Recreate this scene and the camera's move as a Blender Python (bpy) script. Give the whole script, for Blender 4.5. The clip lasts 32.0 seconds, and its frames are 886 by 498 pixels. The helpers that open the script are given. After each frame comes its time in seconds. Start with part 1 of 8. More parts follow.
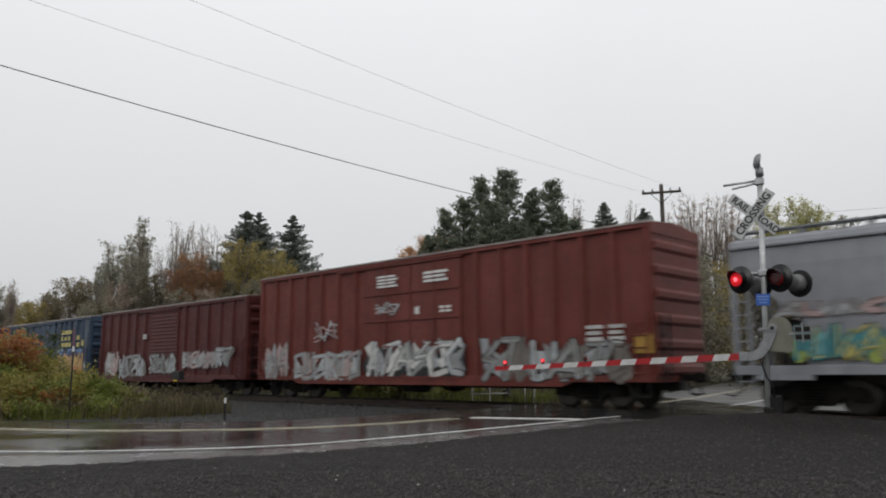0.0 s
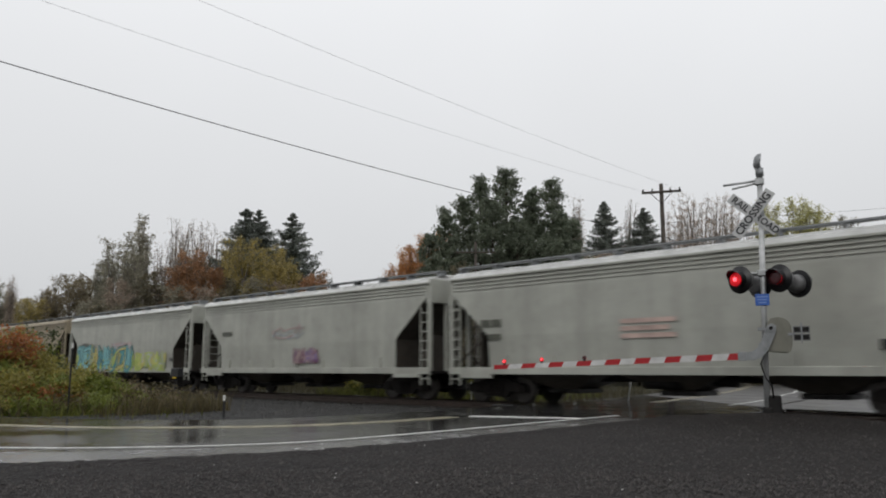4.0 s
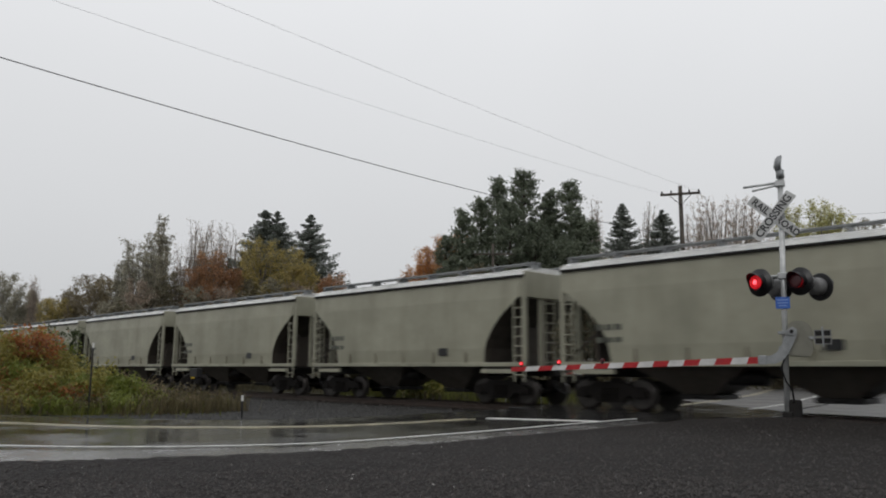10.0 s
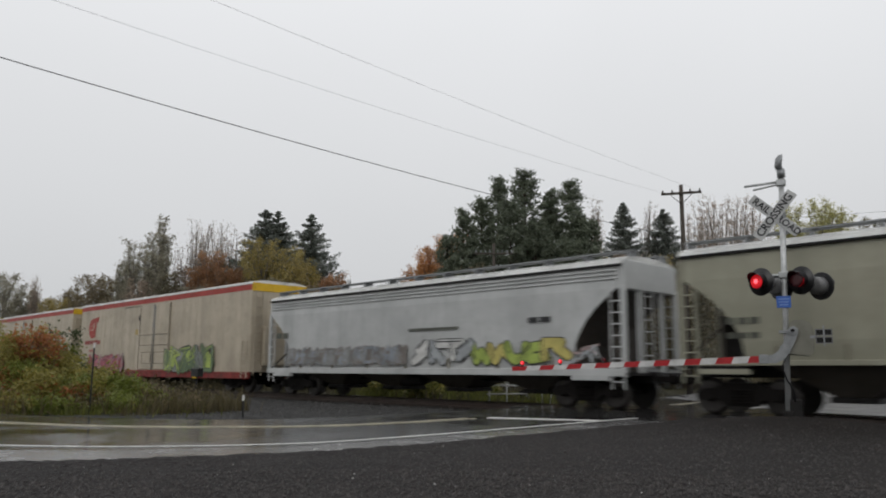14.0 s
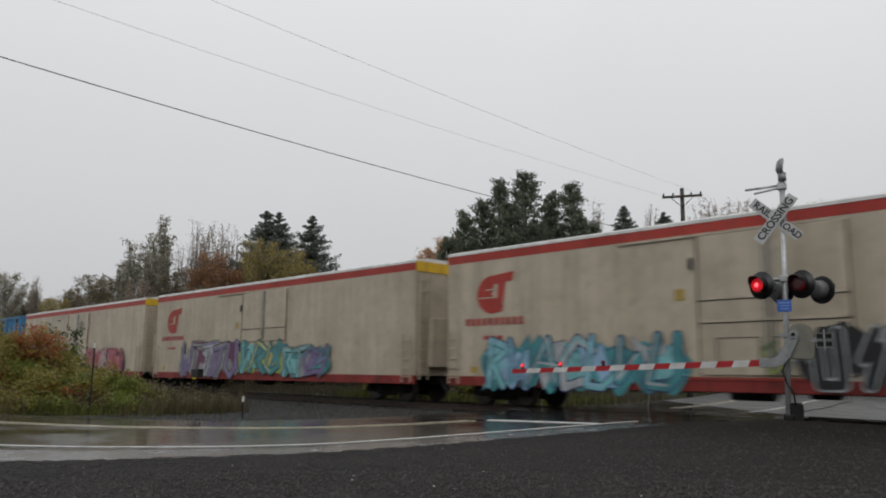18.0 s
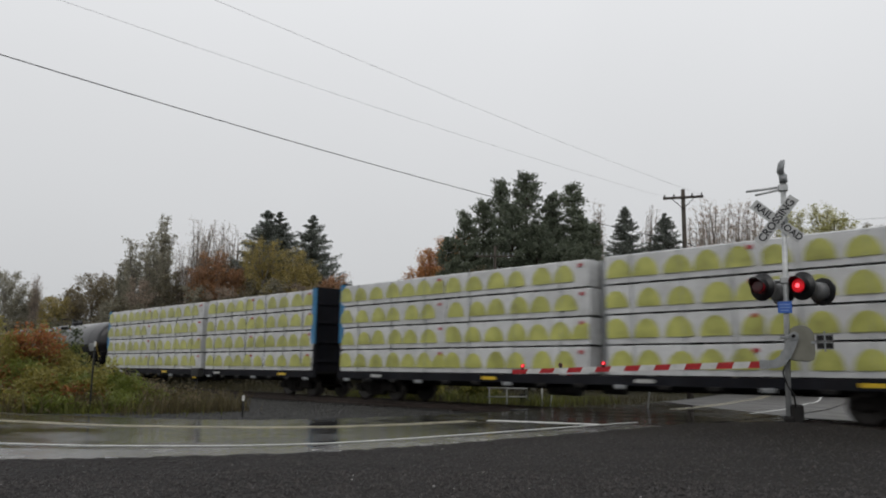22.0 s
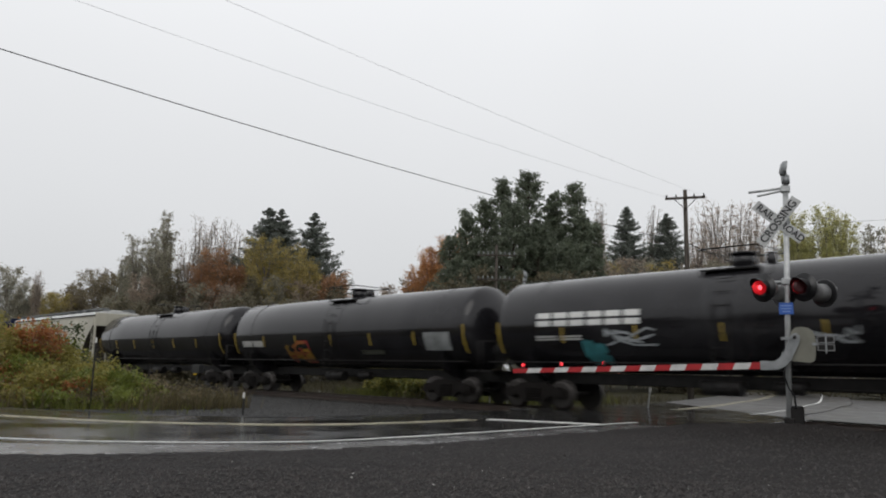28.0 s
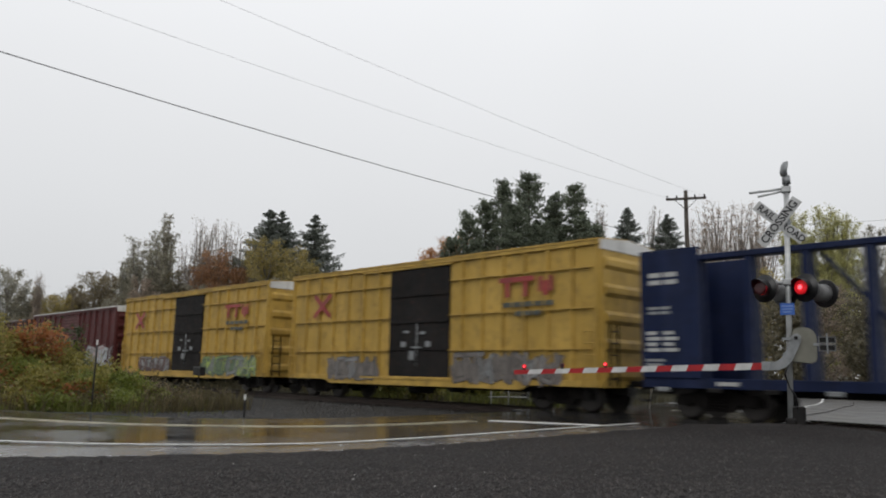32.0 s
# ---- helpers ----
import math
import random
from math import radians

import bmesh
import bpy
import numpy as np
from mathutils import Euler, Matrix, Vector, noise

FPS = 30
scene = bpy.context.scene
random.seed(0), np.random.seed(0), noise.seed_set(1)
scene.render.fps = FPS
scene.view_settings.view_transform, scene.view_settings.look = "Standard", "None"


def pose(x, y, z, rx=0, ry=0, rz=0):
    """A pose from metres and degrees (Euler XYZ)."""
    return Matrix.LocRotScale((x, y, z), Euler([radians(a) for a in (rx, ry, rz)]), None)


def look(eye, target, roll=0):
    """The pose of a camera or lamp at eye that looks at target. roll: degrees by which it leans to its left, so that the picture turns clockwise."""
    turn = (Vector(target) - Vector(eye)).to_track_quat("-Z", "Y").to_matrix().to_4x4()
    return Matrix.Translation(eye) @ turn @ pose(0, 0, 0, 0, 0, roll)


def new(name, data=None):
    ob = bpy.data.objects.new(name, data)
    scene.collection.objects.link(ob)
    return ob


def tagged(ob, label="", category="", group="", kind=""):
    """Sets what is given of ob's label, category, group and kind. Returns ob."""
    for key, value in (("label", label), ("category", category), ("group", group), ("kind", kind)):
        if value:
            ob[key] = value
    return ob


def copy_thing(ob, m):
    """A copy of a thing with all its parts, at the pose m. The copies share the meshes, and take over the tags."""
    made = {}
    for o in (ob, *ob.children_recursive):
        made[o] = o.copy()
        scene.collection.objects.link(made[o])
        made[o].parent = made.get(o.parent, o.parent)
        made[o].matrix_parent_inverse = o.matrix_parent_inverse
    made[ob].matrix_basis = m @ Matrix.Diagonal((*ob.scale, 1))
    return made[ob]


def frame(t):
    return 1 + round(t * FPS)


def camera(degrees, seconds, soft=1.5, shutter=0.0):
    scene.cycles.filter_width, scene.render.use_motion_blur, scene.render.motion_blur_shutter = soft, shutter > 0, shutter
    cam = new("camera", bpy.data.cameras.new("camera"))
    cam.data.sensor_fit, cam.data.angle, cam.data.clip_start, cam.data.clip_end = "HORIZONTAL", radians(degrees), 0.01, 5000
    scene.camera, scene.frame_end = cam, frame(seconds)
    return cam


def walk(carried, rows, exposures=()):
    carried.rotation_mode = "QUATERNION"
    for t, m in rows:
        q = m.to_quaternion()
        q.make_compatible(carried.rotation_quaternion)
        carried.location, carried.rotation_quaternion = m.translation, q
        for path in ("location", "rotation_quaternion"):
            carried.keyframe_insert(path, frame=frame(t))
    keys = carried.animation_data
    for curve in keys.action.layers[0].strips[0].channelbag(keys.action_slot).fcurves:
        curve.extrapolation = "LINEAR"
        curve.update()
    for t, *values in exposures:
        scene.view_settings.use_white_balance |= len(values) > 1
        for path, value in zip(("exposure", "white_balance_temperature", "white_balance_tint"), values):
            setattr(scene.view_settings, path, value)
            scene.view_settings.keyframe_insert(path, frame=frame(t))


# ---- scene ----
EYE = 1.08          # camera above the top of the rail, metres
TRACK = 20.32       # track centre line, y
SPEED = 20.0        # train, metres a second
cam = camera(59.73, 32.0, soft=1.95, shutter=0.3)
walk(cam, [
    (0, pose(0, 0, EYE, 98.969, 0.302, 44.169)),
    (0.5, pose(0, 0, EYE, 98.828, 0.197, 43.962)),
    (1, pose(0, 0, EYE, 98.831, 0.186, 43.984)),
    (1.5, pose(0, 0, EYE, 98.849, 0.249, 44.012)),
    (2, pose(0, 0, EYE, 98.959, 0.356, 44.055)),
    (2.5, pose(0, 0, EYE, 98.931, 0.283, 44.128)),
    (3, pose(0, 0, EYE, 98.998, 0.113, 44.101)),
    (3.5, pose(0, 0, EYE, 98.916, 0.079, 44.018)),
    (5.5, pose(0, 0, EYE, 98.878, -0.059, 44.867)),
    (6, pose(0, 0, EYE, 99.566, 0.083, 45.249)),
    (6.5, pose(0, 0, EYE, 100.050, 0.481, 45.603)),
    (7, pose(0, 0, EYE, 100.148, 0.348, 45.704)),
    (7.5, pose(0, 0, EYE, 100.046, 0.211, 45.796)),
    (8, pose(0, 0, EYE, 99.782, -0.124, 45.815)),
    (8.5, pose(0, 0, EYE, 99.497, -0.370, 45.726)),
    (9, pose(0, 0, EYE, 99.304, -0.321, 45.752)),
    (9.5, pose(0, 0, EYE, 99.152, -0.218, 45.586)),
    (10, pose(0, 0, EYE, 98.983, -0.328, 45.349)),
    (10.5, pose(0, 0, EYE, 98.893, -0.411, 45.306)),
    (11, pose(0, 0, EYE, 98.907, -0.382, 45.384)),
    (11.5, pose(0, 0, EYE, 98.918, -0.262, 45.523)),
    (12, pose(0, 0, EYE, 98.981, -0.138, 45.611)),
    (12.5, pose(0, 0, EYE, 99.039, -0.227, 45.550)),
    (13, pose(0, 0, EYE, 99.061, -0.272, 45.477)),
    (13.5, pose(0, 0, EYE, 99.046, -0.260, 45.421)),
    (14, pose(0, 0, EYE, 98.947, -0.270, 45.418)),
    (14.5, pose(0, 0, EYE, 98.899, -0.323, 45.537)),
    (16.5, pose(0, 0, EYE, 98.971, -0.427, 45.396)),
    (17, pose(0, 0, EYE, 99.126, -0.363, 45.462)),
    (17.5, pose(0, 0, EYE, 99.156, -0.450, 45.453)),
    (18, pose(0, 0, EYE, 99.096, -0.559, 45.420)),
    (18.5, pose(0, 0, EYE, 99.205, -0.417, 45.570)),
    (19, pose(0, 0, EYE, 99.269, -0.288, 45.757)),
    (19.5, pose(0, 0, EYE, 99.154, -0.211, 45.837)),
    (20, pose(0, 0, EYE, 99.051, -0.412, 45.759)),
    (20.5, pose(0, 0, EYE, 98.931, -0.420, 45.684)),
    (21, pose(0, 0, EYE, 98.932, -0.511, 45.577)),
    (21.5, pose(0, 0, EYE, 98.974, -0.542, 45.486)),
    (22, pose(0, 0, EYE, 99.107, -0.812, 45.433)),
    (22.5, pose(0, 0, EYE, 99.247, -1.017, 45.268)),
    (23, pose(0, 0, EYE, 99.095, -1.103, 45.080)),
    (23.5, pose(0, 0, EYE, 99.025, -1.106, 45.007)),
    (24, pose(0, 0, EYE, 99.031, -1.125, 45.193)),
    (24.5, pose(0, 0, EYE, 99.212, -1.054, 45.501)),
    (25, pose(0, 0, EYE, 99.086, -1.150, 45.482)),
    (25.5, pose(0, 0, EYE, 98.966, -1.168, 45.419)),
    (27.5, pose(0, 0, EYE, 99.093, -1.187, 45.535)),
    (28, pose(0, 0, EYE, 99.003, -1.261, 45.474)),
    (28.5, pose(0, 0, EYE, 98.996, -1.285, 45.509)),
    (29, pose(0, 0, EYE, 98.909, -1.169, 45.476)),
    (29.5, pose(0, 0, EYE, 98.954, -1.288, 45.502)),
    (30, pose(0, 0, EYE, 98.982, -1.291, 45.514)),
    (30.5, pose(0, 0, EYE, 99.007, -1.437, 45.423)),
    (31, pose(0, 0, EYE, 99.071, -1.121, 45.487)),
    (31.5, pose(0, 0, EYE, 98.984, -1.020, 45.479)),
    (32, pose(0, 0, EYE, 99.106, -1.106, 45.556)),
], exposures=[(0, 0.13), (1, 0.19), (2, 0.18), (3.5, 0.16), (6, 0.02), (9, 0.03), (14, 0.06), (17, -0.06), (20, -0.06), (22, 0.0), (24, 0.08), (25, 0.08), (28, 0.18), (32, 0.18)])

# ---- light: a flat overcast sky ----
world = bpy.data.worlds.new("overcast_sky")
scene.world = world
world.use_nodes = True
wn, wl = world.node_tree.nodes, world.node_tree.links
sky = wn.new("ShaderNodeTexSky")
sky.sky_type, sky.sun_disc = "NISHITA", False
sky.sun_elevation, sky.sun_rotation = radians(30), radians(150)
sky.air_density, sky.dust_density = 1.0, 6.0
grey = wn.new("ShaderNodeHueSaturation")
grey.inputs["Saturation"].default_value = 0.05
grey.inputs["Value"].default_value = 0.06
wl.new(sky.outputs[0], grey.inputs["Color"])
geo_in = wn.new("ShaderNodeTexCoord")
sep = wn.new("ShaderNodeSeparateXYZ")
wl.new(geo_in.outputs["Generated"], sep.inputs[0])
ramp = wn.new("ShaderNodeValToRGB")
ramp.color_ramp.elements[0].position, ramp.color_ramp.elements[0].color = 0.0, (0.565, 0.577, 0.59, 1)
ramp.color_ramp.elements[1].position, ramp.color_ramp.elements[1].color = 0.5, (0.86, 0.872, 0.895, 1)
wl.new(sep.outputs[2], ramp.inputs[0])
cloud = wn.new("ShaderNodeTexNoise")
cloud.inputs["Scale"].default_value = 2.2
cloud.inputs["Detail"].default_value = 4
wl.new(geo_in.outputs["Generated"], cloud.inputs["Vector"])
cl_map = wn.new("ShaderNodeMapRange")
cl_map.inputs[3].default_value, cl_map.inputs[4].default_value = 0.95, 1.05
wl.new(cloud.outputs[0], cl_map.inputs[0])
mul = wn.new("ShaderNodeMix")
mul.data_type, mul.blend_type = "RGBA", "MULTIPLY"
mul.inputs[0].default_value = 1.0
wl.new(ramp.outputs[0], mul.inputs[6])
wl.new(cl_map.outputs[0], mul.inputs[7])
add = wn.new("ShaderNodeMix")
add.data_type, add.blend_type = "RGBA", "MIX"
add.inputs[0].default_value = 0.92
wl.new(grey.outputs[0], add.inputs[6])
wl.new(mul.outputs[2], add.inputs[7])
bg = wn["Background"]
wl.new(add.outputs[2], bg.inputs[0])
bg.inputs[1].default_value = 1.0
sun_data = bpy.data.lights.new("sun", "SUN")
sun_data.energy, sun_data.angle, sun_data.color = 0.5, radians(40), (1.0, 0.97, 0.93)
sun = new("sun", sun_data)
sun.matrix_world = look((20, -30, 40), (0, 0, 0))

# ---- mesh tools ----
class Shape:
    """Gathers vertices and faces of one mesh."""

    def __init__(self):
        self.v, self.f, self.s, self.m = [], [], [], []

    def add(self, verts, faces, smooth=False, slot=0):
        n = len(self.v)
        self.v.extend(tuple(p) for p in verts)
        self.f.extend(tuple(i + n for i in q) for q in faces)
        self.s.extend([smooth] * len(faces))
        self.m.extend([slot] * len(faces))
        return self

    def box(self, x0, x1, y0, y1, z0, z1, c=0.0, slot=0):
        """A box; c chamfers its upright and lengthwise edges."""
        if c <= 0:
            v = [(x, y, z) for x in (x0, x1) for y in (y0, y1) for z in (z0, z1)]
            return self.add(v, [(0, 1, 3, 2), (4, 6, 7, 5), (0, 4, 5, 1), (2, 3, 7, 6), (0, 2, 6, 4), (1, 5, 7, 3)], slot=slot)
        ring = lambda a, z: [(x0 + a, y0 + c, z), (x0 + c, y0 + a, z), (x1 - c, y0 + a, z), (x1 - a, y0 + c, z),
                             (x1 - a, y1 - c, z), (x1 - c, y1 - a, z), (x0 + c, y1 - a, z), (x0 + a, y1 - c, z)]
        return self.loft([ring(c * 0.9, z0), ring(0, z0 + c), ring(0, z1 - c), ring(c * 0.9, z1)], smooth=False, slot=slot)

    def loft(self, rings, caps=True, smooth=True, closed=True, slot=0):
        k = len(rings[0])
        v = [p for r in rings for p in r]
        f = []
        for i in range(len(rings) - 1):
            for j in range(k if closed else k - 1):
                a, b = i * k + j, i * k + (j + 1) % k
                f.append((a, b, b + k, a + k))
        self.add(v, f, smooth, slot)
        if caps and closed:
            n = len(self.v) - len(v)
            for r, rev in ((0, True), (len(rings) - 1, False)):
                q = [n + r * k + j for j in range(k)]
                self.f.append(tuple(reversed(q)) if rev else tuple(q))
                self.s.append(False)
                self.m.append(slot)
        return self

    def cyl(self, p, q, r, seg=10, r2=None, caps=True, slot=0):
        p, q = Vector(p), Vector(q)
        d = (q - p).normalized()
        a = d.cross(Vector((0, 0, 1)) if abs(d.z) < 0.9 else Vector((1, 0, 0))).normalized()
        b = d.cross(a)
        r2 = r if r2 is None else r2
        ring = lambda c, rr: [c + (a * math.cos(t) + b * math.sin(t)) * rr for t in [2 * math.pi * i / seg for i in range(seg)]]
        return self.loft([ring(p, r), ring(q, r2)], caps, seg > 4, slot=slot)

    def tube(self, pts, r, seg=6, slot=0):
        pts = [Vector(p) for p in pts]
        rings = []
        for i, p in enumerate(pts):
            d = (pts[min(i + 1, len(pts) - 1)] - pts[max(i - 1, 0)]).normalized()
            a = d.cross(Vector((0, 0, 1)) if abs(d.z) < 0.95 else Vector((0, 1, 0))).normalized()
            b = d.cross(a)
            rings.append([p + (a * math.cos(t) + b * math.sin(t)) * r for t in [2 * math.pi * k / seg for k in range(seg)]])
        return self.loft(rings, slot=slot)

    def prism(self, poly, axis, a, b, slot=0):
        """A flat outline pushed along an axis: (y, z) along x, (x, z) along y, (x, y) along z."""
        put = {"x": lambda u, w, t: (t, u, w), "y": lambda u, w, t: (u, t, w), "z": lambda u, w, t: (u, w, t)}[axis]
        return self.loft([[put(u, w, a) for u, w in poly], [put(u, w, b) for u, w in poly]], True, False, slot=slot)

    def lathe(self, prof, centre, axis="y", seg=20, slot=0, smooth=True):
        """Turns (radius, along) round an axis."""
        cx, cy, cz = centre
        rings = []
        for r, h in prof:
            ring = []
            for i in range(seg):
                t = 2 * math.pi * i / seg
                u, w = r * math.cos(t), r * math.sin(t)
                ring.append({"y": (cx + u, cy + h, cz + w), "x": (cx + h, cy + u, cz + w), "z": (cx + u, cy + w, cz + h)}[axis])
            rings.append(ring)
        return self.loft(rings, True, smooth, slot=slot)

    def mesh(self, name, *mats):
        me = bpy.data.meshes.new(name)
        me.from_pydata(self.v, [], self.f)
        me.polygons.foreach_set("use_smooth", self.s)
        me.polygons.foreach_set("material_index", self.m)
        for m in mats:
            me.materials.append(m)
        me.update()
        return me


def part(name, shape, material, parent, label=""):
    """Links a shape, or a mesh that was made before, as one mesh object under a thing or a part."""
    if isinstance(shape, Shape):
        mats = material if isinstance(material, (list, tuple)) else [material]
        shape = shape.mesh(name, *mats)
    ob = new(name, shape)
    if parent is not None:
        ob.parent = parent
    return tagged(ob, label=label)


def thing(name, label, category, group="", m=None):
    """An Empty at a thing's base, which carries its parts."""
    ob = tagged(new(name), label, category, group)
    ob.empty_display_size = 0.2
    if m is not None:
        ob.matrix_basis = m
    return ob


# ---- materials ----
def nodes(name):
    m = bpy.data.materials.new(name)
    m.use_nodes = True
    t = m.node_tree
    return m, t.nodes, t.links, t.nodes["Principled BSDF"]


def noise_node(n, l, vec, scale, detail=4, rough=0.55, stretch=None):
    if stretch:
        mp = n.new("ShaderNodeMapping")
        mp.inputs["Scale"].default_value = stretch
        l.new(vec, mp.inputs[0])
        vec = mp.outputs[0]
    t = n.new("ShaderNodeTexNoise")
    t.inputs["Scale"].default_value = scale
    t.inputs["Detail"].default_value = detail
    t.inputs["Roughness"].default_value = rough
    l.new(vec, t.inputs["Vector"])
    return t.outputs[0]


def remap(n, l, value, a, b, c=0.0, d=1.0):
    r = n.new("ShaderNodeMapRange")
    for i, x in zip((1, 2, 3, 4), (a, b, c, d)):
        r.inputs[i].default_value = x
    l.new(value, r.inputs[0])
    return r.outputs[0]


def mix(n, l, fac, a, b, kind="MIX"):
    x = n.new("ShaderNodeMix")
    x.data_type, x.blend_type = "RGBA", kind
    for i, val in ((0, fac), (6, a), (7, b)):
        if isinstance(val, (int, float)):
            x.inputs[i].default_value = val
        elif isinstance(val, tuple):
            x.inputs[i].default_value = (*val, 1)
        else:
            l.new(val, x.inputs[i])
    return x.outputs[2]


def place(n, l):
    """Object space, shifted by a random amount from object to object."""
    tc, oi, ad = n.new("ShaderNodeTexCoord"), n.new("ShaderNodeObjectInfo"), n.new("ShaderNodeVectorMath")
    ml = n.new("ShaderNodeMath")
    ml.operation = "MULTIPLY"
    ml.inputs[1].default_value = 40.0
    l.new(oi.outputs["Random"], ml.inputs[0])
    l.new(tc.outputs["Object"], ad.inputs[0])
    l.new(ml.outputs[0], ad.inputs[1])
    return ad.outputs[0]


def bump(n, l, b, height, strength, distance=0.02):
    u = n.new("ShaderNodeBump")
    u.inputs["Strength"].default_value, u.inputs["Distance"].default_value = strength, distance
    l.new(height, u.inputs["Height"])
    l.new(u.outputs[0], b.inputs["Normal"])


def paint(name, colour, rough=0.45, dirt=(0.06, 0.05, 0.04), grime=0.5, rust=0.0, streak=0.5, metal=0.0, spread=1.0, relief=0.12):
    """Weathered paint on steel: soft fading, grime that runs down, rust spots."""
    m, n, l, b = nodes(name)
    v = place(n, l)
    fade = remap(n, l, noise_node(n, l, v, 0.7, 5), 0.3, 0.7)
    base = mix(n, l, fade, tuple(c * 0.84 for c in colour), tuple(min(1, c * 1.12 + 0.008) for c in colour))
    bay = remap(n, l, noise_node(n, l, v, 1.0, 2, 0.5, (0.9, 0.1, 0.06)), 0.44, 0.60, 0, 0.42)
    base = mix(n, l, bay, base, tuple(min(1, c * 1.25 + 0.016) for c in colour))
    run = remap(n, l, noise_node(n, l, v, 1.0, 4, 0.55, (2.6, 2.6, 0.22)), 0.48, 0.80, 0, streak)
    base = mix(n, l, run, base, dirt)
    cloudy = remap(n, l, noise_node(n, l, v, 1.0, 3, 0.5, (0.8, 0.8, 1.6)), 0.42, 0.66, 0, 0.30)
    base = mix(n, l, cloudy, base, tuple(c * 0.78 for c in colour))
    spot = remap(n, l, noise_node(n, l, v, 2.6, 7, 0.65), 0.5, 0.75, 0, grime)
    base = mix(n, l, spot, base, dirt)
    if rust:
        rs = remap(n, l, noise_node(n, l, v, 5.0, 8, 0.7), 0.6, 0.68, 0, rust)
        base = mix(n, l, rs, base, (0.14, 0.05, 0.025))
    l.new(base, b.inputs["Base Color"])
    l.new(remap(n, l, noise_node(n, l, v, 6, 3), 0.3, 0.7, rough - 0.08 * spread, rough + 0.14 * spread), b.inputs["Roughness"])
    b.inputs["Metallic"].default_value = metal
    b.inputs["Specular IOR Level"].default_value = 0.26
    bump(n, l, b, noise_node(n, l, v, 14, 4), relief, 0.01)
    return m


def plain(name, colour, rough=0.6, var=0.15, scale=9.0, metal=0.0, bumpy=0.1):
    m, n, l, b = nodes(name)
    v = place(n, l)
    k = remap(n, l, noise_node(n, l, v, scale, 5), 0.3, 0.7)
    l.new(mix(n, l, k, tuple(c * (1 - var) for c in colour), tuple(min(1, c * (1 + var)) for c in colour)), b.inputs["Base Color"])
    b.inputs["Roughness"].default_value, b.inputs["Metallic"].default_value = rough, metal
    if bumpy:
        bump(n, l, b, noise_node(n, l, v, scale * 3, 3), bumpy, 0.01)
    return m


def glow(name, colour, strength):
    m, n, l, b = nodes(name)
    b.inputs["Base Color"].default_value = (*colour, 1)
    b.inputs["Emission Color"].default_value = (*colour, 1)
    b.inputs["Emission Strength"].default_value = strength
    return m


def leafy(name, a, b_, rough=0.48):
    """Leaves and needles: each clump of the mesh takes a tint of its own."""
    m, n, l, b = nodes(name)
    g = n.new("ShaderNodeNewGeometry")
    tc = n.new("ShaderNodeTexCoord")
    big = remap(n, l, noise_node(n, l, tc.outputs["Object"], 0.5, 3), 0.35, 0.65)
    base = mix(n, l, g.outputs["Random Per Island"], a, b_)
    base = mix(n, l, big, base, mix(n, l, 0.5, base, tuple(c * 0.55 for c in a)))
    l.new(base, b.inputs["Base Color"])
    b.inputs["Roughness"].default_value = rough
    b.inputs["Specular IOR Level"].default_value = 0.5
    thin, both = n.new("ShaderNodeBsdfTranslucent"), n.new("ShaderNodeMixShader")
    both.inputs[0].default_value = 0.5
    l.new(base, thin.inputs[0])
    l.new(b.outputs[0], both.inputs[1])
    l.new(thin.outputs[0], both.inputs[2])
    l.new(both.outputs[0], n["Material Output"].inputs[0])
    return m


def bark(name, colour):
    m, n, l, b = nodes(name)
    tc = n.new("ShaderNodeTexCoord")
    k = noise_node(n, l, tc.outputs["Object"], 3.0, 6, 0.6, (3, 3, 0.5))
    l.new(mix(n, l, remap(n, l, k, 0.35, 0.65), tuple(c * 0.6 for c in colour), tuple(c * 1.3 for c in colour)), b.inputs["Base Color"])
    b.inputs["Roughness"].default_value = 0.9
    bump(n, l, b, k, 0.5, 0.03)
    return m


def wet_asphalt(name="wet_asphalt", lift=1.0, dull=0.0):
    """Old asphalt under rain: fine stone, patches of water film along the wheel tracks."""
    m, n, l, b = nodes(name)
    tc = n.new("ShaderNodeTexCoord")
    v = tc.outputs["Object"]
    grain = noise_node(n, l, v, 90, 4, 0.7)
    patch = noise_node(n, l, v, 0.5, 5, 0.55)
    base = mix(n, l, remap(n, l, grain, 0.3, 0.7), tuple(lift * c for c in (0.014, 0.014, 0.0145)), tuple(lift * c for c in (0.035, 0.034, 0.034)))
    base = mix(n, l, remap(n, l, patch, 0.4, 0.65), base, tuple(lift * c for c in (0.024, 0.023, 0.022)))
    l.new(base, b.inputs["Base Color"])
    film = noise_node(n, l, v, 0.8, 6, 0.6)
    l.new(remap(n, l, film, 0.38, 0.62, 0.07 + dull, 0.22 + dull), b.inputs["Roughness"])
    b.inputs["Specular IOR Level"].default_value = 0.6
    bump(n, l, b, mix(n, l, 0.3, grain, noise_node(n, l, v, 2.5, 4)), 0.045, 0.010)
    return m


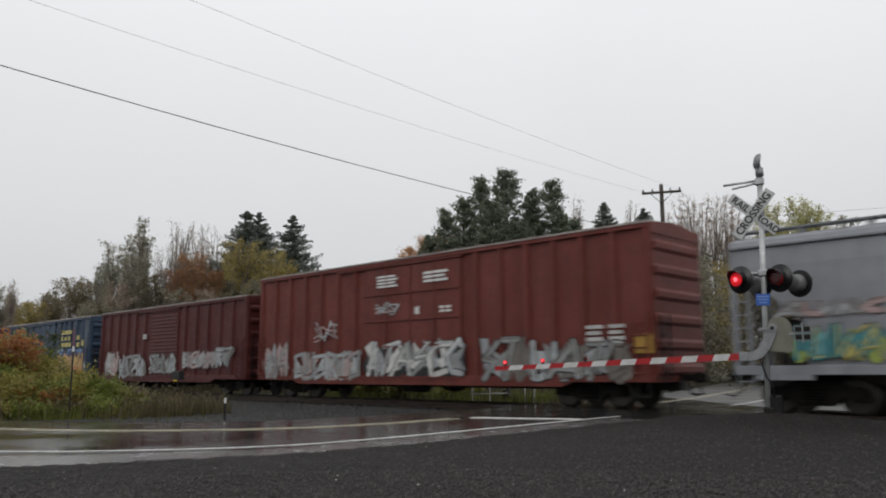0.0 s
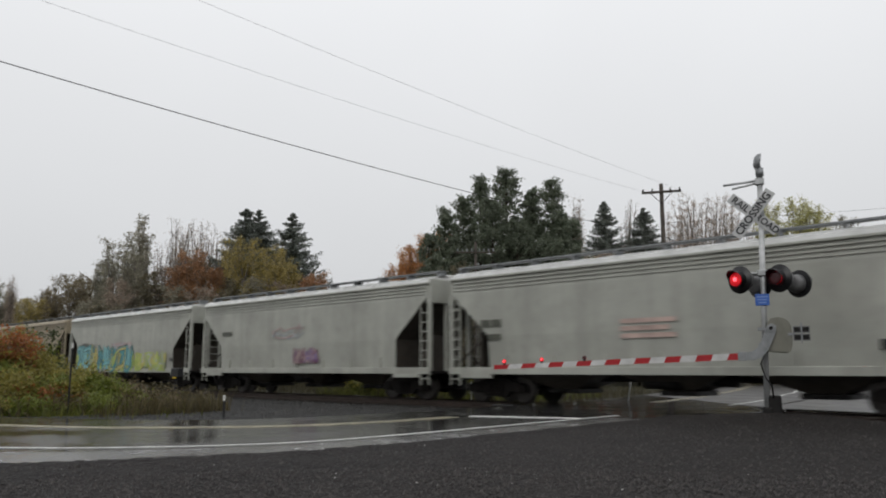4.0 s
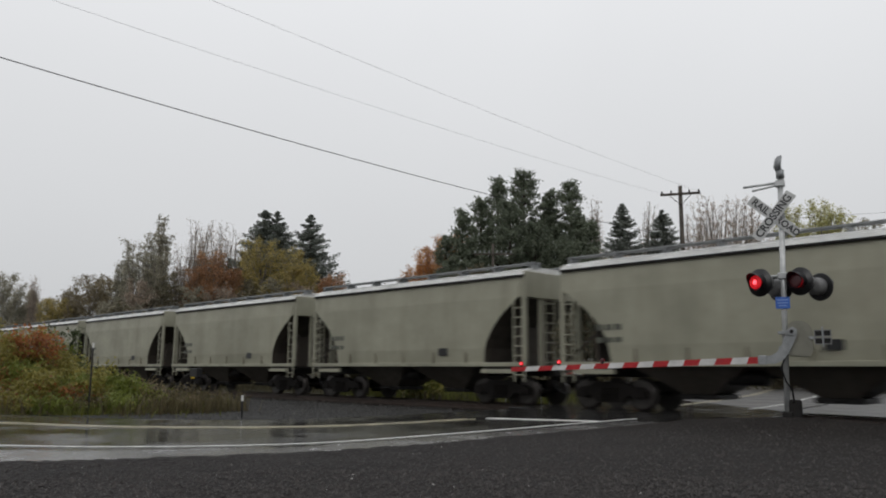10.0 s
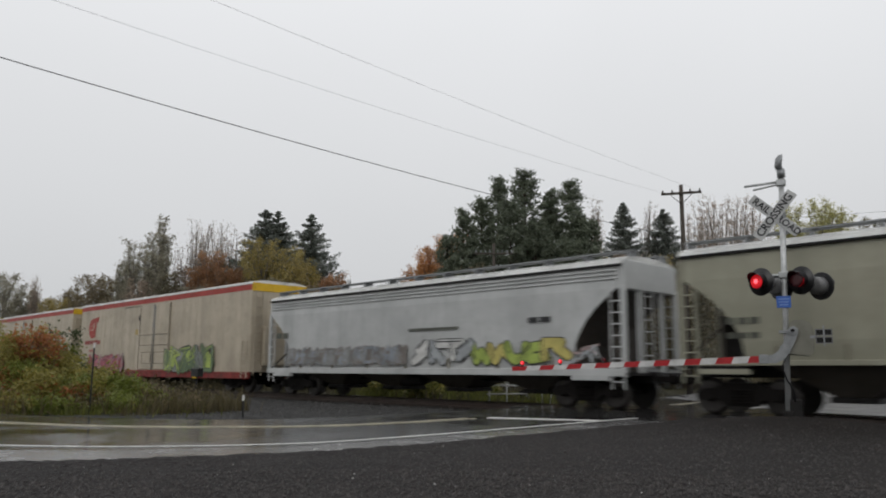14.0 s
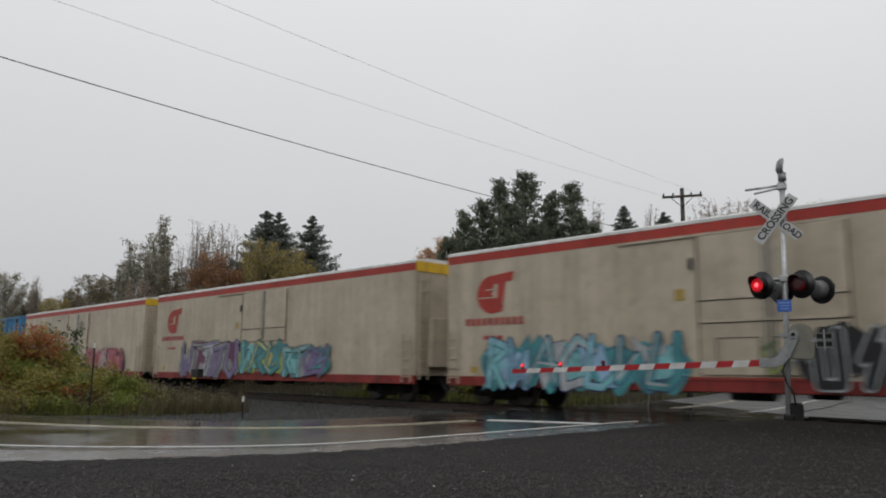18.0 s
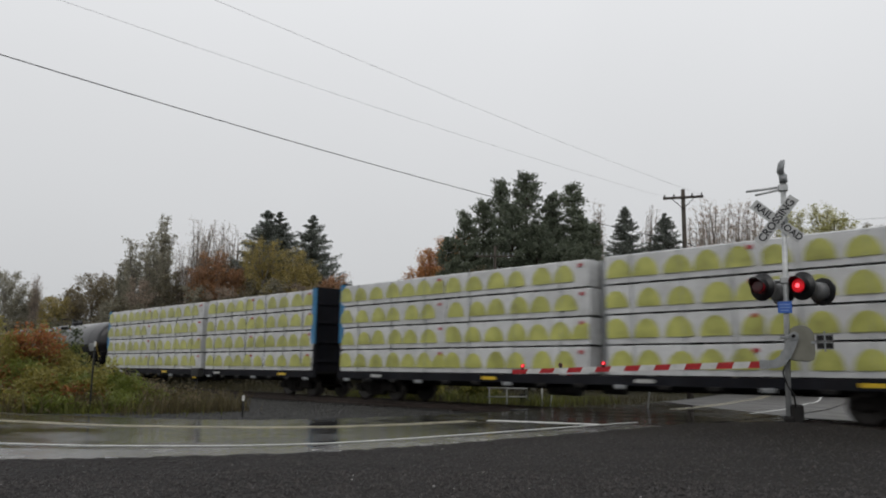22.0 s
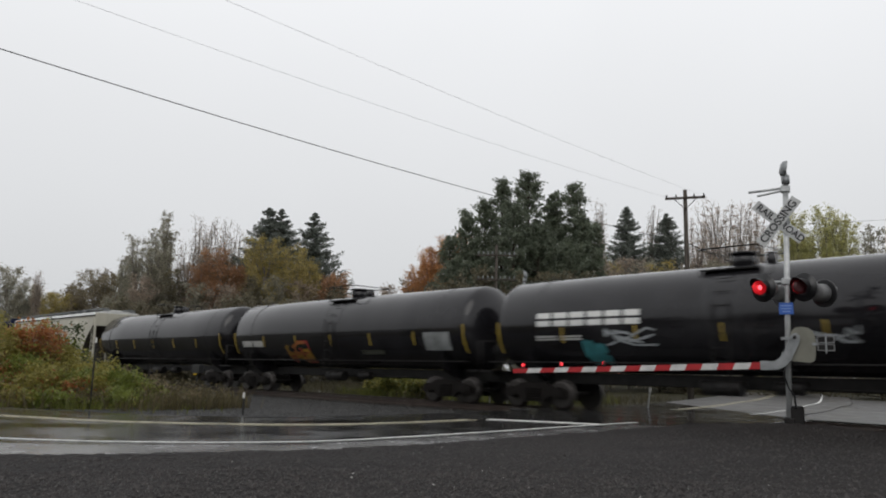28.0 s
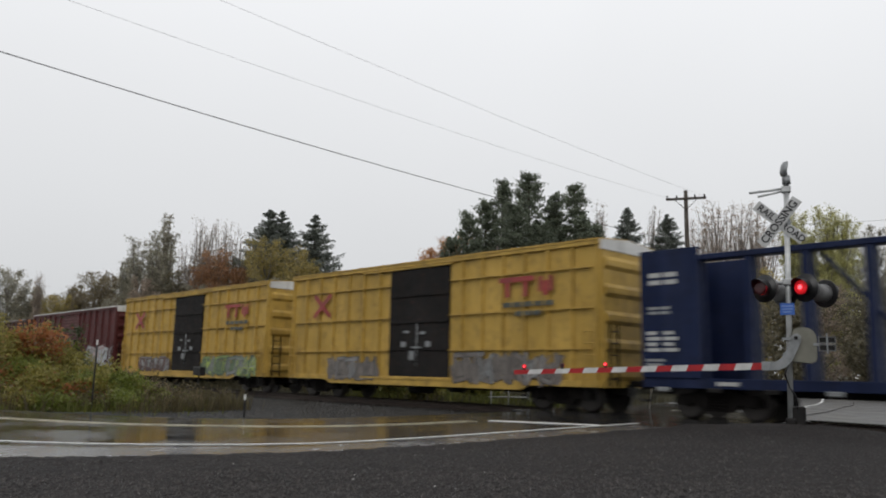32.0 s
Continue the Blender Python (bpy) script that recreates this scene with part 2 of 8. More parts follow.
def gravel(name, dark, light, scale=26.0, rough=0.62, weed=0.0):
    """Loose stone seen from far: cells of grey with soft larger patches."""
    m, n, l, b = nodes(name)
    tc = n.new("ShaderNodeTexCoord")
    v = tc.outputs["Object"]
    cell = n.new("ShaderNodeTexVoronoi")
    cell.inputs["Scale"].default_value = scale
    l.new(v, cell.inputs["Vector"])
    tone = n.new("ShaderNodeSeparateColor")
    l.new(cell.outputs["Color"], tone.inputs[0])
    base = mix(n, l, remap(n, l, tone.outputs[0], 0.1, 1.0), dark, light)
    fine = n.new("ShaderNodeTexVoronoi")
    fine.inputs["Scale"].default_value = scale * 3.3
    l.new(v, fine.inputs["Vector"])
    tone2 = n.new("ShaderNodeSeparateColor")
    l.new(fine.outputs["Color"], tone2.inputs[0])
    base = mix(n, l, 0.55, base, mix(n, l, remap(n, l, tone2.outputs[0], 0.35, 1.0), dark, tuple(c * 1.7 for c in light)))
    base = mix(n, l, remap(n, l, noise_node(n, l, v, 0.6, 5), 0.35, 0.7), base, mix(n, l, 0.55, base, tuple(c * 0.5 for c in dark)))
    base = mix(n, l, remap(n, l, noise_node(n, l, v, 3.2, 6, 0.65), 0.5, 0.72, 0, 0.7), base, tuple(c * 0.6 for c in dark))
    if weed:
        base = mix(n, l, remap(n, l, noise_node(n, l, v, 1.3, 6), 0.55, 0.7, 0, weed), base, (0.05, 0.055, 0.018))
    l.new(base, b.inputs["Base Color"])
    b.inputs["Roughness"].default_value = rough
    b.inputs["Specular IOR Level"].default_value = 0.22
    bump(n, l, b, cell.outputs["Distance"], 0.9, 0.05)
    return m


def tinted_stone(name, dark, light):
    """Loose stones, each with a tone of its own."""
    m, n, l, b = nodes(name)
    g = n.new("ShaderNodeNewGeometry")
    l.new(mix(n, l, remap(n, l, g.outputs["Random Per Island"], 0.2, 1.0), dark, light), b.inputs["Base Color"])
    b.inputs["Roughness"].default_value = 0.5
    b.inputs["Specular IOR Level"].default_value = 0.35
    return m


MAT = {
    "steel": plain("dark_steel", (0.016, 0.015, 0.0145), 0.5, 0.4, 4.0, 0.3),
    "cast": plain("cast_steel", (0.0085, 0.0068, 0.006), 0.75, 0.4, 5.0, 0.2),
    "wheel": plain("wheel_steel", (0.010, 0.008, 0.007), 0.6, 0.35, 5.0, 0.3),
    "tread": plain("worn_tread", (0.05, 0.045, 0.042), 0.4, 0.2, 5.0, 0.6),
    "galv": plain("galvanised_steel", (0.24, 0.25, 0.255), 0.5, 0.2, 6.0, 0.4),
    "rail": plain("rail_steel", (0.045, 0.032, 0.026), 0.6, 0.3, 4.0, 0.4),
    "railtop": plain("polished_rail", (0.5, 0.5, 0.5), 0.2, 0.1, 4.0, 1.0),
    "tie": plain("creosoted_timber", (0.030, 0.024, 0.019), 0.8, 0.4, 6.0, 0.0, 0.4),
    "ballast": gravel("ballast", (0.008, 0.0078, 0.0075), (0.045, 0.044, 0.042), 11.0),
    "gravel": gravel("dark_wet_gravel", (0.0031, 0.0022, 0.0018), (0.0188, 0.0144, 0.0126), 15.0, 0.75),
    "trackside": gravel("trackside_gravel", (0.0034, 0.0032, 0.0029), (0.018, 0.017, 0.0155), 12.0, 0.6, 0.15),
    "shoulder": gravel("verge_gravel", (0.009, 0.0085, 0.007), (0.036, 0.034, 0.027), 14.0, 0.6, 0.6),
    "field": gravel("rough_grass_ground", (0.020, 0.019, 0.010), (0.048, 0.044, 0.022), 5.0, 0.8, 0.5),
    "asphalt": wet_asphalt(),
    "line": plain("white_road_paint", (0.62, 0.62, 0.60), 0.55, 0.25, 7.0),
    # grey paving, its base colour lifted further to stand for reflected sky
    "apron": wet_asphalt("wet_grey_apron", 2.6, 0.22),
    "strip": wet_asphalt("silty_shoulder", 4.0, 0.10),
    "yline": plain("worn_yellow_road_paint", (0.46, 0.42, 0.30), 0.3, 0.4, 3.0),
    "board": plain("crossbuck_sheeting", (0.44, 0.445, 0.44), 0.5, 0.15, 4.0),
    "white": plain("white_paint", (0.62, 0.62, 0.60), 0.45, 0.12, 5.0),
    "offwhite": plain("dull_white_paint", (0.38, 0.38, 0.365), 0.5, 0.2, 5.0),
    "armwhite": plain("white_reflective", (0.52, 0.52, 0.51), 0.4, 0.15, 5.0),
    "noticeprint": plain("faded_blue_print", (0.16, 0.26, 0.55), 0.4, 0.12, 8.0),
    "black": plain("black_paint", (0.010, 0.010, 0.011), 0.4, 0.3, 5.0),
    "red": plain("red_reflective", (0.34, 0.010, 0.014), 0.4, 0.15, 8.0),
    "yellow": plain("yellow_reflective", (0.60, 0.40, 0.02), 0.4, 0.15, 8.0),
    "blue": plain("blue_sign", (0.03, 0.11, 0.42), 0.4, 0.12, 8.0),
    "mast": plain("aluminium_mast", (0.42, 0.43, 0.43), 0.42, 0.2, 5.0, 0.4),
    "lampback": plain("grey_lamp_housing", (0.15, 0.15, 0.15), 0.5, 0.2, 5.0, 0.2),
    "cream": plain("cream_housing_paint", (0.155, 0.152, 0.122), 0.5, 0.15, 5.0),
    "lens": plain("unlit_red_lens", (0.050, 0.003, 0.005), 0.38, 0.2, 20.0),
    "lit": glow("lit_red_lens", (1.0, 0.010, 0.022), 0.17),
    "core": glow("lit_lens_centre", (1.0, 0.07, 0.09), 3.0),
    "pole": bark("weathered_pole", (0.055, 0.045, 0.036)),
    "wire": plain("black_wire", (0.012, 0.012, 0.013), 0.6, 0.1),
    "thin": plain("thin_wire", (0.30, 0.30, 0.31), 0.5, 0.1),
    "glassy": plain("insulator", (0.05, 0.05, 0.05), 0.2, 0.1),
}

for key in ("cast", "wheel", "steel"):
    MAT[key].node_tree.nodes["Principled BSDF"].inputs["Specular IOR Level"].default_value = 0.2

# ---- ground, road, track ----
def spline(pts, n=14):
    """A smooth curve through plan points."""
    p = [Vector(q) for q in pts]
    p = [p[0] * 2 - p[1]] + p + [p[-1] * 2 - p[-2]]
    out = []
    for i in range(1, len(p) - 2):
        for k in range(n):
            t = k / n
            out.append(0.5 * (2 * p[i] + (p[i + 1] - p[i - 1]) * t + (2 * p[i - 1] - 5 * p[i] + 4 * p[i + 1] - p[i + 2]) * t * t
                              + (3 * p[i] - p[i - 1] - 3 * p[i + 1] + p[i + 2]) * t ** 3))
    return out + [p[-2]]


FAR_EDGE = [(-90, -32), (-50, -9.6), (-36, -2.2), (-28, 2.0), (-23.6, 4.3), (-20.8, 5.6), (-17.5, 7.1), (-15.4, 8.9), (-14.75, 11), (-14.75, 15), (-15.1, 20), (-16, 26), (-18.3, 34), (-24.5, 52), (-60, 150)]
CENTRE = [(-88, -34), (-48, -12.4), (-34, -4.5), (-25, 0.6), (-20.6, 3.05), (-17.6, 4.75), (-15.0, 6.1), (-12.95, 8.4), (-12.3, 10.7), (-12.4, 14), (-12.7, 20), (-13.3, 25), (-15.4, 33), (-21.6, 52), (-57, 150)]
EDGE_LINE = [(-86, -38), (-44, -17), (-30, -8.3), (-21, -2.5), (-16.5, 0.5), (-14.2, 2.1), (-12.6, 3.25), (-11.15, 4.5), (-9.95, 6.4), (-9.65, 8.5), (-9.85, 14), (-10.1, 20), (-10.6, 25), (-12.5, 33), (-18.6, 52), (-54, 150)]
NEAR_EDGE = [(-85, -40), (-42, -18.5), (-28, -9.6), (-19, -3.7), (-14.4, -0.6), (-12.1, 1.1), (-10.5, 2.5), (-9.65, 3.9), (-8.9, 5.8), (-8.6, 8), (-8.75, 14), (-9.0, 20), (-9.5, 25), (-11.2, 33), (-17.0, 52), (-52, 150)]


def ribbon(a, b, z):
    s = Shape()
    s.add([(p.x, p.y, z) for p in a] + [(p.x, p.y, z) for p in b], [(i, i + 1, len(a) + i + 1, len(a) + i) for i in range(len(a) - 1)])
    return s


def band(curve, w, z, off=0.0, start=0, end=None, thick=0.006):
    """A painted line of width w along a curve."""
    c = curve[start:end]
    s, rings = Shape(), []
    for i, p in enumerate(c):
        d = (c[min(i + 1, len(c) - 1)] - c[max(i - 1, 0)]).normalized()
        nrm = Vector((d.y, -d.x))
        a, b = p + nrm * (off - w / 2), p + nrm * (off + w / 2)
        rings.append([(a.x, a.y, z), (b.x, b.y, z), (b.x, b.y, z + thick), (a.x, a.y, z + thick)])
    return s.loft(rings, True, False)


def land(x, y):
    """Height of the natural ground."""
    h = -0.20
    if y > 24:
        h += min(1.0, (y - 24) / 60) * 0.5
    h += 0.10 * noise.noise(Vector((x * 0.05, y * 0.05, 0))) + 0.03 * noise.noise(Vector((x * 0.4, y * 0.4, 3)))
    return h


def build_ground():
    s = Shape()
    xs = [-2600, -900, -400, -220, -150, -110] + [-90 + 2 * i for i in range(56)] + [30, 50, 80, 130, 220, 400, 900, 2600]
    ys = [-2600, -900, -300, -120, -60, -30] + [-20 + 2 * i for i in range(61)] + [110, 130, 160, 220, 320, 500, 900, 2600]
    nx = len(xs)
    v = [(x, y, land(x, y) - 0.12) for y in ys for x in xs]
    s.add(v, [(j * nx + i, j * nx + i + 1, (j + 1) * nx + i + 1, (j + 1) * nx + i) for j in range(len(ys) - 1) for i in range(nx - 1)], True)
    tagged(part("ground", s, MAT["field"], None), "rough grassy ground beside the railway", "ground", kind="structure")

    # gravel lot on the camera's side, with a low bank of stone round the signal mast
    s = Shape()
    near = spline(NEAR_EDGE)
    lot = []
    for p in near:
        if -60 < p.x and p.y < 18.2:
            row = []
            for k in range(40):
                t = (k / 39) ** 1.6
                x = p.x - 0.06 + (0.10 * noise.noise(Vector((p.x * 2.1, p.y * 2.1, 4))) if k < 2 else 0) + t * 60
                y = p.y - t * 10.0 * max(0.0, min(1.0, (9.0 - p.y) / 9.0))
                z = -0.025 + 0.02 * noise.noise(Vector((x * 0.8, y * 0.8, 1))) + 0.012 * noise.noise(Vector((x * 3, y * 3, 5)))
                z += 0.20 * math.exp(-((x + 6.3) / 2.2) ** 2 - ((y - 16.6) / 1.4) ** 2)
                z = max(z, 0.004) + 0.012 * noise.noise(Vector((x * 6, y * 6, 9))) if k < 2 else z
                z -= 0.16 * max(0.0, min(1.0, (y - 17.0) / 1.2))
                row.append((x, y, z))
            lot.append(row)
    s.loft(lot, False, True, False)
    global LOT_EDGE
    LOT_EDGE = [r[0] for r in lot]
    tagged(part("gravel_lot", s, MAT["gravel"], None), "dark wet gravel along the road", "gravel", kind="structure")

    far, cen, edge = spline(FAR_EDGE), spline(CENTRE), spline(EDGE_LINE)
    road = tagged(part("road", ribbon(far, near, 0.0), MAT["asphalt"], None), "wet dark asphalt road over the crossing", "road", kind="structure")
    s = Shape()
    rim = [Vector((p.x, p.y)) for p in far]
    out = [[(p.x, p.y, -0.01), (p.x - 0.9 * (1 if q.y - p.y > abs(q.x - p.x) else 0.35), p.y + (0.9 if q.y - p.y <= abs(q.x - p.x) else 0), -0.10)] for p, q in zip(rim, rim[1:])]
    s.loft(out, False, True, False)
    tagged(part("verge", s, MAT["shoulder"], None), "muddy gravel verge with short weeds", "verge", kind="structure")
    stop = min(range(len(edge)), key=lambda i: abs(edge[i].y - 16.6) + abs(edge[i].x + 9.95))
    again = min(range(len(edge)), key=lambda i: abs(edge[i].y - 23.0) + abs(edge[i].x + 10.4))
    part("edge_line", band(edge, 0.085, 0.004, 0.0, 6, stop), MAT["line"], road, "white edge line")
    part("edge_line", band(edge, 0.085, 0.004, 0.0, again, -6), MAT["line"], road, "white edge line")
    # Strip with a lifted base colour that stands for wet sky sheen.
    s, rows = Shape(), []
    for e, nr in zip(edge, near):
        if -40 < e.x and e.y < 15.5:
            a = e.lerp(nr, 0.30 + 0.06 * noise.noise(Vector((e.x * 1.3, e.y * 1.3, 6))))
            rows.append([(a.x, a.y, 0.004), (nr.x + 0.02, nr.y, 0.004)])
    s.loft(rows, False, True, False)
    part("silty_edge", s, MAT["strip"], road, "pale strip along the pavement edge, wet sheen in its colour")
    cut = min(range(len(cen)), key=lambda i: abs(cen[i].y - 13.4) + abs(cen[i].x + 12.4))
    after = min(range(len(cen)), key=lambda i: abs(cen[i].y - 23.5) + abs(cen[i].x + 13.1))
    for off in (-0.11, 0.11):
        part("centre_line", band(cen, 0.085, 0.004, off, 6, cut), MAT["yline"], road, "worn pale yellow centre line")
        part("centre_line", band(cen, 0.085, 0.004, off, after, -6), MAT["yline"], road, "worn yellow centre line")
    s = Shape()
    a, b = Vector((-12.25, 13.55)), Vector((-9.95, 14.6))
    d = (b - a).normalized()
    nrm = Vector((-d.y, d.x)) * 0.3
    s.prism([a - nrm * 0.5, b - nrm * 0.5, b + nrm * 0.5, a + nrm * 0.5], "z", 0.004, 0.011)
    part("stop_line", s, MAT["line"], road, "white stop line")


def build_track():
    # ballast bed, one long bank
    s = Shape()
    prof = [(-3.4, -0.55), (-2.2, -0.27), (-1.7, -0.20), (1.7, -0.20), (2.2, -0.27), (3.4, -0.55)]
    xs = [-900, -500, -300, -200, -140] + [-100 + 1.0 * i for i in range(131)] + [60, 120, 300]
    rings = []
    for x in xs:
        rings.append([(x, TRACK + y + 0.05 * noise.noise(Vector((x * 0.9, y, 0))), z + 0.045 * noise.noise(Vector((x * 1.7, y * 2, 2)))) for y, z in prof])
    s.loft(rings, False, True, False)
    tagged(part("ballast", s, MAT["ballast"], None), "grey crushed stone ballast under the track", "ballast", kind="structure")
    track = tagged(new("track"), "single railway track with timber ties", "railway track", kind="structure")
    for y in (-0.7525, 0.7525):
        s = Shape()
        web = [(-0.07, -0.17), (0.07, -0.17), (0.07, -0.15), (0.012, -0.13), (0.012, -0.05), (0.036, -0.035), (0.036, -0.002), (-0.036, -0.002), (-0.036, -0.035), (-0.012, -0.05), (-0.012, -0.13), (-0.07, -0.15)]
        s.prism([(u + y + TRACK, w) for u, w in web], "x", -900, 300)
        rail = part("rail", s, MAT["rail"], track, "rusty steel rail")
        part("railhead", Shape().box(-900, 300, TRACK + y - 0.030, TRACK + y + 0.030, -0.002, 0.0), MAT["railtop"], rail, "bright worn railhead")
    s = Shape().box(-0.115, 0.115, -1.3, 1.3, -0.30, -0.165, 0.012)
    tie = s.mesh("tie", MAT["tie"])
    for i in range(150):
        x = 6 - 0.52 * i
        if -16.5 < x < -7.9:
            continue
        ob = part("tie", tie, None, track)
        ob.location = (x, TRACK + random.uniform(-0.03, 0.03), random.uniform(-0.012, 0.0))
        ob.rotation_euler = (0, 0, random.uniform(-0.015, 0.015))
    # rubber and timber crossing panels between and beside the rails
    for y0, y1 in ((-1.75, -0.83), (-0.68, 0.68), (0.83, 1.75)):
        for i in range(4):
            x0 = -15.9 + i * 1.92
            s = Shape().box(x0, x0 + 1.90, TRACK + y0, TRACK + y1, -0.28, -0.006 + 0.002 * (i % 2), 0.01)
            part("crossing_panel", s, MAT["asphalt"], track, "dark crossing panel")


def build_aprons():
    # gravel between the road's outer edge and the track
    s, rows = Shape(), []
    far = [p for p in spline(FAR_EDGE) if -33 < p.x and p.y < 17.4]
    for p, q in zip(far, far[1:]):
        d = (q - p).normalized()
        out = Vector((-d.y, d.x))
        row = []
        for k in range(16):
            u = 0.25 + 13.0 * (k / 15) ** 1.4
            g = p + out * u
            g.y = min(g.y, 17.7)
            row.append((g.x, g.y, -0.05 - 0.11 * min(1, u / 2) + 0.03 * noise.noise(Vector((g.x, g.y, 7)))))
        rows.append(row)
    s.loft(rows, False, True, False)
    tagged(part("trackside_gravel", s, MAT["trackside"], None), "grey crushed stone between road and track", "gravel", kind="structure")
    # wet paved apron that joins the road beyond the track
    s, rows = Shape(), []
    for p in spline(NEAR_EDGE):
        if 22.6 < p.y < 50:
            rows.append([(p.x - 0.1 + u, p.y, -0.02 - 0.05 * min(1, u / 5)) for u in (0, 2, 5, 10, 20, 45)])
    s.loft(rows, False, True, False)
    # Pale overlay on the far road; the sky's reflection is in its colour.
    far_side = Shape()
    far_side.loft([[(p.x + 0.02, p.y, 0.002), (q.x - 0.02, q.y, 0.002)] for p, q in zip(spline(FAR_EDGE), spline(NEAR_EDGE)) if 22.4 < q.y < 70], False, True, False)
    tagged(part("pavement", far_side, MAT["apron"], None), "wet asphalt beyond the crossing, paled for reflected sky", "road", kind="structure")
    tagged(part("apron", s, MAT["apron"], None), "wet grey paved apron beside the road", "pavement", kind="structure")


build_ground()
build_track()
build_aprons()

# ---- crossing signals, poles, wires, markers ----
def lettering(text, size, m, material, name, parent, spread=1.0):
    """Flat letters in Blender's own font, as a mesh."""
    cu = bpy.data.curves.new(name, "FONT")
    cu.body, cu.size, cu.align_x, cu.align_y, cu.extrude, cu.space_character = text, size, "CENTER", "CENTER", 0.002, spread
    cu.offset = size * 0.024
    ob = new(name, cu)
    me = bpy.data.meshes.new_from_object(ob.evaluated_get(bpy.context.evaluated_depsgraph_get()))
    bpy.data.objects.remove(ob)
    me.materials.clear()
    me.materials.append(material)
    me.transform(m)
    return part(name, me, None, parent)


def drum(r, depth, lit_slot=True):
    """A round lens that glows on one face and is dark glass on the other; it faces -y."""
    s = Shape()
    s.lathe([(r * 0.55, -depth), (r * 0.9, -depth * 0.8), (r, -depth * 0.3), (r, 0)], (0, 0, 0), "y", 18, 0)
    s.lathe([(r * 0.05, -depth * 1.06), (r * 0.33, -depth * 1.02)], (0, 0, 0), "y", 14, 1)
    s.lathe([(r, 0.001), (r, depth * 0.3), (r * 0.9, depth * 0.8), (r * 0.55, depth)], (0, 0, 0), "y", 18, 2)
    return s


def flasher(parent, x, y, z, back=False, turn=-37):
    """One flashing unit: round black background, hood, housing and its lens; it looks along its own -y."""
    s = Shape()
    s.lathe([(0.285, 0.0), (0.30, -0.012), (0.30, -0.02), (0.16, -0.03), (0.16, -0.05)], (0, 0, 0), "y", 28)
    unit = part("flasher_unit", s, MAT["black"], parent, "round black background plate")
    unit.matrix_basis = pose(x, y, z, 0, 0, turn + (180 if back else 0))
    part("housing", Shape().lathe([(0.02, 0.25), (0.15, 0.245), (0.185, 0.21), (0.20, 0.02), (0.16, 0.0)], (0, 0, 0), "y", 18), MAT["lampback"], unit, "grey lamp housing")
    rings = []
    for h, r0 in ((0.03, 0.175), (0.33, 0.188)):
        rings.append([(r0 * math.cos(a), -h * (0.5 + 0.5 * max(0.0, math.sin(a))), r0 * math.sin(a)) for a in [math.radians(-40 + 260 * i / 18) for i in range(19)]])
    part("hood", Shape().loft(rings, False, True, False), MAT["black"], unit, "black lamp hood")
    lens = part("lens", drum(0.15, 0.03), [MAT["lit"], MAT["core"], MAT["lens"]], unit, "red signal lens")
    lens.location = (0, -0.155, 0)
    return lens


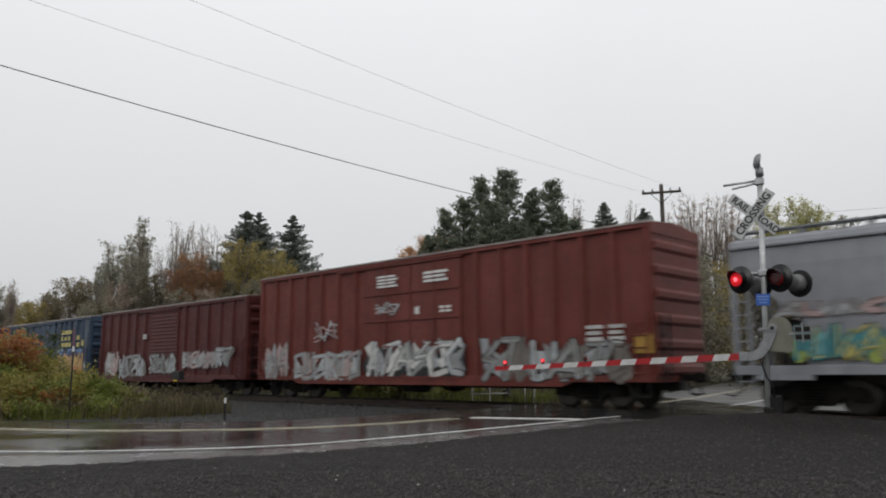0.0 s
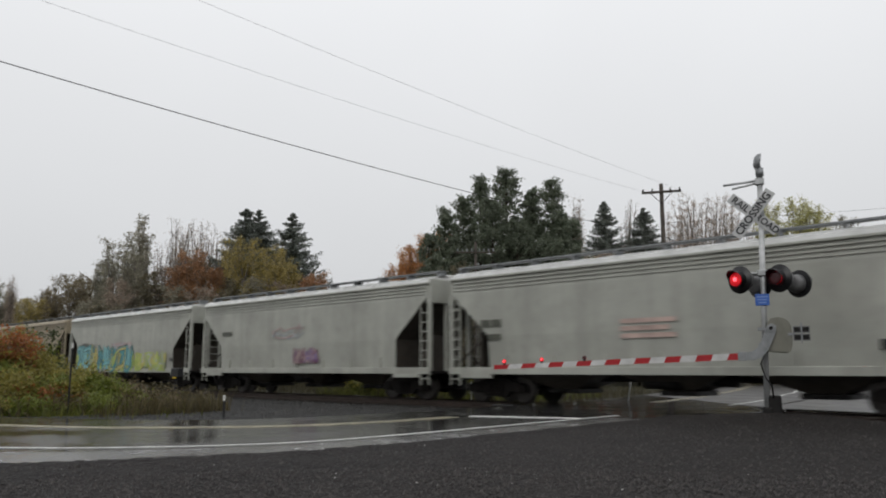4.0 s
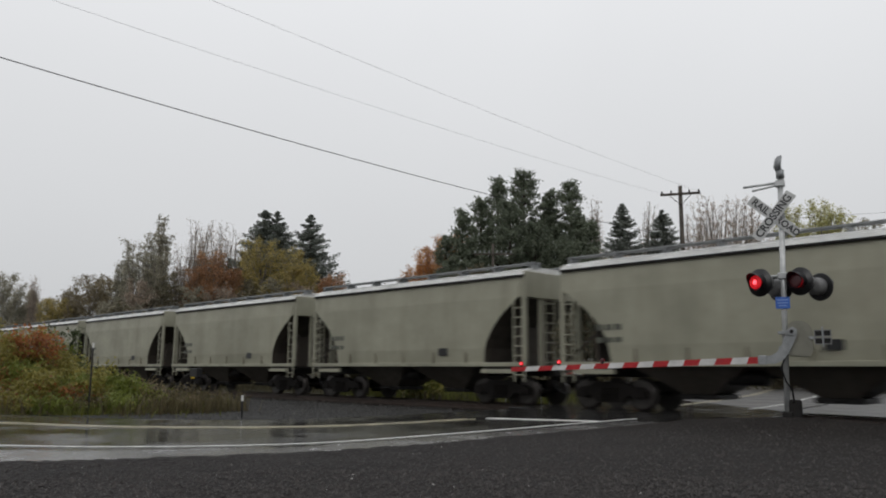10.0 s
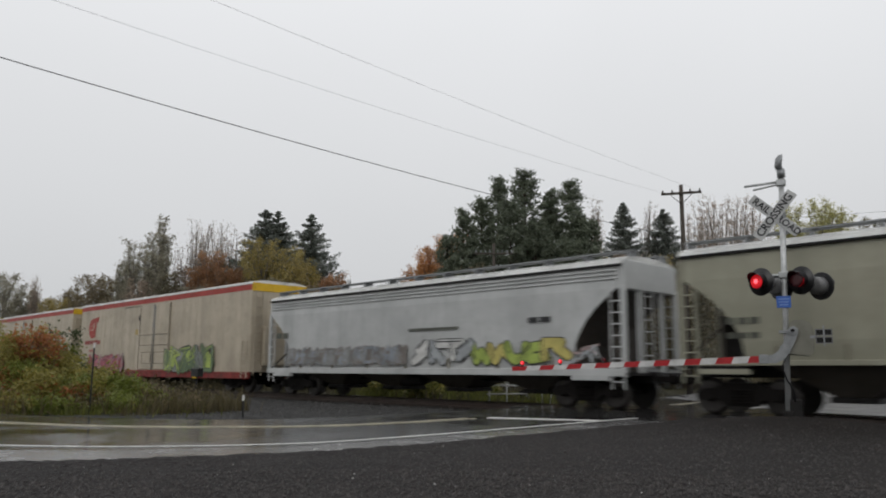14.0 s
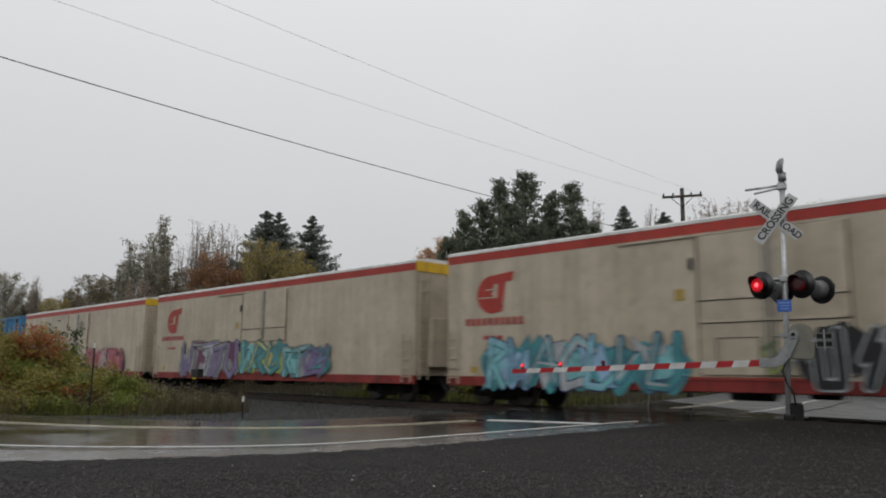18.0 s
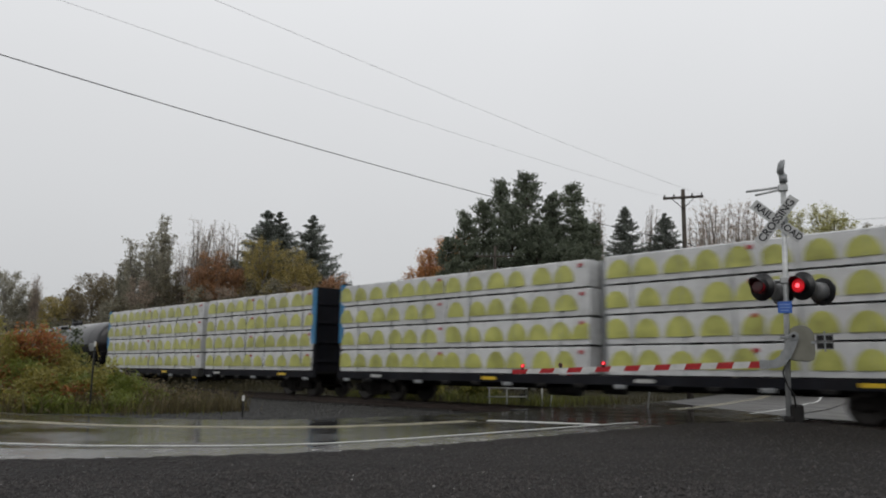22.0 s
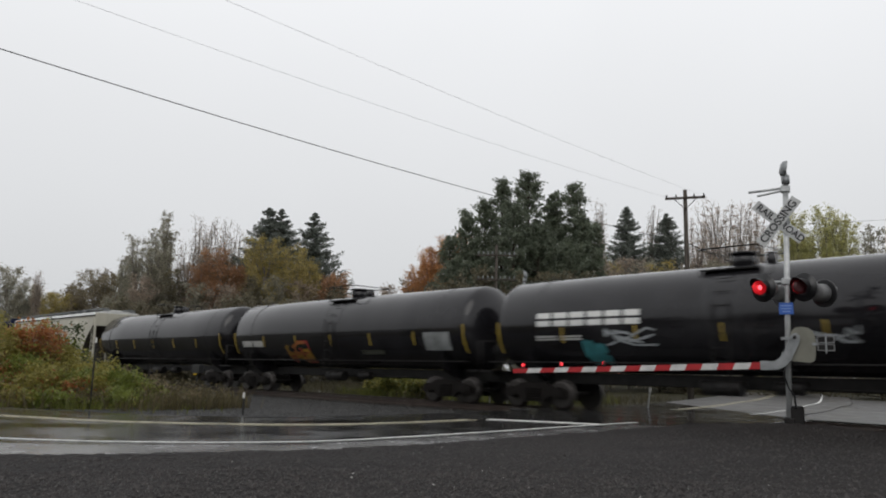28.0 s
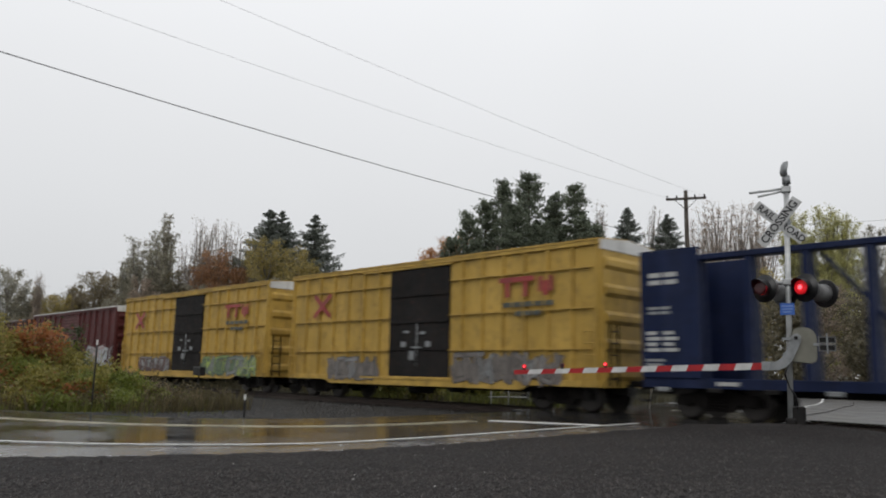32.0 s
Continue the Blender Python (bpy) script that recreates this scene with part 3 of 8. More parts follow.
def crossing_signal(m, label, arm_len, arm_drop, turn=-37):
    sig = thing("crossing_signal", label, "crossing signal", "crossing signals", m)
    lean = lambda z: 0.03 * z
    part("mast", Shape().cyl((lean(0), 0, -0.25), (lean(5.25), 0, 5.25), 0.058, 14), MAT["mast"], sig, "aluminium mast")
    part("junction_base", Shape().box(0.02, 0.30, -0.05, 0.16, -0.3, 0.40, 0.03).box(-0.09, 0.12, -0.1, 0.1, -0.3, 0.16, 0.03), MAT["steel"], sig, "dark junction box base")
    # bell on top, tilted
    bell = part("bell", Shape().lathe([(0.01, -0.075), (0.10, -0.07), (0.165, -0.03), (0.19, 0.03), (0.19, 0.045), (0.17, 0.05), (0.05, 0.04)], (0, 0, 0), "x", 26), MAT["galv"], sig, "grey dish-shaped bell")
    bell.matrix_basis = pose(0.125, -0.02, 5.45, 0, 10, 7)
    part("bell_housing", Shape().cyl((0.16, -0.02, 5.12), (0.155, -0.02, 5.30), 0.085, 14).cyl((0.15, -0.02, 5.30), (0.13, -0.02, 5.46), 0.05, 10), MAT["galv"], sig, "grey bell housing")
    part("bracket", Shape().cyl((0.12, 0, 5.03), (-0.60, -0.05, 4.97), 0.028, 6).cyl((0.12, 0, 4.98), (-0.42, -0.12, 4.86), 0.024, 6).box(0.05, 0.24, -0.08, 0.08, 4.93, 5.08, 0.02), MAT["mast"], sig, "two-armed mast bracket")
    # the crossed boards
    for text, ang, dy in (("RAIL   ROAD", -42, -0.085), ("CROSSING", 52, -0.115)):
        rot = Matrix.Translation((-0.02, dy, 4.28)) @ Matrix.Rotation(radians(-ang), 4, "Y")
        s = Shape().box(-0.61, 0.61, 0.0, 0.012, -0.115, 0.115, 0.003)
        board = part("crossbuck_board", s, MAT["board"], sig, "white crossbuck board")
        board.data.transform(rot)
        for word, at, size in ((("RAIL", -0.335, 0.205), ("ROAD", 0.355, 0.195)) if "ROAD" in text else (("CROSSING", 0.0, 0.225),)):
            lettering(word, size, rot @ Matrix.Translation((at, -0.004, 0)) @ Matrix.Rotation(radians(90), 4, "X"), MAT["black"], "lettering", board, 1.0)
    part("board_clamp", Shape().box(0.03, 0.2, -0.09, 0.07, 4.21, 4.35), MAT["galv"], sig)
    # lamps on a cross tube
    part("cross_tube", Shape().cyl((-0.42, 0.0, 2.99), (0.50, 0.0, 2.99), 0.03, 10).box(-0.02, 0.2, -0.09, 0.09, 2.92, 3.06, 0.02), MAT["mast"], sig, "lamp cross tube")
    lamps = [flasher(sig, x, y, z, back, turn) for x, y, z, back in ((-0.36, -0.13, 2.85, False), (0.42, -0.13, 2.85, False), (0.02, 0.37, 2.77, True), (0.80, 0.37, 2.77, True))]
    plate = part("blue_plate", Shape().box(-0.09, 0.19, -0.085, -0.07, 2.29, 2.54, 0.004), MAT["blue"], sig, "small blue notice plate")
    part("print", Shape().box(-0.06, 0.16, -0.0885, -0.086, 2.46, 2.49).box(-0.05, 0.15, -0.0885, -0.086, 2.40, 2.425).box(-0.03, 0.13, -0.0885, -0.086, 2.34, 2.365), MAT["noticeprint"], plate)
    # gate machine
    prof = [(0.10, 1.31), (0.46, 1.28), (0.54, 1.32), (0.57, 1.42), (0.58, 1.66), (0.57, 1.84), (0.52, 1.95), (0.43, 2.01), (0.32, 2.03), (0.20, 2.01), (0.13, 1.95), (0.10, 1.84)]
    machine = part("gate_machine", Shape().prism(prof, "y", -0.16, 0.20), MAT["cream"], sig, "cream painted gate machine")
    part("cover_rim", Shape().prism([(u * 0.97 + 0.01, w * 0.97 + 0.05) for u, w in prof], "y", -0.185, -0.158), MAT["cream"], machine)
    part("machine_strap", Shape().box(-0.08, 0.14, -0.09, 0.10, 1.44, 1.50), MAT["galv"], sig)
    part("machine_strap", Shape().box(-0.08, 0.14, -0.09, 0.10, 1.76, 1.82), MAT["galv"], sig)
    crank = [(0.21, 1.90), (0.28, 1.84), (0.28, 1.74), (0.21, 1.57), (0.10, 1.34), (-0.02, 1.20), (-0.17, 1.135), (-0.40, 1.13), (-0.40, 1.30), (-0.22, 1.31), (-0.12, 1.38), (-0.02, 1.54), (0.07, 1.74), (0.12, 1.86)]
    arm_crank = part("arm_crank", Shape().prism(crank, "y", -0.26, -0.20), MAT["galv"], sig, "grey curved arm crank")
    part("pivot_hub", Shape().cyl((0.18, -0.29, 1.80), (0.18, -0.15, 1.80), 0.085, 16), MAT["galv"], arm_crank)
    part("pivot_bolt", Shape().cyl((0.18, -0.305, 1.80), (0.18, -0.285, 1.80), 0.04, 8), MAT["steel"], arm_crank)
    part("arm_clamp", Shape().box(-0.50, -0.32, -0.275, -0.195, 1.12, 1.31, 0.01), MAT["galv"], arm_crank)
    for zc in (1.60, 1.76):
        w = part("counterweight", Shape().box(0.62, 0.90, -0.22, -0.205, zc - 0.065, zc + 0.065, 0.004), MAT["steel"], sig, "dark counterweight plate")
        for x0, x1, za, zb in ((0.60, 0.92, zc + 0.05, zc + 0.07), (0.60, 0.92, zc - 0.07, zc - 0.05), (0.60, 0.62, zc - 0.05, zc + 0.05), (0.90, 0.92, zc - 0.05, zc + 0.05)):
            part("plate_edge", Shape().box(x0, x1, -0.24, -0.2, za, zb), MAT["lampback"], w)
    part("weight_bolt", Shape().box(0.745, 0.775, -0.25, -0.19, 1.48, 1.90), MAT["galv"], sig)
    part("weight_arm", Shape().box(0.50, 0.64, -0.2, -0.16, 1.64, 1.70), MAT["galv"], sig)
    part("cable", Shape().tube([(0.02, -0.1, 1.26), (-0.06, -0.12, 1.05), (0.02, -0.14, 0.78), (0.13, -0.13, 0.6), (0.15, -0.08, 0.35)], 0.018, 6), MAT["black"], sig, "black hanging cable")
    # striped arm
    n = 17
    x0, z0 = -0.40, 1.215
    zof = lambda x: z0 - arm_drop * (x0 - x) / arm_len
    arm, stripes = Shape(), []
    for i in range(n):
        xa, xb = x0 - arm_len * i / n, x0 - arm_len * (i + 1) / n
        sl = 0.06
        v = []
        for yy in (-0.25, -0.21):
            for xx, top in ((xa, 0), (xa + sl if i else xa, 1), (xb + sl if i < n - 1 else xb, 1), (xb, 0)):
                h = 0.070 * (1 - 0.28 * i / n)
                v.append((xx, yy, zof(xx) + (h if top else -h)))
        stripes.append(Shape().add(v, [(0, 1, 2, 3), (7, 6, 5, 4), (0, 3, 7, 4), (1, 5, 6, 2), (0, 4, 5, 1), (3, 2, 6, 7)]))
    xe = x0 - arm_len
    arm.add([(x, y, zof(x) + dz) for x in (x0 + 0.1, xe + 0.05) for y in (-0.24, -0.22) for dz in (-0.03, 0.03)], [(0, 1, 3, 2), (4, 6, 7, 5), (0, 4, 5, 1), (2, 3, 7, 6), (0, 2, 6, 4), (1, 5, 7, 3)])
    arm_ob = part("gate_arm", arm, MAT["offwhite"], sig, "red and white striped gate arm")
    for i, st in enumerate(stripes):
        part("stripe", st, MAT["armwhite"] if i % 2 else MAT["red"], arm_ob)
    bulbs = []
    for f, yy in ((0.955, -0.23), (0.79, -0.23), (0.61, -0.23)):
        x = x0 - arm_len * f
        part("lamp_case", Shape().cyl((x, yy, zof(x) + 0.05), (x, yy, zof(x) + 0.10), 0.035, 8), MAT["black"], arm_ob)
        b = part("arm_lamp", drum(0.05, 0.035), [MAT["lit"], MAT["core"], MAT["lens"]], arm_ob, "small red arm lamp")
        b.location = (x, yy, zof(x) + 0.125)
        bulbs.append(b)
    return sig, lamps, bulbs


SIGNAL, LAMPS, BULBS = crossing_signal(pose(-6.62, 16.6, 0.13, 0, 0, 22.3), "grey crossing signal with crossbuck, lowered striped gate arm and red lamps", 5.52, 0.22)
FAR_SIGNAL, FAR_LAMPS, FAR_BULBS = crossing_signal(pose(-21.2, 25.9, -0.15, 0, 0, 202.3), "crossing signal beyond the track with lowered gate arm", 5.6, 0.15, 12)


def utility_pole(m, label, height, arm_z):
    p = thing("utility_pole", label, "utility pole", "utility poles", m)
    part("pole", Shape().cyl((0, 0, -0.5), (0, 0, height), 0.16, 12, 0.10), MAT["pole"], p, "weathered wooden pole")
    part("crossarm", Shape().box(-1.0, 1.0, -0.16, -0.06, arm_z - 0.06, arm_z + 0.06, 0.01), MAT["pole"], p, "wooden crossarm")
    part("brace", Shape().cyl((-0.55, -0.12, arm_z - 0.05), (0, -0.12, arm_z - 0.6), 0.018, 6).cyl((0.55, -0.12, arm_z - 0.05), (0, -0.12, arm_z - 0.6), 0.018, 6), MAT["steel"], p)
    for x in (-0.92, -0.45, 0.45, 0.92):
        part("insulator", Shape().lathe([(0.02, 0), (0.05, 0.03), (0.03, 0.08), (0.05, 0.1), (0.02, 0.16)], (x, -0.11, arm_z + 0.05), "z", 8), MAT["glassy"], p)
    return p


POLE = Vector((-19.3, 36.4))
BACK_POLE = Vector((-17.6, -26.0))
utility_pole(pose(POLE.x, POLE.y, -0.2, 0, 0, 27), "weathered wooden utility pole with one crossarm", 10.9, 10.45)
utility_pole(pose(BACK_POLE.x, BACK_POLE.y, -0.2, 0, 0, 5), "weathered wooden utility pole behind the road", 11.4, 11.0)
line_pole = thing("telegraph_pole", "dark telegraph pole with two arms of white insulators", "utility pole", "utility poles", pose(-33.0, 37.1, -0.2, 0, 0, 43))
part("pole", Shape().cyl((0, 0, -0.5), (0, 0, 9.47), 0.13, 10, 0.09), MAT["pole"], line_pole, "weathered wooden pole")
for arm_h in (8.77, 7.18):
    part("crossarm", Shape().box(-1.3, 1.3, -0.14, -0.05, arm_h - 0.05, arm_h + 0.05, 0.01), MAT["pole"], line_pole, "wooden crossarm")
    for k in range(8):
        x = -1.15 + 0.3 * k + (0.2 if k > 3 else 0)
        part("insulator", Shape().lathe([(0.03, 0), (0.05, 0.04), (0.04, 0.10), (0.055, 0.13), (0.02, 0.2)], (x, -0.1, arm_h + 0.04), "z", 8), MAT["galv"], line_pole)
utility_pole(pose(-24.5, 92.0, -0.1, 0, 0, 20), "distant wooden utility pole", 10.5, 10.0)


def wire(name, a, b, sag, r, material, label):
    pts = []
    for i in range(41):
        t = i / 40
        p = Vector(a).lerp(Vector(b), t)
        p.z -= sag * 4 * t * (1 - t)
        pts.append(p)
    tagged(part(name, Shape().tube(pts, r, 5), material, None), label, "overhead wire", "overhead wires")


wire("power_wire", (POLE.x - 0.82, POLE.y - 0.5, 10.35), (BACK_POLE.x - 1.5, BACK_POLE.y, 11.4), 0.74, 0.0045, MAT["thin"], "thin grey overhead wire on the pole's crossarm")
wire("power_wire", (POLE.x + 0.82, POLE.y + 0.3, 10.35), (BACK_POLE.x + 2.4, BACK_POLE.y, 11.4), 0.60, 0.0045, MAT["thin"], "thin grey overhead wire on the pole's crossarm")
wire("telephone_cable", (POLE.x, POLE.y - 0.15, 7.9), (BACK_POLE.x - 0.2, BACK_POLE.y, 10.0), 1.06, 0.013, MAT["wire"], "black telephone cable slung under the wires")
wire("telephone_cable", (POLE.x, POLE.y + 0.15, 7.9), (-24.5, 92.0, 7.6), 0.5, 0.022, MAT["wire"], "black telephone cable slung under the wires")
wire("service_wire", (POLE.x, POLE.y, 8.6), (60.0, 60.0, 9.5), 0.7, 0.006, MAT["wire"], "dark service wire over the road")


def marker_post(x, y, z0, h, label, stake="black", lean=0):
    p = thing("marker_post", label, "marker post", "marker posts", pose(x, y, z0, 0, lean, 0))
    part("stake", Shape().box(-0.03, 0.03, -0.015, 0.015, -0.25, h - 0.14, 0.004), MAT[stake], p)
    part("reflector", Shape().box(-0.035, 0.035, -0.018, 0.018, h - 0.14, h, 0.004), MAT["white"], p, "white reflective top")


marker_post(-18.2, 10.65, -0.13, 0.55, "thin black roadside marker with a white tip")
marker_post(-22.3, 8.3, -0.2, 2.0, "tall thin black roadside marker with a white tip")
marker_post(-14.1, 23.6, -0.1, 0.80, "pale leaning marker beyond the track", "offwhite", 9)
box = thing("trackside_box", "small black box on a post beside the track", "signal box", m=pose(-25.4, 13.0, -0.2))
part("post", Shape().cyl((0, 0, -0.2), (0, 0, 1.1), 0.03, 8), MAT["steel"], box)
part("case", Shape().box(-0.27, 0.27, -0.1, 0.1, 1.02, 1.32, 0.015), MAT["black"], box, "black metal case")
part("tag", Shape().box(-0.13, 0.13, -0.106, -0.1, 0.97, 1.02), MAT["yellow"], box, "yellow strip")
rack = thing("pipe_rack", "low weathered pipe rail beyond the track", "rail", m=pose(-20.2, 24.2, -0.2, 0, 0, 40))
for x in (-1.2, -0.5, 0.9, 1.2):
    part("leg", Shape().cyl((x, 0, -0.2), (x + (0.12 if x > 1 else 0), 0, 0.78), 0.03, 8), MAT["offwhite"], rack)
part("pipe", Shape().cyl((-1.3, 0, 0.70), (0.3, 0, 0.70), 0.03, 8), MAT["offwhite"], rack)
part("pipe", Shape().cyl((-1.3, 0, 0.35), (0.3, 0, 0.38), 0.025, 8), MAT["offwhite"], rack)

# ---- trees, shrubs, grass ----
LEAF = {
    "spruce": leafy("spruce_needles", (0.145, 0.165, 0.142), (0.24, 0.258, 0.222)),
    "pine": leafy("pine_needles", (0.120, 0.146, 0.10), (0.205, 0.230, 0.160)),
    "olive": leafy("olive_leaves", (0.27, 0.255, 0.19), (0.42, 0.39, 0.295)),
    "gold": leafy("yellow_green_leaves", (0.33, 0.27, 0.09), (0.52, 0.42, 0.16)),
    "pale": leafy("pale_yellow_leaves", (0.42, 0.41, 0.16), (0.64, 0.61, 0.27)),
    "rust": leafy("rusty_leaves", (0.34, 0.185, 0.10), (0.52, 0.30, 0.16)),
    "orange": leafy("orange_leaves", (0.48, 0.23, 0.095), (0.68, 0.38, 0.16)),
    "brush": leafy("dull_brush_leaves", (0.13, 0.122, 0.08), (0.24, 0.205, 0.13)),
    "dusky": leafy("dusky_brown_olive_leaves", (0.19, 0.155, 0.095), (0.31, 0.26, 0.165)),
    "tan": leafy("pinkish_tan_leaves", (0.36, 0.285, 0.225), (0.54, 0.43, 0.34)),
    "twig": leafy("brown_twigs", (0.30, 0.245, 0.19), (0.46, 0.37, 0.29)),
    "sumac": leafy("red_shrub_leaves", (0.27, 0.090, 0.034), (0.48, 0.215, 0.075)),
    "herb": leafy("yellow_green_herb_leaves", (0.21, 0.195, 0.045), (0.42, 0.36, 0.095)),
    "lime": leafy("bright_green_leaves", (0.13, 0.165, 0.03), (0.27, 0.30, 0.065)),
    "deep": leafy("dark_green_leaves", (0.05, 0.07, 0.03), (0.10, 0.12, 0.055)),
    "dry": leafy("dry_brown_leaves", (0.19, 0.14, 0.08), (0.33, 0.26, 0.16)),
    "straw": leafy("dry_grass", (0.075, 0.062, 0.03), (0.17, 0.14, 0.07)),
    "wither": leafy("withered_grass", (0.045, 0.040, 0.022), (0.11, 0.095, 0.05)),
    "grass": leafy("verge_grass", (0.09, 0.11, 0.02), (0.20, 0.20, 0.045)),
}
BARK = {"grey": bark("grey_bark", (0.21, 0.19, 0.17)), "brown": bark("brown_bark", (0.05, 0.036, 0.026))}
rng = np.random.default_rng(7)


def leaf_mesh(name, centres, spread, per, size, material, flat=0.5, droop=0.0):
    """Many small leaves, one pointed face each, scattered round the given centres."""
    c = np.repeat(np.asarray(centres, float), per, axis=0)
    sp = np.repeat(np.asarray(spread, float).reshape(-1, 1) * np.ones((len(centres), 3)), per, axis=0)
    off = rng.normal(0, 0.5, c.shape)
    c = c + off * sp * np.array([1, 1, 0.75])
    n = len(c)
    a = rng.normal(0, 1, (n, 3))
    a[:, 2] = a[:, 2] * flat - droop
    a /= np.linalg.norm(a, axis=1)[:, None]
    b = np.cross(a, rng.normal(0, 1, (n, 3)))
    b /= np.linalg.norm(b, axis=1)[:, None]
    s = size * rng.uniform(0.6, 1.4, (n, 1))
    v = np.stack([c - a * s * 0.7 + b * s * 0.55, c + a * s * 1.2, c - a * s * 0.7 - b * s * 0.55], 1).reshape(-1, 3)
    me = bpy.data.meshes.new(name)
    me.vertices.add(3 * n)
    me.vertices.foreach_set("co", v.ravel())
    me.loops.add(3 * n)
    me.loops.foreach_set("vertex_index", np.arange(3 * n))
    me.polygons.add(n)
    me.polygons.foreach_set("loop_start", np.arange(0, 3 * n, 3))
    me.update(calc_edges=True)
    me.materials.append(material)
    return me


HABITS = {  # half-width of the crown at a height share f, rise of the limbs, lowest limb
    "round": (lambda f: math.sqrt(max(0.0, 1 - ((f - 0.58) / 0.44) ** 2)), 0.75, 0.22),
    "upright": (lambda f: 0.42 + 0.75 * (1 - f) ** 0.8 if f > 0.3 else 0.75, 2.2, 0.20),
    "fan": (lambda f: (0.3 + 0.8 * f) * math.sqrt(math.sqrt(max(0.0, 1 - ((f - 0.5) / 0.52) ** 4))), 3.0, 0.18),
    "bush": (lambda f: math.sqrt(max(0.0, 1 - (max(0.0, f - 0.3) / 0.72) ** 2)), 0.9, 0.02),
}


def broadleaf(x, y, h, w, kind, label, habit="round", limbs=26, per=20, leaf=0.085, clump=0.40, bark_kind="grey", ragged=0.25):
    """A trunk, bent limbs that fill an uneven crown, twigs on them and leaves in clumps round the twigs."""
    t = thing("tree", label, "tree", "roadside trees", pose(x, y, -0.2, 0, 0, random.uniform(0, 360)))
    wide, rise, low = HABITS[habit]
    s, cs, sp = Shape(), [], []
    sway = Vector((random.gauss(0, 0.03) * h, random.gauss(0, 0.03) * h, 0))
    stem = lambda f: Vector((0, 0, f * h)) + sway * f * f
    r0 = 0.013 * h
    pts = [stem(f) for f in (-0.03, 0.25, 0.5, 0.75, 0.96)]
    for k in range(4):
        s.cyl(pts[k], pts[k + 1], r0 * (1 - 0.24 * k), 6, r0 * (0.76 - 0.24 * k), False)
    for i in range(limbs):
        f = low + (0.99 - low) * ((i + random.random()) / limbs) ** 0.85
        a = i * 2.4 + random.uniform(-0.5, 0.5)
        reach = w * wide(f) * random.uniform(1 - 2 * ragged, 1 + ragged * 0.6)
        tip = stem(f) + Vector((math.cos(a) * reach, math.sin(a) * reach, random.gauss(0, 0.02) * h))
        drop = min(f * 0.8, 0.22 + rise * reach / h * 0.6)
        base = stem(max(0.04, f - drop))
        bend = base.lerp(tip, 0.5) + Vector((math.cos(a), math.sin(a), 0)) * reach * 0.16
        s.cyl(base, bend, 0.0042 * h, 4, 0.0026 * h, False)
        s.cyl(bend, tip, 0.0026 * h, 3, 0.0007 * h, False)
        for k in range(7):
            q = base.lerp(bend, 0.4 + 0.6 * k / 3) if k < 3 else bend.lerp(tip, (k - 2) / 4)
            d = (tip - base).normalized() * 0.7 + Vector((random.gauss(0, 0.55), random.gauss(0, 0.55), random.gauss(0.15 + 0.22 * rise, 0.3)))
            e = q + d.normalized() * w * random.uniform(0.16, 0.42)
            if e.z > h * 0.995:
                e.z = h * random.uniform(0.96, 1.0)
            s.cyl(q, e, 0.0018 * h, 3, 0.0007 * h, False)
            for g in (0.5, 1.0):
                cs.append(tuple(q.lerp(e, g)))
                sp.append(clump * random.uniform(0.6, 1.3))
    part("trunk", s, BARK[bark_kind], t, "trunk, limbs and twigs")
    part("crown", leaf_mesh("crown", cs, sp, per, leaf, LEAF[kind], 0.7, 0.1), None, t)
    return t


def conifer(x, y, h, w, label, ratio=0.6):
    """Whorls of boughs that droop and lift their tips, wider towards the ground."""
    t = thing("tree", label, "spruce tree", "spruces", pose(x, y, -0.2, 0, 0, random.uniform(0, 360)))
    s, cs, sp = Shape(), [], []
    s.cyl((0, 0, -0.3), (0, 0, h), 0.014 * h, 8, 0.002 * h, False)
    z = h - 0.12
    while z > h * 0.15:
        below = h - z
        r = min(w * 1.7, ratio * below + 0.42 * (1 - math.exp(-1.6 * below)))
        nb = 6 + int(min(5, below * 0.7))
        for k in range(nb):
            a = 2 * math.pi * (k + random.random()) / nb
            rr = r * random.choice((0.7, 0.85, 0.95, 1.0, 1.15)) * random.uniform(0.9, 1.08)
            zb = z + random.uniform(-0.5, 0.3) * min(1.0, below)
            tip = Vector((math.cos(a) * rr, math.sin(a) * rr, zb - 0.12 * rr))
            if below > 1.0:
                s.cyl((0, 0, zb), tip, 0.022, 3, 0.006, False)
            n = 3 + int(rr * 2.6)
            for j in range(n):
                q = (j + 1.0) / n
                lift = rr * (0.42 * q * q - 0.34 * q)
                cs.append((math.cos(a) * rr * q, math.sin(a) * rr * q, zb + lift))
                sp.append(0.15 + 0.14 * min(1, below / 4) * (1.15 - 0.6 * q))
        z -= random.uniform(0.24, 0.38)
    part("trunk", s, BARK["brown"], t, "brown trunk and boughs")
    part("crown", leaf_mesh("crown", cs, sp, 15, 0.105, LEAF["spruce"], 0.5, 0.1), None, t)
    return t


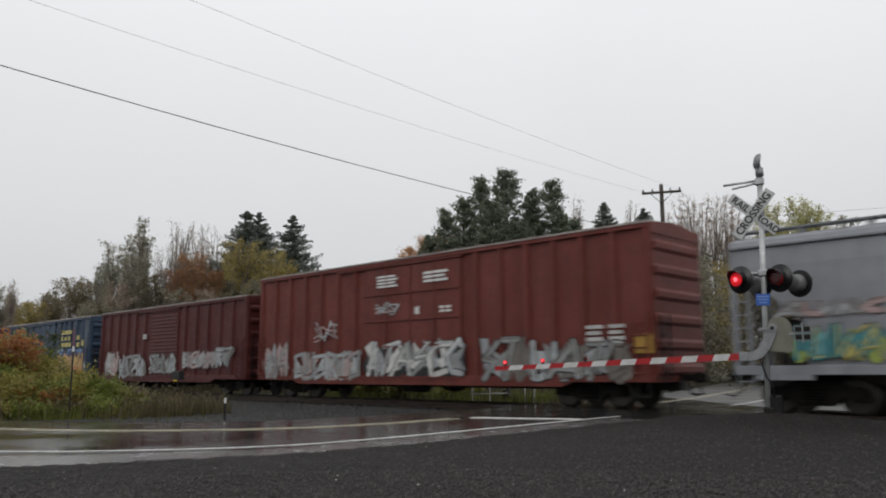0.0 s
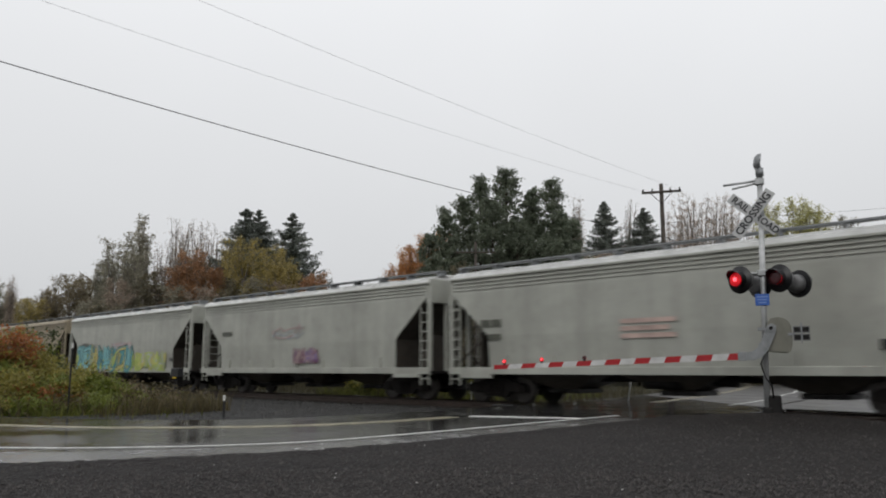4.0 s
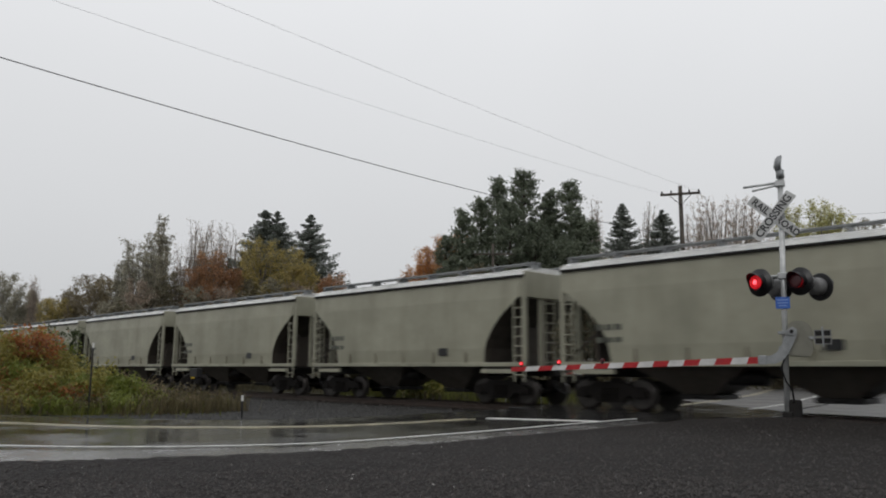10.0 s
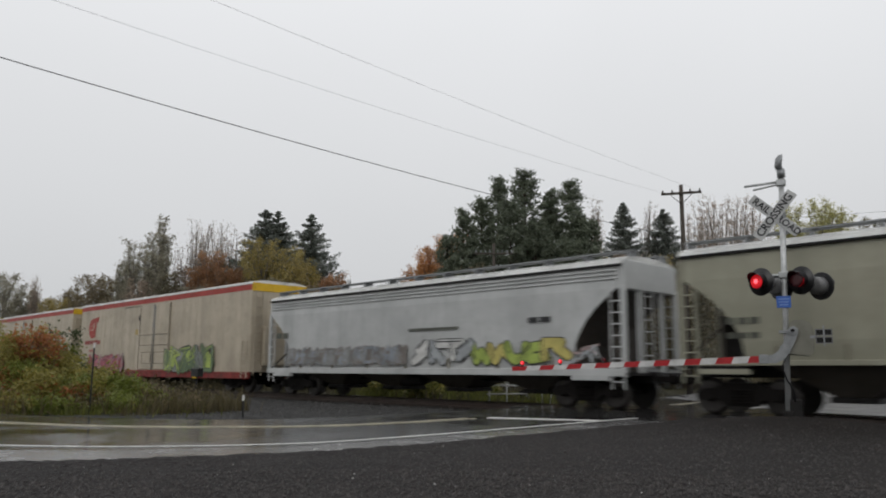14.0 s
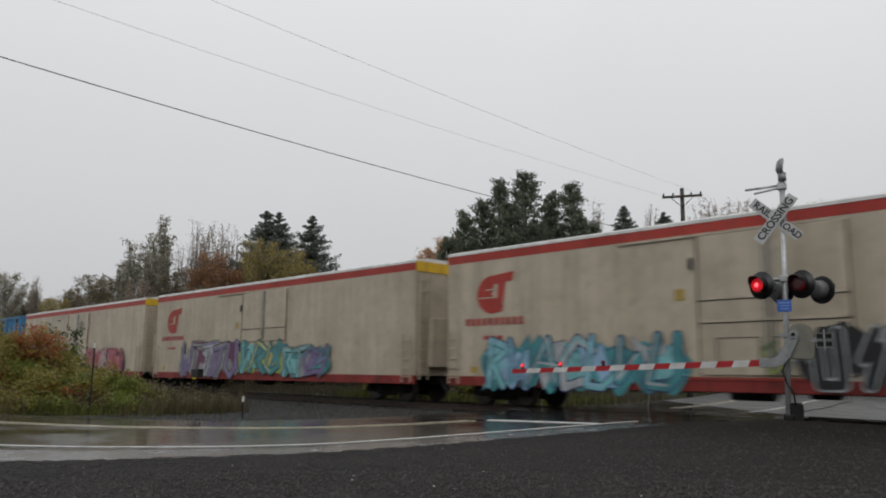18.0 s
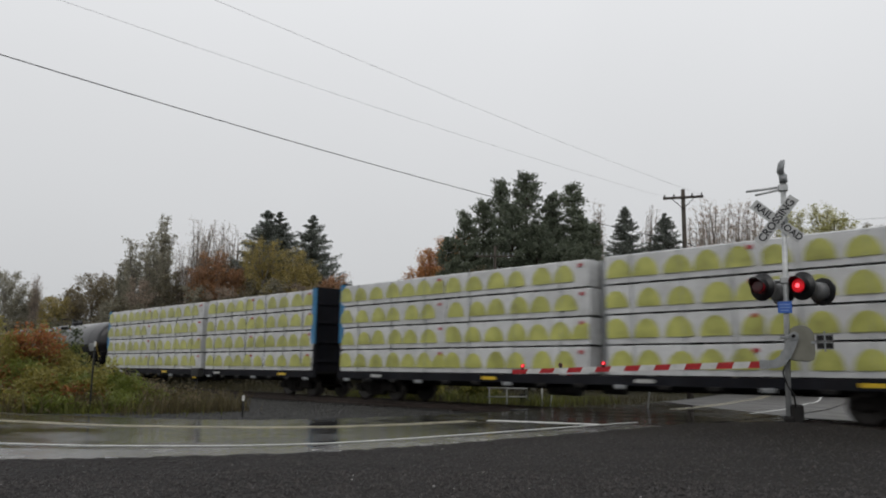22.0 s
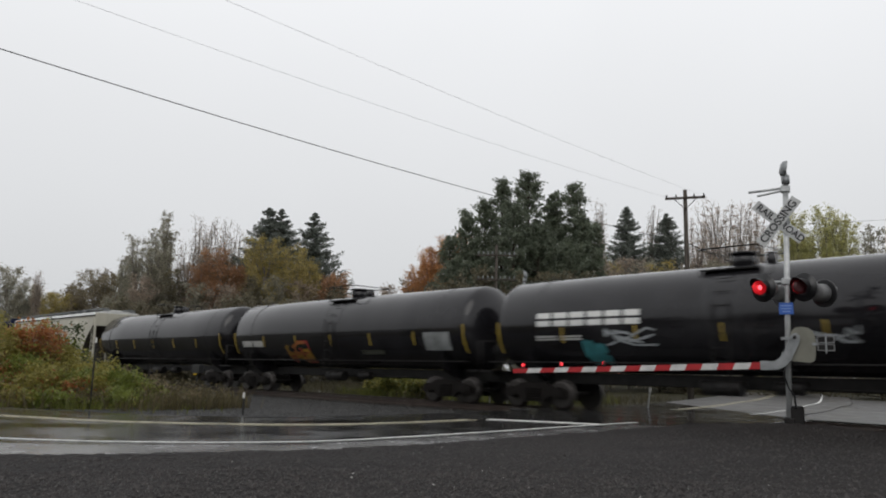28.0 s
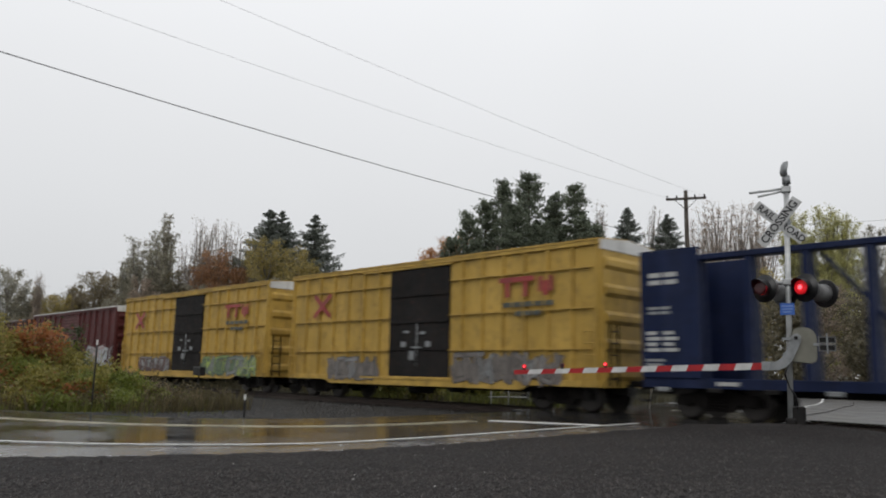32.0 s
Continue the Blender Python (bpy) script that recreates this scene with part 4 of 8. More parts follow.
def pine(x, y, h, w, label):
    """Dense dark pine: rising boughs that carry upturned tufts of needles, with a ragged open top."""
    t = thing("tree", label, "pine tree", "pines", pose(x, y, -0.2, 0, 0, random.uniform(0, 360)))
    s, cs, sp = Shape(), [], []
    s.cyl((0, 0, -0.3), (0.1, 0, h * 0.98), 0.014 * h, 8, 0.003 * h, False)
    n = int(h * 4.6)
    for i in range(n):
        f = (i + random.random()) / n
        z = h * (0.16 + 0.82 * f)
        a = i * 2.4 + random.uniform(-0.6, 0.6)
        ln = w * (0.13 + 1.05 * (1 - f) ** 0.70) * random.choice((0.5, 0.7, 0.85, 0.95, 1.08, 1.2))
        d = Vector((math.cos(a), math.sin(a), random.uniform(0.06, 0.34) + 0.55 * f))
        p = Vector((0.1 * f, 0, z - 0.25 * ln * f))
        q = p + d * ln
        s.cyl(p, q, 0.04, 4, 0.012, False)
        k = 3 + int(ln * 1.9)
        for j in range(k):
            c = p.lerp(q, 0.25 + 0.78 * (j + 1) / k)
            for _ in range(2):
                side = random.gauss(0, 0.16 + 0.13 * ln * (1 - abs(0.65 - (j + 1) / k)))
                cs.append((c.x - math.sin(a) * side, c.y + math.cos(a) * side, c.z + random.gauss(0.07, 0.10)))
                sp.append(random.uniform(0.22, 0.40))
    for k in range(10):
        cs.append((0.1 + random.gauss(0, 0.09), random.gauss(0, 0.09), h * (0.91 + 0.009 * k)))
        sp.append(0.26)
    part("trunk", s, BARK["brown"], t, "brown trunk and boughs")
    part("crown", leaf_mesh("crown", cs, sp, 19, 0.105, LEAF["pine"], 1.1, -0.25), None, t)
    return t


SPRUCES = [(-70.0, 42.7, 17.9, 2.8, 0.56), (-70.2, 44.3, 18.0, 2.7, 0.54), (-66.6, 46.1, 17.4, 2.9, 0.46), (-47.8, 76.2, 20.5, 1.8, 0.36), (-44.5, 79.4, 19.8, 1.9, 0.42)]
PINES = [(-40.2, 41.8, 13.4, 1.9), (-39.6, 45.0, 16.5, 2.0), (-38.6, 47.2, 17.3, 2.8), (-36.3, 50.2, 16.6, 2.2), (-41.2, 45.0, 15.1, 2.0), (-35.0, 51.2, 13.3, 1.7), (-38.5, 49.9, 14.4, 2.8), (-41.8, 41.7, 11.6, 1.6), (-36.9, 43.4, 13.9, 2.6), (-34.7, 48.9, 13.4, 2.4), (-36.1, 45.4, 12.3, 3.2), (-39.0, 41.6, 10.8, 2.1), (-34.3, 46.8, 11.0, 2.5), (-37.5, 49.0, 15.7, 2.3)]
POPLARS = [(-73.9, 30.7, 13.8, 1.9), (-75.2, 32.7, 15.0, 1.9), (-73.7, 33.5, 16.6, 1.4), (-72.1, 32.3, 12.4, 2.2), (-76.1, 30.6, 11.8, 1.4)]
BARE = [(-72.1, 34.7, 13.6, 1.8), (-72.4, 36.2, 16.2, 2.0), (-72.9, 39.7, 16.6, 2.3), (-71.4, 40.3, 15.4, 2.0), (-74.3, 39.1, 15.2, 2.2), (-73.5, 37.5, 15.6, 2.0), (-80.5, 24.0, 9.9, 0.4), (-46.7, 79.3, 21.0, 1.2), (-39.0, 58.1, 16.6, 0.6)]
TAN_TREES = [(-35.5, 71.7, 18.0, 1.8), (-34.9, 73.1, 19.0, 2.0), (-34.2, 74.5, 18.9, 2.0), (-33.4, 76.0, 18.6, 1.9), (-32.9, 77.3, 17.7, 1.6), (-37.6, 72.9, 17.0, 1.5)]
ROUND = [(-86.5, 31.3, 11.5, 2.6), (-92.8, 24.7, 11.6, 2.4), (-87.8, 33.7, 11.2, 1.7), (-85.1, 34.9, 8.7, 1.8), (-25.1, 84.4, 16.5, 2.2), (-94.1, 27.3, 9.8, 1.7), (-89.9, 30.7, 9.8, 1.4), (-110.5, 35.5, 10.7, 3.8)]
GOLD = [(-65.5, 40.1, 13.9, 2.3), (-62.8, 41.5, 13.0, 2.5), (-87.6, 28.2, 8.6, 1.9), (-61.9, 42.4, 11.1, 1.6), (-69.0, 40.5, 13.2, 1.4)]
LIME_TREES = [(-29.1, 78.8, 18.3, 2.0), (-27.9, 80.3, 18.5, 2.4), (-26.7, 81.7, 17.5, 2.0), (-30.0, 78.5, 15.9, 1.6), (-27.5, 79.0, 14.5, 2.6)]
RUST = [(-67.8, 36.0, 12.6, 2.2), (-69.5, 35.3, 10.9, 1.5), (-59.4, 44.1, 10.4, 1.4), (-67.2, 37.7, 11.0, 1.5), (-59.4, 42.5, 9.7, 1.1)]
ORANGE_TREES = [(-46.7, 46.2, 13.0, 1.9), (-47.7, 45.6, 11.8, 1.9), (-49.4, 45.3, 10.4, 1.7)]
UNDERWOOD = [(-73.0, 36.5, 12.2, 1.9), (-71.5, 38.2, 12.6, 1.9), (-74.0, 35.0, 11.6, 1.9), (-70.0, 39.5, 12.0, 1.8), (-73.5, 33.0, 11.4, 2.0), (-70.9, 29.9, 9.4, 1.9), (-69.8, 32.6, 10.1, 2.0), (-67.0, 33.6, 8.9, 1.9), (-65.9, 35.9, 8.8, 2.0), (-64.6, 38.1, 9.7, 2.0), (-62.4, 39.8, 9.9, 2.0), (-60.4, 41.0, 9.2, 1.9), (-58.1, 42.6, 8.7, 1.7), (-54.9, 43.4, 8.0, 1.5), (-52.6, 44.7, 8.8, 1.3), (-50.9, 45.1, 9.4, 1.1), (-78.3, 30.3, 7.9, 1.8)]
BRUSH = [(-76.8, 21.9, 5.2, 2.6), (-67.3, 23.0, 5.0, 2.6), (-65.8, 27.0, 6.6, 2.6), (-65.4, 30.3, 6.6, 2.6), (-59.3, 33.5, 7.3, 2.6), (-54.6, 35.5, 6.7, 2.6), (-50.8, 36.8, 5.9, 2.6)]
BRUSH += [(-50.2, 40.4, 5.5, 2.6), (-46.2, 41.2, 6.7, 2.6), (-40.8, 39.6, 7.5, 2.6), (-37.0, 40.7, 8.4, 3.0), (-34.1, 43.2, 8.1, 3.0), (-32.4, 46.3, 8.5, 3.0), (-33.0, 59.7, 10.4, 3.2)]
BRUSH += [(-57.0, 27.8, 4.8, 2.3), (-57.1, 30.5, 5.4, 2.4), (-60.8, 26.8, 4.7, 2.4), (-56.8, 33.6, 5.7, 2.5)]
BRUSH += [(-20.5, 52.5, 6.5, 2.8), (-16.0, 55.0, 7.0, 2.8), (-11.5, 58.0, 7.5, 3.0), (-27.0, 50.0, 7.0, 3.0), (-7.0, 62.0, 8.0, 3.0), (-30.0, 52.0, 8.6, 3.0)]
for x, y, h, w, slope in SPRUCES:
    conifer(x, y, h, w, "dark green spruce with a pointed top", slope)
for x, y, h, w in PINES:
    pine(x, y, h, w, "dark green pine with ragged crown")
for x, y, h, w in POPLARS:
    broadleaf(x, y, h, w, "olive", "tall thin tree with sparse olive leaves", "upright", 36, 20, 0.09, 0.36)
for x, y, h, w in BARE:
    broadleaf(x, y, h, w, "twig", "nearly leafless grey tree with fine twigs", "fan", 52, 9, 0.06, 0.40)
for x, y, h, w in TAN_TREES:
    broadleaf(x, y, h, w, "tan", "pale tan upright tree with few dry leaves", "fan", 50, 16, 0.065, 0.40)
for x, y, h, w in ROUND:
    broadleaf(x, y, h, w, "dusky" if -91 < x < -80 else "olive", "dull brown-olive broadleaf tree in autumn", "round", 44, 26, 0.09, 0.42, "grey", 0.14)
for x, y, h, w in GOLD:
    broadleaf(x, y, h, w, "gold", "yellow-green broadleaf tree in autumn", "round", 42, 28, 0.085, 0.42, "grey", 0.18)
for x, y, h, w in LIME_TREES:
    broadleaf(x, y, h, w, "pale", "pale yellow-green upright tree in autumn", "round", 56, 34, 0.085, 0.46, "grey", 0.2)
for x, y, h, w in RUST:
    broadleaf(x, y, h, w, "rust", "rusty brown broadleaf tree in autumn", "upright", 46, 32, 0.08, 0.44)
for x, y, h, w in ORANGE_TREES:
    broadleaf(x, y, h, w, "orange", "bright orange broadleaf tree in autumn", "round", 46, 34, 0.075, 0.40, "grey", 0.12)
for k, (x, y, h, w) in enumerate(UNDERWOOD):
    broadleaf(x, y, h, w, ("brush", "olive", "twig")[k % 3], ("dull brown undergrowth at the wood's edge", "dull olive undergrowth at the wood's edge", "pale brown undergrowth at the wood's edge")[k % 3], "bush", 26, 18, 0.11, 0.45)
for x, y, h, w in BRUSH:
    broadleaf(x, y, h, w, "brush", "dark tangled brush at the wood's edge", "bush", 30, 18, 0.13, 0.55, "brown")
# Unseen trees behind the camera, added to block low sky in reflections.
for k in range(3, 17):
    ang = radians(150 + 15.5 * k)
    d = 34 + 7 * math.sin(k * 2.3)
    broadleaf(d * math.cos(ang) + 4, d * math.sin(ang) - 6, 8.5 + 1.6 * math.sin(k * 1.7), 3.6, "brush", "unseen tree row added behind the camera to darken reflections", "bush", 16, 12, 0.30, 0.9, "brown")
THICKET = [(-35.7, 56.9, 11.1, 3.2), (-29.4, 60.7, 9.7, 2.8), (-27.9, 64.9, 10.6, 2.8), (-24.5, 68.7, 9.4, 2.8), (-21.5, 74.5, 10.2, 2.8), (-17.8, 78.2, 10.8, 3.0), (-13.4, 80.6, 10.9, 3.0), (-44.0, 74.0, 13.6, 2.6), (-40.5, 72.0, 13.0, 2.6), (-37.0, 70.5, 12.6, 2.4), (-33.0, 70.0, 12.4, 2.4), (-46.5, 71.0, 13.2, 2.4)]
for k, (x, y, h, w) in enumerate(THICKET):
    broadleaf(x, y, h, w, ("twig", "olive", "gold")[k % 3], ("pale brown thicket tree at the wood's edge", "dull olive thicket tree at the wood's edge", "yellow-green thicket tree at the wood's edge")[k % 3], "bush", 30, 18, 0.12, 0.5)


def shrub(x, y, h, w, kinds, label, stems=22):
    t = thing("shrub", label, "shrub", "roadside shrubs", pose(x, y, -0.2))
    s, tips = Shape(), []
    h *= 1.08
    for i in range(stems):
        a, r = random.uniform(0, 6.28), w * math.sqrt(random.random()) * 0.7
        b = Vector((math.cos(a) * r, math.sin(a) * r, -0.1))
        hh = (h + 0.2) * random.uniform(0.5, 1.02) * (1 - 0.3 * (r / w) ** 2)
        q = b + Vector((random.gauss(0, 0.18), random.gauss(0, 0.18), hh))
        s.cyl(b, q, 0.012, 4, 0.005, False)
        tips.append((b, q))
    part("branchwork", s, BARK["brown"], t, "thin brown stems")
    for kind, share, size, lo, hi in kinds:
        cs, sp = [], []
        for b, q in tips:
            if random.random() > min(1.0, share * 1.2):
                continue
            for _ in range(max(2, int(6 * share))):
                cs.append(tuple(b.lerp(q, random.uniform(lo, hi))))
                sp.append(random.uniform(0.16, 0.40))
        if cs:
            part("leaves", leaf_mesh("leaves", cs, sp, 30, size * 0.85, LEAF[kind], 0.6, 0.3 if kind == "sumac" else 0.1), None, t)


MIXES = {
    "red": ((("herb", 1.0, 0.06, 0.1, 0.85), ("sumac", 0.5, 0.07, 0.62, 1.08), ("dry", 0.6, 0.06, 0.2, 0.8)), "autumn shrub with red plumes beside the road"),
    "yellow": ((("herb", 1.5, 0.06, 0.15, 1.05), ("dry", 0.4, 0.06, 0.1, 0.7), ("sumac", 0.16, 0.06, 0.3, 0.8)), "yellow-green leafy roadside shrub"),
    "green": ((("lime", 1.6, 0.06, 0.15, 1.05), ("herb", 0.4, 0.06, 0.3, 1.0), ("dry", 0.25, 0.05, 0.1, 0.7)), "bright green leafy roadside shrub"),
    "deep": ((("deep", 1.6, 0.07, 0.2, 1.05), ("lime", 0.3, 0.06, 0.4, 1.0)), "dark green leafy roadside shrub"),
    "brown": ((("dry", 0.4, 0.05, 0.3, 1.1), ("lime", 0.4, 0.05, 0.1, 0.8), ("straw", 0.4, 0.06, 0.5, 1.1)), "dry brown weed clump on the verge"),
}
SHRUBS = [
    (-30.8, 5.8, 2.89, 'yellow'), (-30.0, 6.6, 2.95, 'yellow'), (-28.3, 7.0, 2.85, 'yellow'), (-28.4, 7.5, 2.64, 'yellow'), (-26.5, 7.4, 2.13, 'red'), (-26.1, 7.8, 2.19, 'red'), (-26.4, 8.3, 2.08, 'red'), (-26.2, 7.0, 2.01, 'yellow'),
    (-29.7, 9.0, 2.5, 'yellow'), (-29.9, 9.6, 2.6, 'deep'), (-29.6, 10.0, 2.1, 'green'), (-25.7, 8.4, 1.68, 'yellow'), (-25.9, 8.9, 1.6, 'yellow'), (-25.0, 9.1, 1.35, 'yellow'), (-25.2, 7.5, 1.38, 'green'), (-25.1, 7.0, 1.0, 'red'),
    (-24.4, 7.7, 1.11, 'yellow'), (-24.0, 8.1, 0.87, 'red'), (-24.0, 8.5, 0.96, 'green'), (-23.8, 9.0, 0.97, 'yellow'), (-24.1, 9.5, 0.97, 'green'), (-23.7, 9.8, 0.86, 'green'), (-22.7, 9.2, 0.42, 'green'), (-23.4, 10.2, 0.64, 'green'),
    (-22.7, 10.2, 0.42, 'brown'), (-23.3, 11.0, 0.61, 'brown'), (-23.0, 11.4, 0.51, 'brown'), (-22.7, 11.7, 0.42, 'brown'), (-22.8, 12.4, 0.35, 'brown'), (-22.3, 10.4, 0.35, 'brown'), (-21.9, 10.9, 0.35, 'brown'), (-24.3, 6.6, 0.38, 'brown'),
    (-23.8, 7.1, 0.39, 'yellow'), (-23.3, 7.6, 0.35, 'green'), (-22.9, 8.3, 0.35, 'brown'), (-26.1, 11.0, 0.97, 'brown'), (-25.6, 11.5, 0.74, 'brown'), (-27.8, 10.6, 1.23, 'deep'),
]
for x, y, h, mixed in SHRUBS:
    kinds, label = MIXES[mixed]
    shrub(x, y, h, 0.85 if h > 1 else 0.7, kinds, label, 22 if h > 1 else 16)


def blades(name, spots, material, label):
    """Tufts of upright grass blades, one bent strip each."""
    v, f = [], []
    for x, y, z, h in spots:
        a, w = random.uniform(0, 6.28), random.uniform(0.008, 0.02)
        dx, dy = math.cos(a) * w, math.sin(a) * w
        bx, by = random.gauss(0, 0.28) * h, random.gauss(0, 0.28) * h
        n = len(v)
        v += [(x - dx, y - dy, z), (x + dx, y + dy, z), (x + dx * 0.7 + bx * 0.4, y + dy * 0.7 + by * 0.4, z + h * 0.6), (x - dx * 0.7 + bx * 0.4, y - dy * 0.7 + by * 0.4, z + h * 0.6), (x + bx, y + by, z + h)]
        f += [(n, n + 1, n + 2, n + 3), (n + 3, n + 2, n + 4)]
    me = bpy.data.meshes.new(name)
    me.from_pydata(v, [], f)
    me.materials.append(material)
    tagged(new(name, me), label, "grass", kind="stuff")


def scatter(n, x0, x1, y0, y1, hmin, hmax, keep=lambda x, y: True, z=-0.25):
    out = []
    while len(out) < n:
        x, y = random.uniform(x0, x1), random.uniform(y0, y1)
        if keep(x, y):
            out.append((x, y, z, random.uniform(hmin, hmax) * (0.7 + 0.6 * (0.5 + 0.5 * noise.noise(Vector((x * 0.7, y * 0.7, 0)))))))
    return out


far_curve = spline(FAR_EDGE)


def beyond_verge(x, y, gap):
    """True where the plan point lies off the road, on its far side."""
    p = min(far_curve, key=lambda q: (q.x - x) ** 2 + (q.y - y) ** 2)
    i = far_curve.index(p)
    d = far_curve[min(i + 1, len(far_curve) - 1)] - far_curve[max(i - 1, 0)]
    return (x - p.x) * -d.y + (y - p.y) * d.x > gap * d.length


blades("verge_grass", scatter(9000, -40, -19.0, 2, 11.5, 0.10, 0.36, lambda x, y: beyond_verge(x, y, 0.5) and (x < -22.8 or random.random() < 0.12)), LEAF["grass"], "short green and yellow verge grass")
blades("dry_grass", scatter(5000, -40, -21.0, 5, 14.0, 0.3, 0.8, lambda x, y: beyond_verge(x, y, 1.2) and y < 11.2 and x < -22.5), LEAF["straw"], "tall dry grass on the verge")
blades("dry_grass", scatter(3200, -27.5, -20.6, 8.6, 12.8, 0.25, 0.75, lambda x, y: beyond_verge(x, y, 0.9) and noise.noise(Vector((x * 0.8, y * 0.8, 5))) > -0.2 + 0.06 * (x + 24), -0.24), LEAF["straw"], "tall dry grass stalks beside the gravel")
blades("verge_grass", scatter(4200, -26, -21.2, 7.4, 11.4, 0.15, 0.5, lambda x, y: beyond_verge(x, y, 0.7) and x < -22.2 + random.gauss(0, 0.5), -0.24), LEAF["grass"], "green grass at the shrubs' foot")
blades("meadow_grass", scatter(4200, -33, -18.5, 24.2, 31, 0.15, 0.5, lambda x, y: beyond_verge(x, y, 0.8) and noise.noise(Vector((x * 0.35, y * 0.35, 2))) > -0.12, -0.22), LEAF["grass"], "green and yellow grass beyond the track")
blades("withered_grass", scatter(12000, -70, -15.5, 24.0, 38, 0.15, 0.55, lambda x, y: beyond_verge(x, y, 0.8), -0.22), LEAF["wither"], "dull withered grass beyond the track")
for x, y, h in [(-29.5, 25.4, 0.9), (-27.5, 25.8, 0.8), (-31.0, 26.2, 0.9), (-24.8, 26.8, 0.7)]:
    shrub(x, y, h, 1.1, (("grass", 1.6, 0.10, 0.1, 1.0), ("herb", 1.0, 0.09, 0.2, 1.05)), "low green bush beyond the track")


# ---- loose stones on the gravel ----
def stones(name, n, keep, sizes, material, label):
    """Small angular stones, each a squashed octahedron of its own proportions."""
    v, f = [], []
    for _ in range(n):
        x, y, z = keep()
        a = random.uniform(*sizes) * random.choice((0.6, 0.8, 1.0, 1.0, 1.7))
        t = random.uniform(0, 6.28)
        c, s_ = math.cos(t) * a, math.sin(t) * a
        k, h = random.uniform(0.55, 1.0), a * random.uniform(0.5, 0.9)
        m = len(v)
        v += [(x + c, y + s_, z), (x - s_ * k, y + c * k, z + h * 0.1), (x - c, y - s_, z), (x + s_ * k, y - c * k, z - h * 0.1), (x + random.uniform(-0.3, 0.3) * a, y + random.uniform(-0.3, 0.3) * a, z + h)]
        f += [(m, m + 1, m + 4), (m + 1, m + 2, m + 4), (m + 2, m + 3, m + 4), (m + 3, m, m + 4)]
    me = bpy.data.meshes.new(name)
    me.from_pydata(v, [], f)
    me.materials.append(material)
    tagged(new(name, me), label, "stones", kind="stuff")


STONE = tinted_stone("wet_stone", (0.011, 0.0086, 0.0076), (0.039, 0.032, 0.029))


def lot_spot():
    """A spot on the gravel lot, more often near the camera."""
    d = random.uniform(5.2, 18.0) if random.random() < 0.6 else random.uniform(5.2, 9.0)
    a = radians(random.uniform(12, 80))
    x, y = -d * math.cos(a), d * math.sin(a)
    return (x, y, -0.03)


def on_lot():
    while True:
        x, y, z = lot_spot()
        edge = min(LOT_EDGE, key=lambda p: (p[0] - x) ** 2 + (p[1] - y) ** 2)
        if x > edge[0] + 0.02 + 0.25 * random.random() ** 3 - 0.12 and y < 17.6:
            z += 0.20 * math.exp(-((x + 6.3) / 2.2) ** 2 - ((y - 16.6) / 1.4) ** 2)
            return (x, y, z + 0.012 - 0.16 * max(0.0, min(1.0, (y - 17.0) / 1.2)))


stones("loose_gravel", 36000, on_lot, (0.008, 0.020), STONE, "loose dark wet stones on the gravel")
stones("pale_pebbles", 160, on_lot, (0.006, 0.013), tinted_stone("pale_pebble", (0.18, 0.175, 0.165), (0.42, 0.41, 0.39)), "few pale pebbles among the gravel")
stones("loose_ballast", 9000, lambda: (random.uniform(-45, -4), TRACK + random.choice((-1, 1, -1)) * random.uniform(0.9, 3.0), -0.24 - random.uniform(0, 0.03)), (0.025, 0.05), tinted_stone("ballast_stone", (0.010, 0.0096, 0.009), (0.046, 0.044, 0.041)), "loose grey ballast stones along the track")


def trackside_spot():
    """A spot on the gravel between the road and the track."""
    while True:
        x, y = random.uniform(-30, -14.9), random.uniform(8.6, 17.6)
        if beyond_verge(x, y, 0.9):
            return (x, y, -0.15)


stones("trackside_stones", 9000, trackside_spot, (0.018, 0.04), bpy.data.materials["ballast_stone"], "loose grey stones between road and track")

# ---- railway cars; each is built with its front body end at x = 0 and the rail's top at z = 0 ----
HALF = 1.53
SILL_TRACK = paint("red_track", (0.28, 0.038, 0.027), 0.45, (0.05, 0.03, 0.025), 0.6)
CACHE = {}


def shared(key, make):
    if key not in CACHE:
        CACHE[key] = make()
    return CACHE[key]


def wheel_mesh():
    s = Shape()
    s.lathe([(0.44, -0.715), (0.475, -0.70), (0.475, -0.685)], (0, 0, 0), "y", 22, 1)
    s.lathe([(0.36, -0.855), (0.435, -0.85), (0.445, -0.72), (0.44, -0.715)], (0, 0, 0), "y", 22, 1)
    s.lathe([(0.07, -0.86), (0.13, -0.855), (0.15, -0.80), (0.34, -0.785), (0.37, -0.83), (0.43, -0.845)], (0, 0, 0), "y", 22, 0)
    return s.mesh("wheel", MAT["wheel"], MAT["tread"])


def frame_mesh():
    out = [(-1.18, 0.36), (-1.16, 0.56), (-0.98, 0.66), (-0.75, 0.66), (-0.45, 0.80), (0.45, 0.80), (0.75, 0.66), (0.98, 0.66), (1.16, 0.56), (1.18, 0.36),
           (0.80, 0.36), (0.62, 0.42), (0.42, 0.22), (-0.42, 0.22), (-0.62, 0.42), (-0.80, 0.36)]
    s = Shape().prism(out, "y", -1.10, -0.93)
    for x in (-0.89, 0.89):
        s.cyl((x, -1.16, 0.47), (x, -0.93, 0.47), 0.13, 14)
    for x in (-0.2, 0.0, 0.2):
        for k in range(5):
            s.cyl((x, -1.11, 0.30 + 0.075 * k), (x, -1.11, 0.34 + 0.075 * k), 0.085, 8)
    return s.mesh("side_frame", MAT["cast"])


